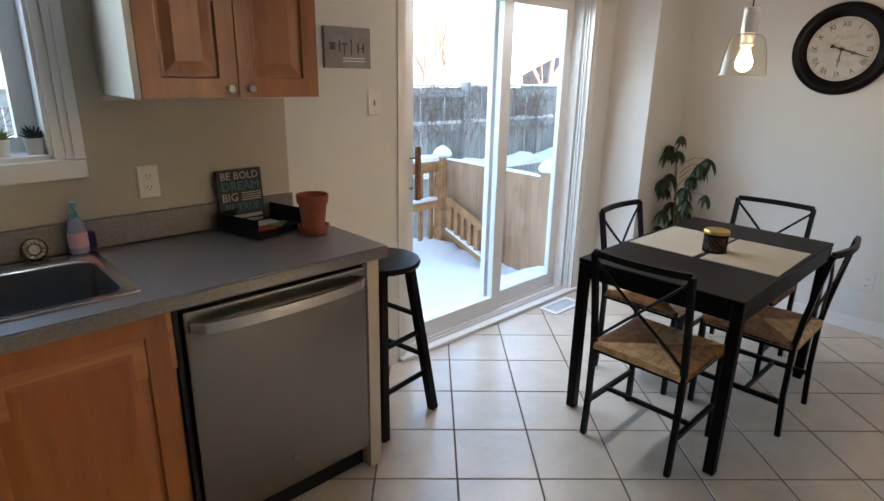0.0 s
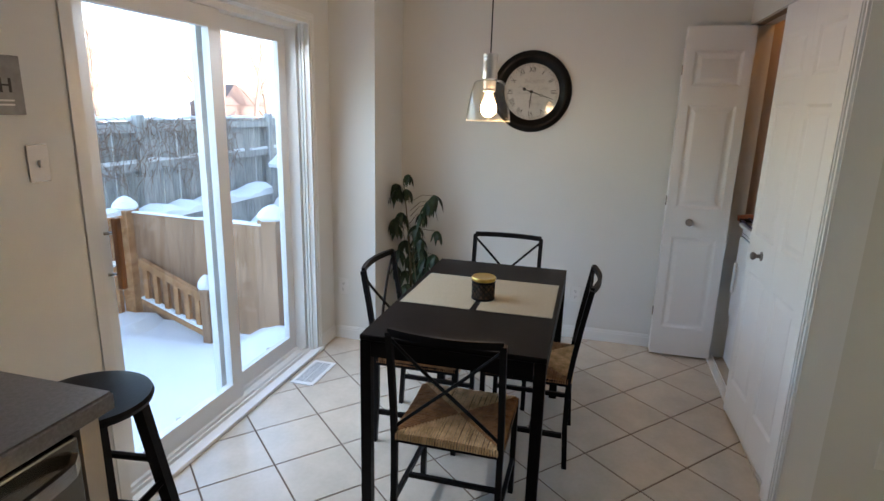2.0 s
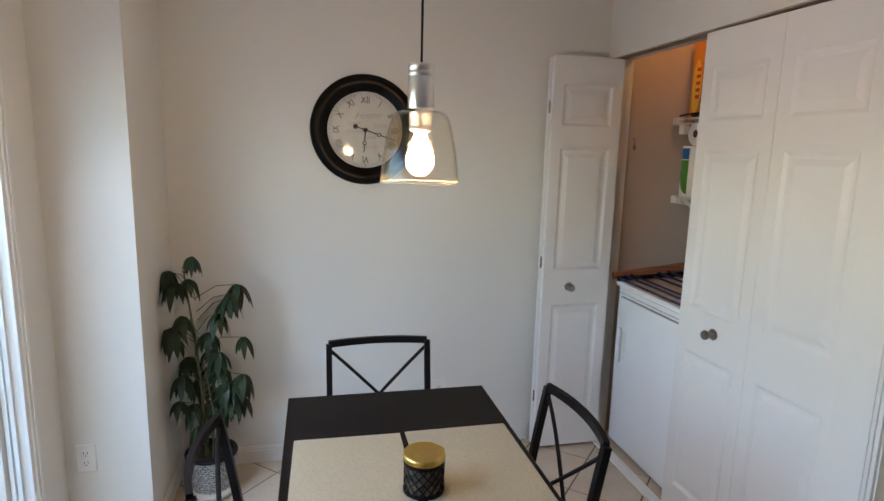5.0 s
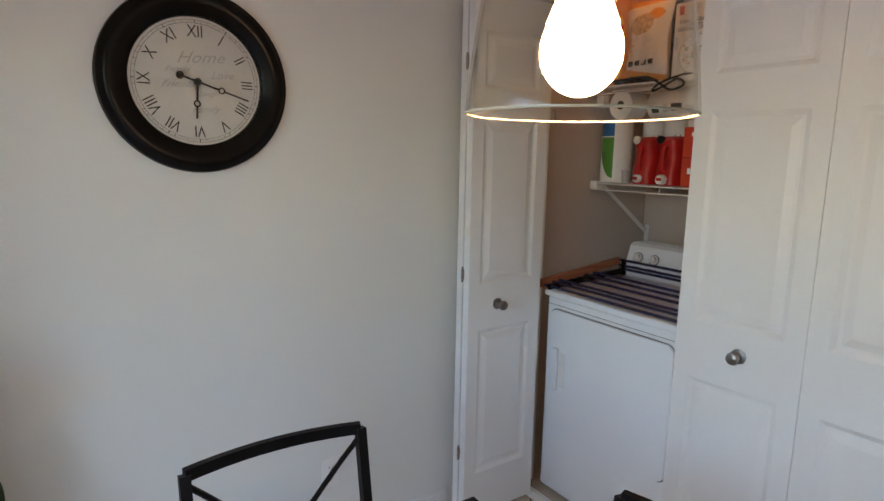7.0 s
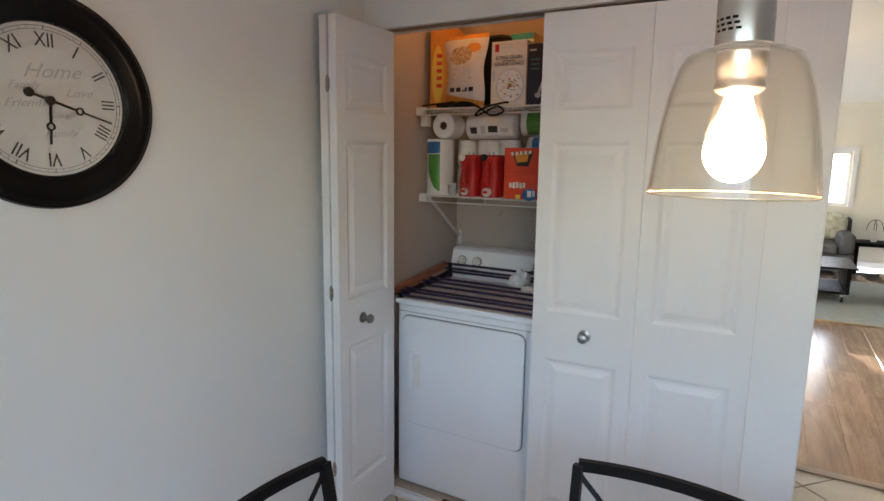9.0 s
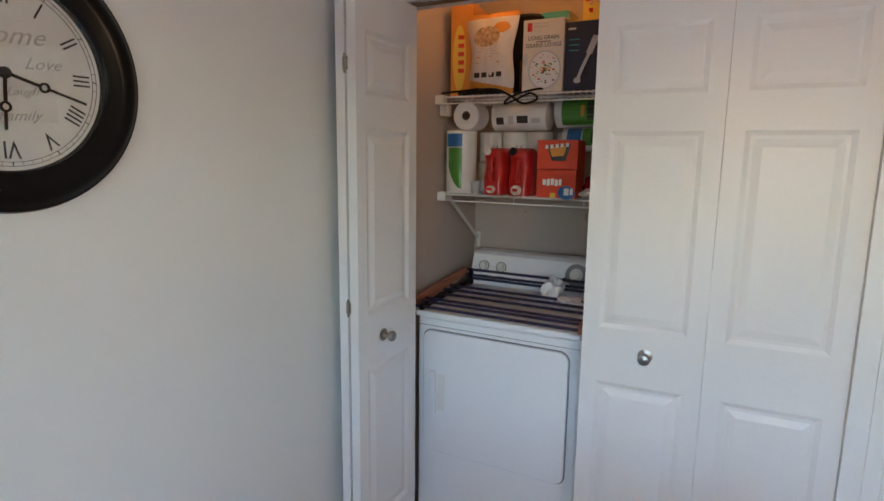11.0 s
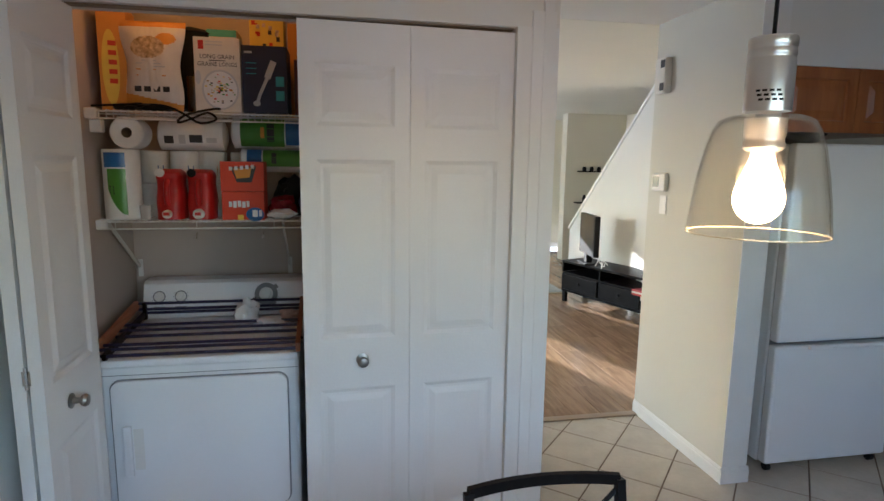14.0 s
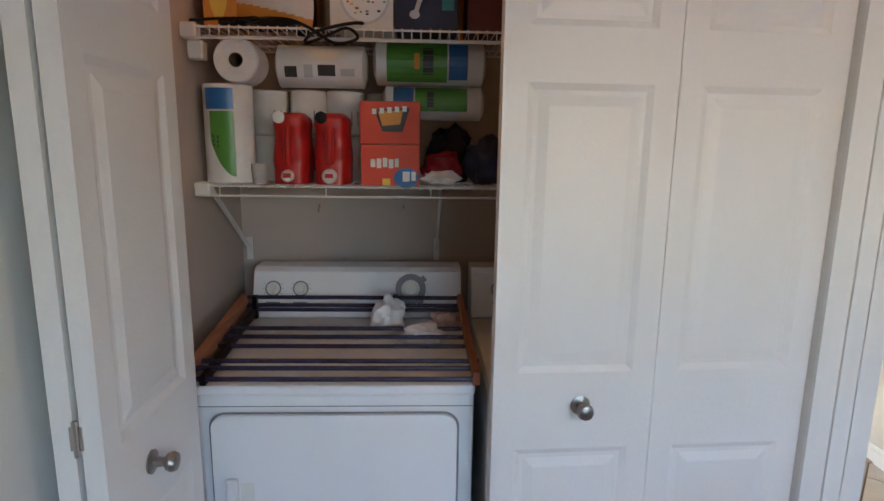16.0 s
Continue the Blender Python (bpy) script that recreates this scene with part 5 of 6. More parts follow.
def wire_shelf(z, y1, label, lip=0.028):
    s = thing("wire_shelf", label, "shelf", (0, 0, 0), group="wire closet shelves")
    x0, x1, y0 = 4.43, 5.985, 1.125
    for y, zz in ((y0, z), (y0 + 0.14, z - 0.003), (y1 - 0.12, z - 0.003), (y1, z), (y1 + 0.001, z - max(lip, 0.028))):
        bm = bmesh.new()
        tube(bm, [(x0, y, zz - 0.004), (x1, y, zz - 0.004)], 0.0032, 6)
        part("rod", bm, WIREW, s)
    bm = bmesh.new()
    tube(bm, [(0, y0, z), (0, y1 + 0.002, z), (0, y1 + 0.004, z - lip - 0.002)], 0.0017, 5)
    me = mesh_of("wire", bm, WIREW)
    for k in range(60):
        o = new("wire", me)
        o.parent, o.location = s, (x1 - 0.012 - 0.0255 * k, 0, 0)
    if lip < 0.02:
        for x in (5.93, 5.63, 5.33, 5.03, 4.73):
            bm = bmesh.new()
            tube(bm, [(x, y1 + 0.001, z - 0.004), (x, y1 + 0.001, z - 0.032)], 0.002, 5)
            part("strut", bm, WIREW, s)
    part("end_clip", B(5.955, y1 - 0.03, z - 0.034, 5.998, y1 + 0.012, z + 0.006, 0.004), WIREW, s)
    return s


wire_shelf(1.803, 1.56, "white coated wire shelf packed with food boxes")
wire_shelf(1.380, 1.53, "white coated wire shelf packed with paper and detergent", 0.007)
for x in (5.975, 5.30, 4.62):
    b = thing("shelf_bracket", "white metal diagonal shelf bracket on the closet wall", "bracket", (x, 0, 0), group="shelf brackets")
    bm = bmesh.new()
    bar(bm, [(0, 1.48, 1.368), (0, 1.135, 1.13)], 0.006, 0.018)
    part("strut", bm, WIREW, b)
    part("wall_plate", B(-0.01, 1.121, 1.08, 0.01, 1.126, 1.16), WIREW, b)
wb = thing("wall_bracket", "white plastic shelf bracket on the closet side wall", "bracket", (5.985, 1.49, 1.72))
part("block", B(-0.03, 0, 0, 0.012, 0.04, 0.05, 0.004), WHITEP, wb)


def carton(name, label, cat, x0, x1, y0, y1, z0, z1, material, tilt=0.0):
    c = thing(name, label, cat, ((x0 + x1) / 2, y1, z0), rz=tilt)
    w = abs(x1 - x0) / 2
    part("box", B(-w, y0 - y1, 0, w, 0, z1 - z0, 0.0015), material, c)
    return c


def printed(c, name, x0, x1, z0, z1, material, d=0.0012):
    return part(name, B(min(x0, x1), 0.0003, z0, max(x0, x1), d, z1), material, c)


def disc(c, name, x, z, rx, rz, material, d=0.0012, seg=28):
    bm = bmesh.new()
    lathe(bm, [(0, 0.0003), (1, 0.0003), (1, d), (0, d)], seg=seg, axis="y")
    for v in bm.verts:
        v.co = Vector((v.co.x * rx + x, v.co.y, v.co.z * rz + z))
    return part(name, bm, material, c)


S1, S2 = 1.806, 1.383
c = carton("cracker_box", "tall orange and yellow food box standing on the shelf", "food box", 5.955, 5.855, 1.30, 1.50, S1, 2.20, ORANGE, 8)
disc(c, "printed_oval", 0.01, 0.16, 0.03, 0.14, YELLOW)
for k in range(5):
    printed(c, "printed_line", 0.016, -0.012, 0.10 + 0.035 * k, 0.118 + 0.035 * k, ORRED, 0.0018)

# oat bag: a pillow with a flat sealed top
bag = thing("oats_bag", "crumpled white and orange bag of oats with a bowl picture", "food bag", (5.762, 1.50, S1), rz=-3)
bm = bmesh.new()
nx, nz = 56, 76
rows = []
for side in (1, -1):
    g = []
    for j in range(nz + 1):
        v = j / nz
        wdt = 0.100 + 0.022 * v ** 3 + 0.006 * math.sin(v * 9)
        row = []
        for i in range(nx + 1):
            u = 2 * i / nx - 1
            th = 0.045 * (1 - abs(u) ** 3) * min(1, v * 6) ** 0.5 * max(0, 1 - ((v - 0.42) / 0.56) ** 2) ** 0.7 if v < 0.98 else 0
            q = noise.noise(Vector((u * 3, v * 4, side))) * 0.006 + noise.noise(Vector((u * 9, v * 12, side))) * 0.002
            row.append(bm.verts.new((u * wdt, side * (th + 0.001) + q * (1 - abs(u)), v * 0.335)))
        g.append(row)
    rows.append(g)
    for j in range(nz):
        for i in range(nx):
            bm.faces.new((g[j][i], g[j][i + 1], g[j + 1][i + 1], g[j + 1][i]))
me = mesh_of("bag", bm, paint("bag_white", (0.68, 0.62, 0.54), 0.35), True)
me.materials.append(ORANGE)
me.materials.append(OATP)
me.materials.append(SILV)
for f in me.polygons:
    x, z_, y = f.center.x, f.center.z, f.center.y
    if z_ > 0.315 or z_ < 0.045 + 0.02 * x / 0.1:
        f.material_index = 1
    elif y > 0 and ((x - 0.01) / 0.062) ** 2 + ((z_ - 0.235) / 0.042) ** 2 < 1:
        f.material_index = 2
    elif y > 0 and ((x + 0.055) / 0.035) ** 2 + ((z_ - 0.27) / 0.022) ** 2 < 1:
        f.material_index = 1
b = new("bag", me)
b.parent = bag
for k in range(6):
    printed(bag, "printed_line", 0.05 - 0.02 * (k % 2), -0.055 + 0.016 * (k % 3), 0.128 + 0.011 * k, 0.132 + 0.011 * k, ORANGE if k < 3 else SILV).location = (0, 0.043, 0)
for k in range(4):
    printed(bag, "printed_mark", 0.06 - 0.034 * k, 0.036 - 0.034 * k, 0.070, 0.090, DARKP).location = (0, 0.042, 0)

tin = thing("metal_can", "tall silver can behind the boxes", "can", (5.628, 1.42, S1))
bm = bmesh.new()
lathe(bm, [(0, 0), (0.036, 0), (0.036, 0.14), (0.034, 0.145), (0, 0.145)], seg=28)
part("body", bm, STEEL, tin, smooth=True)
pot = thing("cooking_pot", "dark pot on the shelf behind the bag", "pot", (5.66, 1.33, S1 + 0.02))
bm = bmesh.new()
lathe(bm, [(0, 0), (0.09, 0), (0.095, 0.30), (0.10, 0.305), (0.08, 0.32), (0, 0.34)], seg=32)
part("body", bm, BLACKP, pot, smooth=True)

c = carton("rice_box", "cream box of long grain rice with a bowl picture", "food box", 5.606, 5.436, 1.40, 1.545, S1, 2.086, CREAMP, 1.5)
printed(c, "printed_square", 0.068, 0.048, 0.235, 0.268, RED)
for k in range(2):
    printed(c, "printed_line", 0.042, -0.02, 0.262 - 0.012 * k, 0.266 - 0.012 * k, SILV)
words("words", "LONG GRAIN", 0.023, DARKP, c, FWD(0, 0.0015, 0.208), sx=0.9)
words("words", "GRAINS LONGS", 0.023, DARKP, c, FWD(0, 0.0015, 0.180), sx=0.9)
printed(c, "printed_line", 0.03, -0.03, 0.193, 0.196, DARKP)
disc(c, "printed_bowl", -0.008, 0.085, 0.068, 0.076, SILV)
disc(c, "printed_rice", -0.008, 0.085, 0.061, 0.069, WHITEC, 0.0018)
rnd = random.Random(8)
cols = (ORRED, DARKP, YELLOW, OATP, GREENP)
for k in range(70):
    a, r = rnd.uniform(0, 6.28), rnd.uniform(0, 0.056)
    x, z_ = -0.008 + r * math.cos(a), 0.085 + r * 1.08 * math.sin(a)
    s = rnd.uniform(0.0025, 0.005)
    printed(c, "printed_grain", x - s, x + s, z_ - s * 0.6, z_ + s * 0.6, cols[k % 5], 0.0024)
disc(c, "printed_bowl", 0.072, 0.13, 0.010, 0.026, SILV)

c = carton("blender_box", "dark navy appliance box with a hand blender picture", "box", 5.432, 5.262, 1.37, 1.545, S1, 2.064, NAVYP, -1)
bm = bmesh.new()
bar(bm, [(0.028, 0.0022, 0.045), (0.020, 0.0022, 0.07), (-0.010, 0.0022, 0.135)], 0.012, 0.002, (0, 1, 0))
bar(bm, [(-0.010, 0.0022, 0.135), (-0.036, 0.0022, 0.20)], 0.024, 0.002, (0, 1, 0))
part("printed_blender", bm, SILV, c)
disc(c, "printed_disc", 0.032, 0.038, 0.014, 0.011, SILV, 0.0028)
for k in range(2):
    printed(c, "printed_panel", -0.042, -0.074, 0.05 + 0.055 * k, 0.088 + 0.055 * k, TEALP)
printed(c, "printed_word", 0.075, 0.045, 0.228, 0.236, SILV)
for k in range(3):
    printed(c, "printed_line", 0.07, 0.03, 0.15 + 0.02 * k, 0.153 + 0.02 * k, TEALP)
c = carton("yellow_food_box", "yellow patterned food box behind the navy box", "food box", 5.425, 5.285, 1.22, 1.34, S1, 2.215, YELLOW)
for k in range(14):
    a = rnd.uniform(-0.055, 0.055)
    z_ = rnd.uniform(0.25, 0.39)
    printed(c, "printed_mark", a - 0.008, a + 0.006, z_, z_ + rnd.uniform(0.005, 0.02), (ORRED, OATP, DARKP)[k % 3])
c = carton("small_food_box", "white and teal food box behind the rice box", "food box", 5.59, 5.47, 1.24, 1.38, S1, 2.15, CREAMP)
printed(c, "printed_band", 0.058, -0.058, 0.315, 0.343, TEALP)
disc(c, "printed_disc", 0.03, 0.29, 0.022, 0.014, GREENP)
disc(c, "printed_disc", -0.02, 0.292, 0.028, 0.016, OATP)
c = carton("brown_jar_box", "dark red box at the shelf end", "box", 5.235, 5.13, 1.36, 1.53, S1, 2.02, paint("card_maroon", (0.10, 0.02, 0.02)))
c = carton("orange_pack", "bright orange pack high behind the boxes", "food box", 5.27, 5.15, 1.20, 1.33, S1, 2.20, ORANGE)
cord = thing("black_cord", "tangled black cord hanging over the shelf edge", "cable", (5.62, 1.55, S1))
bm = bmesh.new()
pts = [(0.36, -0.01, 0.012), (0.28, 0.0, 0.016), (0.20, -0.02, 0.022), (0.10, 0.0, 0.018), (0.03, 0.018, -0.01), (-0.03, 0.022, -0.045), (-0.09, 0.02, -0.03), (-0.06, 0.02, -0.005), (0.0, 0.024, -0.03), (0.05, 0.022, -0.045), (0.02, 0.02, -0.015), (-0.08, 0.01, 0.01), (-0.12, -0.03, 0.012)]
fine = []
for i in range(len(pts) - 1):
    for k in range(4):
        t = k / 4
        a, b_, c_, d_ = [Vector(pts[max(0, min(len(pts) - 1, i + q))]) for q in (-1, 0, 1, 2)]
        fine.append(0.5 * (2 * b_ + (c_ - a) * t + (2 * a - 5 * b_ + 4 * c_ - d_) * t * t + (3 * b_ - 3 * c_ + d_ - a) * t ** 3))
tube(bm, fine, 0.0045, 6)
part("lead", bm, BLACKP, cord, smooth=True)
cl = thing("dark_cloth", "crumpled dark cloth under the oats bag", "cloth", (5.80, 1.50, S1))
bm = bmesh.new()
bmesh.ops.create_icosphere(bm, subdivisions=3, radius=1)
for v in bm.verts:
    v.co = Vector((v.co.x * 0.11, v.co.y * 0.05, max(0.0, v.co.z * 0.022 + 0.008))) * (1 + 0.4 * noise.noise(v.co * 4))
part("cloth", bm, BLACKP, cl, smooth=True)


def roll(name, label, at, r, h, lie=False, hole=0.02):
    t = thing(name, label, "paper roll", at, group="paper rolls")
    bm = bmesh.new()
    prof = [(hole, 0), (r - 0.004, 0), (r, 0.004), (r, h - 0.004), (r - 0.004, h), (hole, h)]
    lathe(bm, prof, (0, 0, 0), 36, "y" if lie else "z", True)
    part("paper", bm, PAPER, t, smooth=True)
    bm = bmesh.new()
    lathe(bm, [(hole - 0.002, 0.002), (hole - 0.0003, 0.002), (hole - 0.0003, h - 0.002), (hole - 0.002, h - 0.002)], (0, 0, 0), 24, "y" if lie else "z", True)
    part("core", bm, paint("cardboard_core", (0.18, 0.13, 0.09), 0.8), t)
    return t


t = roll("paper_towel", "standing roll of kitchen paper in a green and blue wrap", (5.912, 1.47, S2), 0.068, 0.275)
for name, za, zb, a0, a1, m in (("printed_green", 0.02, 0.20, 60, 118, GREENP), ("printed_blue", 0.205, 0.262, 48, 118, BLUEP)):
    bm = bmesh.new()
    n = 14
    lo, hi = [], []
    for k in range(n + 1):
        a = radians(a1 + (a0 - a1) * k / n)
        zt = zb - (0.0 if name == "printed_blue" else 0.0)
        zl = za if name == "printed_blue" else za + 0.10 * (k / n) ** 2
        lo.append(bm.verts.new((-0.0692 * math.cos(a), 0.0692 * math.sin(a), zl)))
        hi.append(bm.verts.new((-0.0692 * math.cos(a), 0.0692 * math.sin(a), zt)))
    for k in range(n):
        bm.faces.new((lo[k], lo[k + 1], hi[k + 1], hi[k]))
    for v in bm.verts:
        v.co.x = -v.co.x
    part(name, bm, m, t)
for k in range(3):
    bm = bmesh.new()
    zl = 0.10 + 0.012 * k
    q = [bm.verts.new((0.0697 * math.sin(radians(a)), 0.0697 * math.cos(radians(a)), z_)) for a, z_ in ((8, zl), (24, zl + 0.004), (24, zl + 0.012), (8, zl + 0.008))]
    bm.faces.new(q)
    part("printed_mark", bm, DARKP, t)
roll("toilet_roll", "white paper roll lying with its hole facing out", (5.872, 1.40, 1.722), 0.062, 0.115, True)
for x, y, z_ in ((5.715, 1.32, S2), (5.597, 1.32, S2), (5.475, 1.25, S2), (5.712, 1.32, S2 + 0.138), (5.598, 1.315, S2 + 0.138), (5.478, 1.25, S2 + 0.138), (5.832, 1.32, S2), (5.836, 1.30, S2 + 0.138)):
    t = roll("toilet_roll", "white bathroom paper roll stacked behind the red jugs", (x, y, z_), 0.057, 0.136)
    bm = bmesh.new()
    q = [bm.verts.new((0.0575 * math.sin(radians(a)), 0.0575 * math.cos(radians(a)), z2)) for a, z2 in ((-25, 0.03), (-50, 0.03), (-50, 0.075), (-25, 0.075))]
    bm.faces.new(q)
    part("printed_mark", bm, BLUEP if x > 5.65 else OATP, t)


def lying(name, label, x0, x1, y, z, r, prints):
    t = thing(name, label, "paper roll", ((x0 + x1) / 2, y, z), group="wrapped paper rolls")
    h = abs(x1 - x0) / 2
    bm = bmesh.new()
    lathe(bm, [(0.0, -h), (r * 0.6, -h), (r, -h + 0.01), (r, h - 0.01), (r * 0.6, h), (0, h)], seg=32, axis="x")
    part("wrap", bm, WHITEC, t, smooth=True)
    for nm, a, b_, t0, t1, m in prints:
        bm = bmesh.new()
        n = 8
        lo, hi = [], []
        for k in range(n + 1):
            an = radians(t0 + (t1 - t0) * k / n)
            lo.append(bm.verts.new((a, (r + 0.0006) * math.cos(an), (r + 0.0006) * math.sin(an))))
            hi.append(bm.verts.new((b_, (r + 0.0006) * math.cos(an), (r + 0.0006) * math.sin(an))))
        for k in range(n):
            bm.faces.new((lo[k], lo[k + 1], hi[k + 1], hi[k]))
        part(nm, bm, m, t)
    return t


lying("wrapped_roll", "white wrapped paper roll with dark printed squares", 5.785, 5.520, 1.40, 1.720, 0.060, [("printed_mark", 0.10, 0.065, -35, -5, DARKP), ("printed_mark", 0.045, 0.02, -35, 0, SILV), ("printed_mark", 0.005, -0.045, -30, 0, DARKP), ("printed_mark", -0.06, -0.10, -30, -10, SILV)])
lying("wrapped_roll", "green and blue wrapped kitchen paper roll lying on top", 5.50, 5.17, 1.40, 1.735, 0.064, [("printed_green", 0.125, -0.05, -60, 60, GREENP), ("printed_blue", -0.055, -0.11, -50, 50, BLUEP), ("printed_mark", 0.02, -0.01, -35, 35, DARKP), ("printed_mark", 0.045, 0.03, -20, 20, ORANGE)])
lying("wrapped_roll", "green and blue wrapped kitchen paper roll lying below", 5.475, 5.17, 1.38, 1.622, 0.050, [("printed_blue", 0.12, 0.06, -40, 60, BLUEP), ("printed_green", 0.055, -0.10, -30, 60, GREENP), ("printed_mark", 0.02, 0.0, -15, 40, DARKP)])


def jug(x, capmat, spoutr, label):
    j = thing("detergent_jug", label, "detergent jug", (x, 1.49, S2), group="red detergent jugs")
    bm = bmesh.new()
    w, d, h = 0.050, 0.075, 0.200
    rows = []
    N = 28
    for k in range(15):
        v = k / 14
        sc = 1 - 0.05 * math.cos(v * 9) * (0.2 < v < 0.8) - 0.35 * max(0, (v - 0.88) / 0.12) ** 2
        row = []
        for i in range(N):
            a = 2 * math.pi * i / N
            e = lambda q: math.copysign(abs(q) ** 0.55, q)
            fy = 1 - (0.16 * math.exp(-((v - 0.55) / 0.2) ** 2) if math.sin(a) > 0 else 0)
            row.append(bm.verts.new((e(math.cos(a)) * w * sc, e(math.sin(a)) * d * sc * fy - 0.03, v * h)))
        rows.append(row)
    for a, b_ in zip(rows, rows[1:]):
        for k in range(N):
            bm.faces.new((a[k], a[(k + 1) % N], b_[(k + 1) % N], b_[k]))
    bm.faces.new(rows[0][::-1])
    bm.faces.new(rows[-1])
    part("body", bm, RED, j, smooth=True)
    bm = bmesh.new()
    tube(bm, [(0.0, 0.028, 0.05), (0.0, 0.052, 0.075), (0.0, 0.056, 0.11), (0.0, 0.050, 0.145), (0.0, 0.022, 0.165)], 0.011, 10)
    part("handle", bm, RED, j, smooth=True)
    bm = bmesh.new()
    lathe(bm, [(0, 0.0), (0.016, 0.0), (0.017, 0.012), (0, 0.014)], (0.024, 0.034, 0.186), 20, "y")
    part("cap", bm, capmat, j, "round screw cap")
    bm = bmesh.new()
    lathe(bm, [(0, 0.0), (spoutr, 0.0), (spoutr, 0.02), (spoutr - 0.004, 0.026), (0, 0.026)], (0.002, 0.043, 0.024), 24, "y")
    sp = part("spout", bm, WHITEP, j, "round white pouring spout", smooth=True)
    part("spout_tab", B(-0.010, 0.0692, 0.02, 0.012, 0.074, 0.032), RED, sp)
    return j


jug(5.732, WHITEP, 0.017, "red detergent jug with a white cap and spout")
jug(5.615, BLACKP, 0.021, "red detergent jug with a black cap and white spout")
cup = thing("clear_cup", "small clear plastic cup beside the paper towel", "cup", (5.825, 1.50, S2))
bm = bmesh.new()
lathe(bm, [(0.0, 0), (0.018, 0), (0.022, 0.055), (0.0205, 0.055), (0.0168, 0.002), (0, 0.002)], seg=24)
part("cup", bm, paint("frosted_plastic", (0.45, 0.43, 0.42), 0.25), cup, smooth=True)

c = carton("dryer_sheet_box", "orange box of dryer sheets with white lettering bars", "box", 5.528, 5.364, 1.42, 1.545, S2, 1.497, ORRED)
for k, (a, b_) in enumerate(((0.055, 0.042), (0.038, 0.025), (0.021, 0.008), (0.004, -0.009), (-0.013, -0.024))):
    printed(c, "printed_letter", a, b_, 0.052 - 0.003 * (k % 2), 0.074 + 0.002 * (k % 3), WHITEC)
disc(c, "printed_disc", -0.045, 0.022, 0.035, 0.028, BLUEP)
printed(c, "printed_panel", -0.035, -0.055, 0.012, 0.04, WHITEC, 0.002)
printed(c, "printed_panel", -0.06, -0.072, 0.014, 0.04, WHITEC, 0.002)
printed(c, "printed_patch", 0.0, 0.022, 0.0, 0.02, YELLOW)
c = carton("dryer_sheet_box", "opened orange dryer sheet box with a dark slot", "box", 5.530, 5.362, 1.42, 1.54, 1.4985, 1.616, ORRED, 1)
bm = bmesh.new()
for d, m in ((0.0009, 0),):
    bm.faces.new([bm.verts.new((x, d, z_)) for x, z_ in ((0.045, 0.095), (-0.055, 0.100), (-0.035, 0.035), (0.022, 0.035))])
part("slot", bm, DARKP, c, "dark torn opening")
bm = bmesh.new()
bm.faces.new([bm.verts.new((x, 0.0016, z_)) for x, z_ in ((0.034, 0.090), (-0.036, 0.094), (-0.028, 0.055), (0.022, 0.050))])
part("flap", bm, ORANGE, c)
for k in range(5):
    printed(c, "printed_letter", 0.05 - 0.021 * k, 0.038 - 0.021 * k, 0.082 + 0.002 * k, 0.097 + 0.002 * k, WHITEC, 0.0022)


def lump(name, label, cat, at, size, material, seed, amp=0.35, flat=True):
    t = thing(name, label, cat, at)
    bm = bmesh.new()
    bmesh.ops.create_icosphere(bm, subdivisions=4, radius=1)
    for v in bm.verts:
        k = 1 + amp * noise.noise(v.co * 1.8 + Vector((seed, 0, 0))) + amp * 0.5 * abs(noise.noise(v.co * 4.5 + Vector((0, seed, 0))))
        v.co = Vector((v.co.x * size[0] * k, v.co.y * size[1] * k, max(-0.9, v.co.z) * size[2] * k + size[2] * 0.9))
        v.co.z = max(0.0, v.co.z)
    part("body", bm, material, t, smooth=True)
    return t


lump("plastic_bag", "crumpled dark red plastic bag on the shelf", "bag", (5.295, 1.46, S2), (0.055, 0.06, 0.05), paint("bag_dark_red", (0.20, 0.01, 0.02), 0.2), 2.0)
lump("plastic_bag", "crumpled white plastic bag beneath the red one", "bag", (5.30, 1.50, S2), (0.05, 0.04, 0.022), WHITEC, 5.0)
lump("dark_bag", "crumpled black bag behind the red bag", "bag", (5.27, 1.36, S2), (0.07, 0.06, 0.09), BLACKP, 9.0)
lump("cloth_bundle", "dark blue bundle at the shelf end", "cloth", (5.16, 1.45, S2), (0.06, 0.06, 0.07), NAVYP, 4.0)
hk = thing("wall_hook", "small metal hook on the closet side wall", "hook", (5.998, 1.80, 1.66))
bm = bmesh.new()
tube(bm, [(0, 0, 0.03), (-0.012, 0, 0.03), (-0.02, 0, 0.0), (-0.012, 0, -0.02), (-0.022, 0, -0.03), (-0.03, 0, -0.01)], 0.003, 6)
part("hook", bm, NICKEL, hk)
for x in (5.72, 5.42):
    h = thing("wall_hook", "small hook on the closet back wall", "hook", (x, 1.122, 1.27))
    bm = bmesh.new()
    tube(bm, [(0, 0, 0.012), (0, 0.015, 0.0), (0, 0.012, -0.014), (0, 0.022, -0.012)], 0.0025, 6)
    part("hook", bm, NICKEL, h)

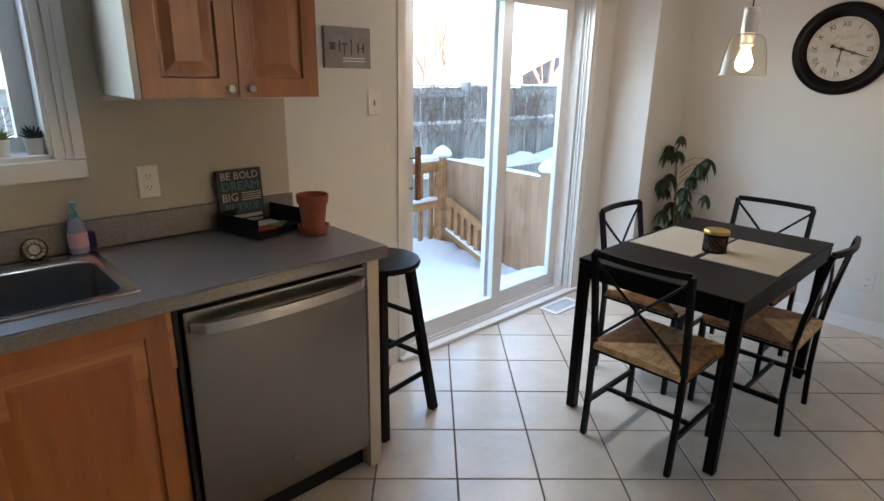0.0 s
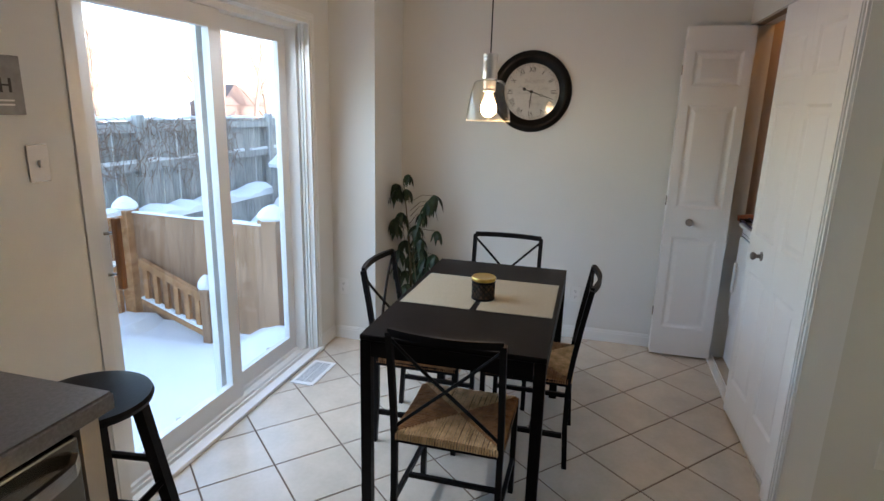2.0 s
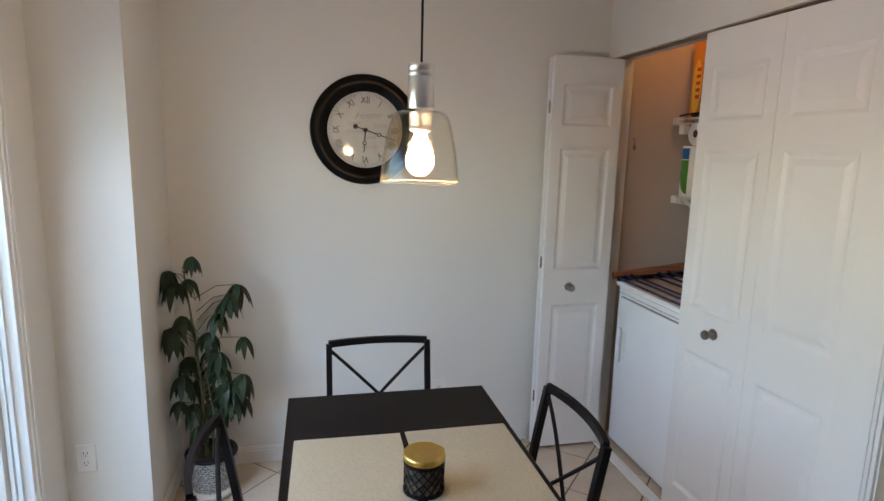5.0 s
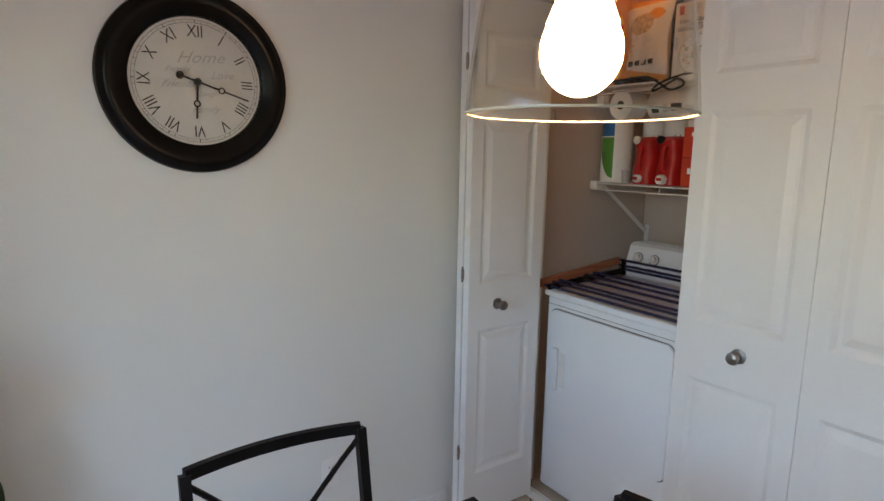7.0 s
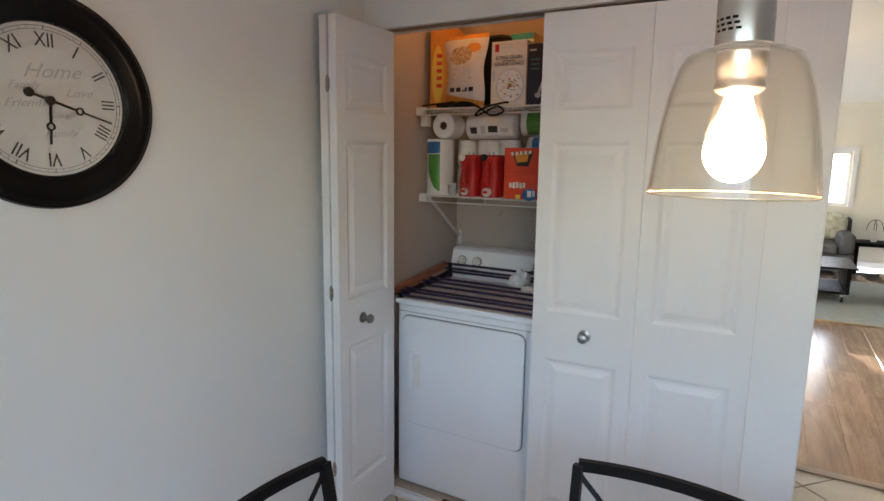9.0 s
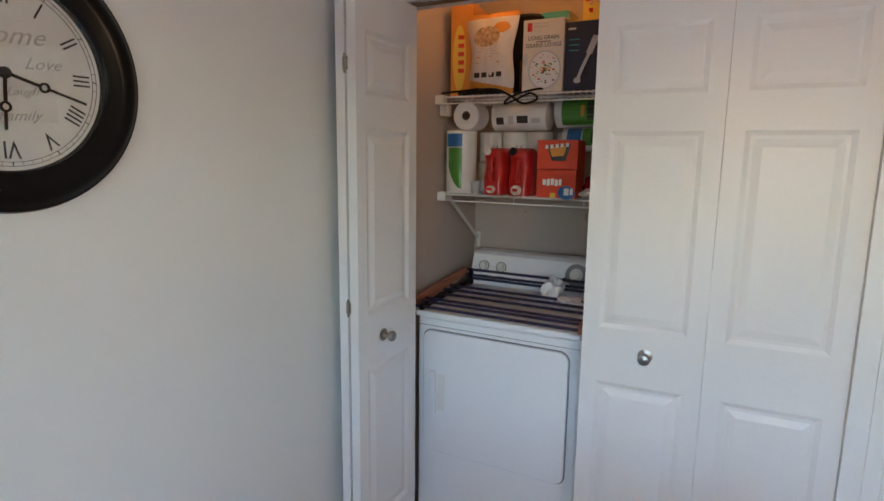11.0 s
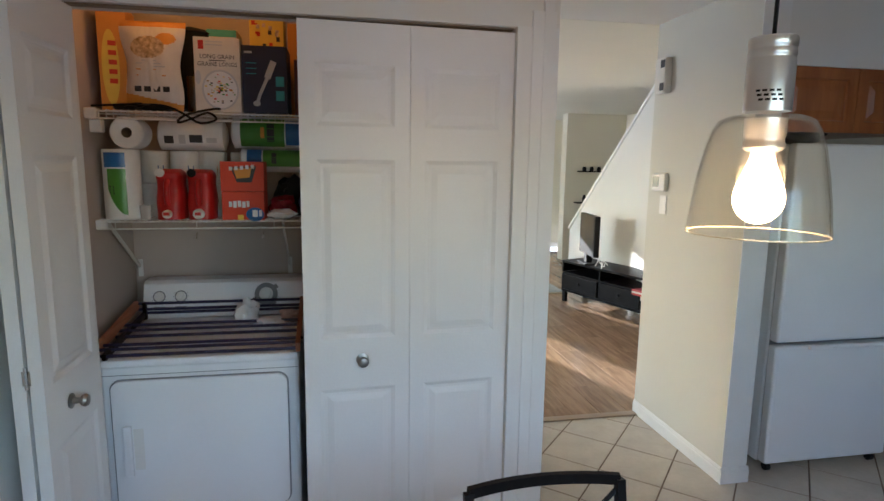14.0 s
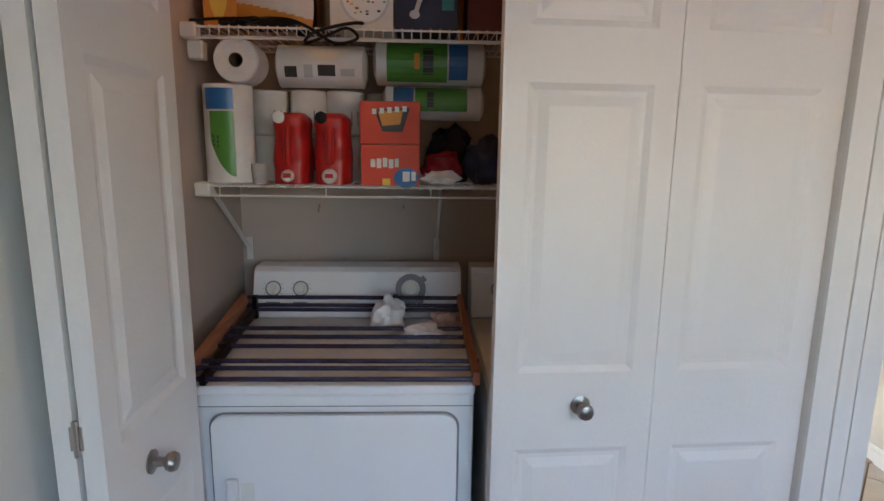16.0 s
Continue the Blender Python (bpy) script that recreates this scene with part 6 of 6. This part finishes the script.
# drying rack lying on the dryer
rack = thing("drying_rack", "folded wooden drying rack with navy rods on the dryer", "drying rack", (0, 0, 0.934))
for x in (5.232, 5.915):
    for dz in (0.0,):
        bm = bmesh.new()
        bar(bm, [(x, 1.40, 0.075), (x - 0.004 * (1 if x > 5.5 else 2), 1.905, 0.020)], 0.016, 0.034)
        part("side_rail", bm, REDWOOD, rack)
bm = bmesh.new()
bar(bm, [(5.89, 1.40, 0.030), (5.87, 1.90, 0.012)], 0.014, 0.022)
part("side_rail", bm, BLACKW, rack)
for y, z_, xa, xb in ((1.893, 0.014, 5.215, 5.935), (1.845, 0.022, 5.212, 5.932), (1.808, 0.026, 5.21, 5.928), (1.685, 0.020, 5.225, 5.905), (1.637, 0.030, 5.22, 5.92), (1.575, 0.034, 5.222, 5.915), (1.400, 0.038, 5.235, 5.895), (1.402, 0.054, 5.225, 5.91), (1.404, 0.080, 5.22, 5.93)):
    bm = bmesh.new()
    tube(bm, [(xa, y, z_), (xb, y - 0.004, z_)], 0.0064, 8)
    part("rod", bm, NAVY, rack)
bm = bmesh.new()
bar(bm, [(5.885, 1.40, 0.085), (5.885, 1.395, 0.010)], 0.014, 0.018, (0, 1, 0))
part("end_stay", bm, BLACKW, rack)
lump("used_tissue", "crumpled white tissue on the dryer", "tissue", (5.455, 1.485, 0.934), (0.045, 0.035, 0.052), PAPER, 1.0, 0.6)
lump("used_tissue", "flattened white tissue on the dryer", "tissue", (5.345, 1.60, 0.934), (0.060, 0.035, 0.026), PAPER, 3.0, 0.6)
lump("used_tissue", "small pinkish tissue by the rack", "tissue", (5.285, 1.47, 0.934), (0.042, 0.028, 0.026), paint("tissue_pink", (0.6, 0.42, 0.36), 0.9), 6.0, 0.5)

# ---- table top things ----
for x0, y0, x1, y1, r in ((4.300, 3.246, 4.765, 3.558, -1.0), (4.303, 2.905, 4.768, 3.222, 0.5)):
    m = thing("placemat", "rectangular woven beige placemat on the table", "placemat", ((x0 + x1) / 2, (y0 + y1) / 2, TZ + 0.0005), rz=r, group="placemats")
    w, d = (x1 - x0) / 2, (y1 - y0) / 2
    bm = bmesh.new()
    box(bm, -w, -d, 0, w, d, 0.0018)
    n = 64
    for k in range(n):
        x = -w + 2 * w * (k + 0.5) / n
        box(bm, x - 0.0026, -d + 0.001, 0.0018, x + 0.0026, d - 0.001, 0.0028)
    for k in range(44):
        y = -d + 2 * d * (k + 0.5) / 44
        box(bm, -w + 0.001, y - 0.0022, 0.0018, w - 0.001, y + 0.0022, 0.0024)
    part("weave", bm, MATW, m)
    part("hem", B(-w - 0.0005, -d - 0.002, 0.0, w + 0.0005, -d - 0.0001, 0.0028), MATW, m)
jar = thing("candle_jar", "round candle jar in a black lattice with a brass lid", "candle jar", (4.462, 3.222, TZ + 0.0035))
bm = bmesh.new()
lathe(bm, [(0, 0), (0.048, 0), (0.048, 0.082), (0, 0.082)], seg=36)
part("glass", bm, mat("jar_glass_dark", (0.05, 0.09, 0.085), 0.12, var=0.5, scale=28, tint=(0.20, 0.11, 0.07)), jar, "dark teal and amber glass", smooth=True)
bm = bmesh.new()
R = 0.0505
for k in range(14):
    for s in (-1, 1):
        pts = [(R * math.cos(2 * math.pi * k / 14 + s * q), R * math.sin(2 * math.pi * k / 14 + s * q), 0.004 + 0.074 * q / 1.35) for q in np.linspace(0, 1.35, 9)]
        tube(bm, pts, 0.0019, 4, False)
for z_ in (0.003, 0.08):
    lathe(bm, [(R - 0.001, z_ - 0.004), (R + 0.0025, z_ - 0.004), (R + 0.0025, z_ + 0.004), (R - 0.001, z_ + 0.004)], seg=36, closed=True)
part("lattice", bm, BLACKM, jar, "black metal lattice")
bm = bmesh.new()
lathe(bm, [(0, 0.086), (0.053, 0.086), (0.055, 0.089), (0.055, 0.098), (0.052, 0.102), (0.045, 0.101), (0, 0.1015)], seg=40)
part("lid", bm, BRASS, jar, "polished brass lid", smooth=True)

# ---- house plant ----
plant = thing("umbrella_plant", "tall potted umbrella plant with drooping dark green leaves", "potted plant", (5.76, 3.965, 0.0))
bm = bmesh.new()
lathe(bm, [(0, 0.012), (0.10, 0.012), (0.112, 0.03), (0.112, 0.035), (0.09, 0.036), (0, 0.036)], seg=36)
part("saucer", bm, IVORY, plant)
bm = bmesh.new()
for k in range(13):
    h0 = 0.037 + 0.0125 * k
    r = 0.082 + 0.0022 * k
    for i in range(30):
        a = 2 * math.pi * (i + 0.5 * (k % 2)) / 30
        p = [(r * math.cos(a + q), r * math.sin(a + q), h0 + 0.006) for q in (-0.085, 0.0, 0.085)]
        p[1] = ((r + 0.004) * math.cos(a), (r + 0.004) * math.sin(a), h0 + 0.006)
        tube(bm, p, 0.0045, 5, False)
me_white = part("basket_weave", bm, mat("basket_weave", (0.30, 0.29, 0.27), 0.85, var=0.6, scale=90, tint=(0.62, 0.6, 0.56)), plant, "black and white woven basket", kind="stuff")
bm = bmesh.new()
lathe(bm, [(0, 0.036), (0.079, 0.036), (0.107, 0.20), (0.104, 0.20), (0.10, 0.175), (0, 0.175)], seg=36)
part("pot", bm, BLACKP, plant)
bm = bmesh.new()
lathe(bm, [(0.100, 0.198), (0.114, 0.198), (0.116, 0.206), (0.112, 0.214), (0.100, 0.214)], seg=36, closed=True)
part("pot_rim", bm, BLACKP, plant)
bm = bmesh.new()
lathe(bm, [(0, 0.186), (0.099, 0.184)], seg=24)
part("soil", bm, SOIL, plant)
rnd = random.Random(21)
tips = [(4.0, 1.13), (4.12, 1.05), (4.08, 1.02), (3.83, 0.99), (4.06, 0.86), (4.13, 0.79), (3.91, 0.86), (3.96, 0.77), (3.81, 0.74), (3.91, 0.7), (4.05, 0.65), (3.81, 0.59), (3.99, 0.57), (3.88, 0.57), (3.94, 0.62), (3.83, 0.43), (3.98, 0.41), (4.08, 0.48), (3.9, 0.52), (4.02, 0.53), (3.86, 0.49), (3.94, 0.46), (4.03, 1.02), (3.85, 0.96), (3.87, 0.93), (4.09, 0.82), (4.1, 0.75), (3.96, 0.68), (3.9, 0.62), (4.06, 0.6), (3.83, 0.52), (3.97, 0.5), (4.03, 0.44), (3.91, 0.4), (4.0, 0.36), (3.88, 0.55)]
stems = [[(0.0, 0.02, 0.18), (0.01, 0.03, 0.5), (-0.01, 0.05, 0.8), (0.0, 0.08, 1.06)], [(0.03, -0.03, 0.18), (0.05, -0.02, 0.45), (0.04, 0.0, 0.72)], [(-0.03, -0.01, 0.18), (-0.02, -0.02, 0.4), (0.0, 0.01, 0.6)]]
for k, pts in enumerate(stems):
    bm = bmesh.new()
    tube(bm, pts, 0.009 - 0.002 * k, 7, True, 0.003)
    part("stem", bm, STEM, plant, smooth=True)


def leaflet(bm, base, d, droop, length, width):
    """A folded, drooping leaf blade from base along d."""
    d = Vector(d).normalized()
    side = d.cross(Vector((0, 0, 1))).normalized()
    n = 6
    prev = None
    p = Vector(base)
    for i in range(n + 1):
        t = i / n
        w = width * math.sin(math.pi * min(1, 0.08 + 0.92 * t) ** 0.8) * (1 if t < 0.98 else 0.1)
        row = [bm.verts.new(p + side * w * s + Vector((0, 0, 0.25 * w * abs(s)))) for s in (-1, 0, 1)]
        if prev:
            for a in range(2):
                bm.faces.new((prev[a], prev[a + 1], row[a + 1], row[a]))
        prev = row
        d = (d + Vector((0, 0, -droop / n))).normalized()
        p = p + d * length / n


for k, (ty, tz) in enumerate(tips):
    c = Vector((rnd.uniform(-0.07, 0.07), ty - 3.965, tz))
    sz = min(1.06, tz - rnd.uniform(0.02, 0.10))
    st = Vector((0.0, 0.04 * sz, sz))
    mid = (st + c) / 2 + Vector((0, 0, 0.025))
    bm = bmesh.new()
    tube(bm, [st, mid, c], 0.0022, 5, False, 0.0015)
    wh = part("petiole", bm, STEM, plant)
    n = rnd.randrange(8, 11)
    size = rnd.uniform(0.095, 0.13) if k != 0 else 0.095
    for i in range(n):
        a = 2 * math.pi * (i + rnd.uniform(-0.2, 0.2)) / n
        bm = bmesh.new()
        leaflet(bm, c, (math.cos(a), math.sin(a), rnd.uniform(-0.45, -0.05)), rnd.uniform(2.0, 3.2), size * rnd.uniform(0.8, 1.15), size * 0.135)
        part("leaf", bm, LEAF, wh, smooth=True)

# ---- electrical plates, vent ----
def outlet(at, rz, material, label):
    o = thing("wall_outlet", label, "outlet", at, rz)
    part("plate", B(-0.036, -0.006, -0.058, 0.036, -0.0005, 0.058, 0.003), material, o)
    for z_ in (-0.020, 0.020):
        f = part("socket", B(-0.016, -0.0085, z_ - 0.014, 0.016, -0.0065, z_ + 0.014, 0.002), material, o)
        for x in (-0.0065, 0.0065):
            part("slot", B(x - 0.0012, -0.0092, z_ - 0.002, x + 0.0012, -0.0086, z_ + 0.008), DARKP, f)
        part("slot", B(-0.002, -0.0092, z_ - 0.010, 0.002, -0.0086, z_ - 0.006), DARKP, f)
    return o


outlet((6.0, 2.845, 0.325), -90, WHITEP, "white double wall outlet on the cream wall")
outlet((5.475, 4.375, 0.375), -90, WHITEP, "white double wall outlet on the column")
outlet((2.433, NY - 0.003, 1.124), 0, IVORY, "ivory double wall outlet on the backsplash")
outlet((4.30, 1.64, 0.36), -90, IVORY, "ivory double wall outlet on the hall wall")
sw = thing("light_switch", "single white light switch beside the patio door", "light switch", (3.44, NY, 1.378))
part("plate", B(-0.036, -0.006, -0.058, 0.036, -0.0005, 0.058, 0.003), WHITEP, sw)
part("toggle", B(-0.005, -0.016, -0.012, 0.005, -0.0065, 0.010, 0.002), WHITEP, sw)
sw = thing("light_switch", "double ivory rocker switch on the hall wall", "light switch", (4.30, 1.70, 1.40), -90)
part("plate", B(-0.06, -0.006, -0.058, 0.06, -0.0005, 0.058, 0.003), IVORY, sw)
for x in (-0.024, 0.024):
    part("rocker", B(x - 0.016, -0.010, -0.033, x + 0.016, -0.0065, 0.033, 0.003), IVORY, sw)
ch = thing("door_chime", "white door chime box with two slotted vents", "door chime", (3.14, 0.775, 2.145), 90)
part("box", B(-0.055, -0.045, -0.10, 0.055, -0.0005, 0.10, 0.006), IVORY, ch)
for z_ in (-0.065, 0.065):
    part("vent", B(0.005, -0.047, z_ - 0.022, 0.048, -0.0455, z_ + 0.022), DARKP, ch)
th = thing("thermostat", "white wall thermostat with a grey screen", "thermostat", (3.14, 0.80, 1.525), 90)
part("case", B(-0.07, -0.026, -0.055, 0.07, -0.0005, 0.055, 0.008, 2), WHITEP, th)
part("screen", B(-0.055, -0.028, -0.03, 0.010, -0.0265, 0.035), mat("lcd_grey", (0.16, 0.22, 0.22), 0.25), th)
pl = thing("blank_plate", "small blank white plate below the thermostat", "wall plate", (3.14, 0.835, 1.39), 90)
part("plate", B(-0.035, -0.006, -0.055, 0.035, -0.0005, 0.055, 0.003), WHITEP, pl)
vent = thing("floor_vent", "white slotted floor vent by the patio door", "floor vent", (4.91, 4.318, 0.0))
bm = bmesh.new()
for a in ((-0.155, -0.072, 0.155, -0.052), (-0.155, 0.052, 0.155, 0.072), (-0.155, -0.0519, -0.13, 0.0519), (0.13, -0.0519, 0.155, 0.0519)):
    box(bm, a[0], a[1], 0.0005, a[2], a[3], 0.006)
part("frame", bm, WHITEP, vent)
part("duct", B(-0.13, -0.052, -0.0015, 0.13, 0.052, 0.0012), mat("duct_grey", (0.05, 0.05, 0.055), 0.7), vent)
me = mesh_of("slat", B(-0.0018, -0.0515, 0.0015, 0.0024, 0.0515, 0.0050), WHITEP)
for k in range(24):
    o = new("slat", me)
    o.parent, o.location = vent, (-0.124 + 0.0108 * k, 0, 0)
part("bar", B(-0.13, -0.003, 0.0056, 0.13, 0.003, 0.0068), WHITEP, vent)

# ---- kitchen counter things and wall art ----
art = thing("wall_art", "grey wooden sign with dark coffee words between cutlery", "wall art", (3.294, NY - 0.001, 1.608))
part("board", B(-0.118, -0.02, -0.083, 0.118, 0, 0.083, 0.002), mat("sign_grey_wood", (0.27, 0.265, 0.255), 0.8, var=0.2, scale=20), art)
for k, (x, w, z0_, z1_) in enumerate(((-0.08, 0.014, -0.01, 0.02), (-0.045, 0.003, -0.02, 0.03), (-0.02, 0.018, 0.012, 0.018), (-0.02, 0.003, -0.03, 0.012), (0.015, 0.003, -0.03, 0.035), (0.05, 0.004, -0.02, 0.02), (0.078, 0.004, -0.02, 0.02), (0.064, 0.012, -0.002, 0.003))):
    part("letter", B(x - w, -0.0212, z0_, x + w, -0.0203, z1_), DARKP, art)
for k in range(2):
    part("printed_line", B(-0.03, -0.0212, -0.045 - 0.012 * k, 0.085, -0.0203, -0.040 - 0.012 * k), WHITEC, art)

blk = thing("slogan_block", "dark wooden block sign with white and teal slogan", "sign", (2.728, 4.398, 0.917))
blk.matrix_basis = pose(2.755, 4.395, 0.9165, -5, 0, 3)
part("board", B(-0.092, 0, 0, 0.092, 0.022, 0.225, 0.002), mat("sign_charcoal", (0.045, 0.045, 0.048), 0.7, var=0.3, scale=30), blk)
TEALW, GREYW = paint("paint_teal", (0.03, 0.22, 0.24), 0.6), paint("paint_pale", (0.42, 0.41, 0.38), 0.6)
face = lambda x, z_: pose(x, -0.0008, z_, 90, 0, 0)
words("words", "BE BOLD", 0.041, GREYW, blk, face(0, 0.200), sx=0.98)
words("words", "DREAM", 0.048, TEALW, blk, face(0, 0.160), sx=1.0)
words("words", "BIG", 0.044, GREYW, blk, face(-0.048, 0.118))
for k in range(4):
    part("printed_line", B(0.0, -0.0012, 0.103 + 0.009 * k, 0.082, -0.0003, 0.107 + 0.009 * k), GREYW, blk)
words("words", "BE TRUE", 0.040, TEALW, blk, face(0, 0.077), sx=0.95)
for k in range(2):
    part("printed_line", B(-0.08, -0.0012, 0.015 + 0.02 * k, 0.08, -0.0003, 0.028 + 0.02 * k), GREYW, blk)

tray = thing("paper_tray", "black plastic letter tray with papers and cards", "tray", (2.825, 4.255, 0.9165))
tray.matrix_basis = pose(2.79, 4.285, 0.9165, 0, 0, 14)
part("base", B(-0.125, -0.10, 0.006, 0.125, 0.13, 0.011), BLACKP, tray)
for a in ((-0.125, -0.10, -0.121, 0.13, 0.075), (0.121, -0.10, 0.125, 0.13, 0.075), (-0.1209, 0.126, 0.1209, 0.13, 0.075), (-0.1209, -0.10, 0.1209, -0.096, 0.03)):
    part("side", B(a[0], a[1], 0.0112, a[2], a[3], a[4]), BLACKP, tray)
for x in (-0.11, 0.10):
    for y in (-0.085, 0.11):
        part("foot", B(x, y, 0, x + 0.01, y + 0.01, 0.0058), BLACKP, tray)
for k, (x, y, r, m) in enumerate(((0.0, 0.0, 10, CREAMP), (-0.03, -0.02, -18, ORRED), (0.04, -0.01, 30, GREENP), (0.02, 0.03, -8, WHITEC))):
    q = thing("card", "small printed card lying in the tray", "card", (0, 0, 0), group="cards in the tray")
    q.matrix_basis = tray.matrix_basis @ pose(x, y, 0.0118 + 0.0035 * k, 0, 0, r)
    part("card", B(-0.045, -0.03, 0, 0.045, 0.03, 0.0028), m, q)

tp = thing("terracotta_pot", "terracotta flower pot standing in its saucer", "flower pot", (2.908, 4.135, 0.9165))
tp.scale = (1.08, 1.08, 1.0)
bm = bmesh.new()
lathe(bm, [(0, 0), (0.047, 0), (0.050, 0.020), (0.055, 0.022), (0.056, 0.034), (0.0525, 0.034), (0.046, 0.006), (0, 0.006)], seg=40)
part("saucer", bm, TERRA, tp, smooth=True)
bm = bmesh.new()
lathe(bm, [(0, 0.0065), (0.036, 0.0065), (0.049, 0.118), (0.054, 0.120), (0.056, 0.150), (0.0535, 0.153), (0.050, 0.150), (0.046, 0.118), (0.034, 0.02), (0, 0.02)], seg=40)
part("pot", bm, TERRA, tp, smooth=True)

soap = thing("soap_bottle", "clear soap bottle with a teal spray head", "soap bottle", (2.182, 4.402, 0.9225))
bm = bmesh.new()
lathe(bm, [(0, 0), (0.028, 0), (0.030, 0.008), (0.028, 0.075), (0.020, 0.108), (0.011, 0.118), (0, 0.118)], seg=24)
part("bottle", bm, paint("bottle_lilac", (0.24, 0.25, 0.38), 0.12), soap, smooth=True)
bm = bmesh.new()
lathe(bm, [(0.0285, 0.02), (0.0298, 0.02), (0.0288, 0.07), (0.0275, 0.07)], seg=24, closed=True)
part("label", bm, paint("label_pink", (0.5, 0.28, 0.36), 0.4), soap)
bm = bmesh.new()
lathe(bm, [(0, 0.119), (0.012, 0.119), (0.012, 0.135), (0.006, 0.140), (0.005, 0.160), (0, 0.160)], seg=18)
box(bm, -0.008, -0.028, 0.158, 0.008, 0.010, 0.172, 0.002)
part("spray_head", bm, paint("teal_plastic", (0.10, 0.30, 0.34), 0.35), soap)
pk = thing("blue_sponge", "small dark blue sponge behind the soap", "sponge", (2.205, 4.415, 0.9225))
part("sponge", B(-0.02, -0.010, 0, 0.03, 0.012, 0.06, 0.004), paint("sponge_navy", (0.01, 0.012, 0.08), 0.9), pk)
stp = thing("sink_strainer", "round steel sink strainer leaning behind the sink", "sink strainer", (2.06, 4.418, 0.9225))
stp.matrix_basis = pose(2.06, 4.412, 0.953, 78, 0, 0)
bm = bmesh.new()
lathe(bm, [(0.0, 0.004), (0.016, 0.004), (0.020, 0.010), (0.030, 0.010), (0.036, 0.004), (0.038, 0.0), (0.034, -0.002), (0, -0.002)], seg=32)
part("rim", bm, STEEL, stp, smooth=True)
me = mesh_of("hole", B(0.019, -0.0012, 0.0105, 0.029, 0.0012, 0.0112), DARKP)
for k in range(14):
    o = new("hole", me)
    o.parent, o.matrix_basis = stp, pose(0, 0, 0, 0, 0, 360 / 14 * k)


def succulent(x, seed, material, label):
    t = thing("succulent", label, "succulent", (x, 4.498, WZ0 + 0.0155), group="succulents on the sill")
    bm = bmesh.new()
    lathe(bm, [(0, 0), (0.024, 0), (0.031, 0.052), (0.028, 0.052), (0.026, 0.046), (0, 0.046)], seg=28)
    part("pot", bm, WHITEP, t, smooth=True)
    rn = random.Random(seed)
    for k in range(26):
        a, el = k * 2.4, 0.15 + 1.15 * k / 26
        bm = bmesh.new()
        d = Vector((math.cos(a) * math.cos(el), math.sin(a) * math.cos(el), math.sin(el)))
        tube(bm, [Vector((0, 0, 0.048)), Vector((0, 0, 0.048)) + d * 0.022, Vector((0, 0, 0.050)) + d * rn.uniform(0.038, 0.048)], 0.0055, 5, True, 0.0012)
        part("leaf", bm, material, t, smooth=True)


succulent(2.128, 3, LEAF, "dark green succulent in a white pot")
succulent(2.035, 5, paint("leaf_yellow_green", (0.16, 0.22, 0.04), 0.5), "yellow-green succulent in a white pot")

# ---- thing on the refrigerator ----
lump("dark_hat", "dark crumpled bag on top of the refrigerator", "bag", (2.72, 1.38, 1.741), (0.10, 0.06, 0.055), BLACKP, 7.0)


# ---- floor tiles and planks, last ----
def pieces(name, w, d, th, material, bev):
    bm = B(-w / 2, -d / 2, -th, w / 2, d / 2, 0)
    top_edges = [e for e in bm.edges if all(abs(v.co.z) < 1e-6 for v in e.verts)]
    bmesh.ops.bevel(bm, geom=top_edges, offset=bev, segments=1, affect="EDGES")
    return mesh_of(name, bm, material)


PITCH = 0.322
tile_me = pieces("tile", PITCH - 0.007, PITCH - 0.007, 0.012, TILE, 0.0015)
root = bpy.data.objects["floor"]
rnd = random.Random(11)
ta = radians(47.6)
tc, ts = math.cos(ta) * PITCH, math.sin(ta) * PITCH
for i in range(-6, 28):
    for j in range(-20, 14):
        x, y = -0.110 + tc * (i + 0.5) - ts * (j + 0.5), -0.006 + ts * (i + 0.5) + tc * (j + 0.5)
        if -1.1 < x < 6.24 and 0.45 < y < (4.62 if 3.3 < x < 5.5 else 4.70):
            o = new("tile", tile_me)
            o.parent = root
            o.matrix_basis = pose(x, y, rnd.uniform(-0.0006, 0.0), rnd.uniform(-0.08, 0.08), rnd.uniform(-0.08, 0.08), 47.6 + 90 * rnd.randrange(4))
plank_me = pieces("plank", 0.190, 1.21, 0.012, PLANKF, 0.001)
for i in range(0, 36):
    off = (i * 0.437) % 1.212
    for j in range(-1, 6):
        x, y = 0.40 + 0.192 * i, 0.70 - 0.605 - off - 1.212 * (j - 1)
        if y + 0.605 > 0.70 or y < -6.2:
            continue
        o = new("plank", plank_me)
        o.parent = living_floor
        o.location = (x, y, 0.004)
short_me = pieces("plank", 0.190, 0.40, 0.012, PLANKF, 0.001)
for i in range(0, 36):
    off = (i * 0.437) % 1.212
    tops = [0.70 - off - 1.212 * (j - 1) for j in range(-1, 6) if 0.70 - off - 1.212 * (j - 1) <= 0.70]
    gap = 0.70 - max(tops)
    if gap > 0.02:
        o = new("plank", short_me)
        o.parent = living_floor
        o.location, o.scale = (0.40 + 0.192 * i, 0.70 - gap / 2, 0.004), (1, (gap - 0.002) / 0.40, 1)
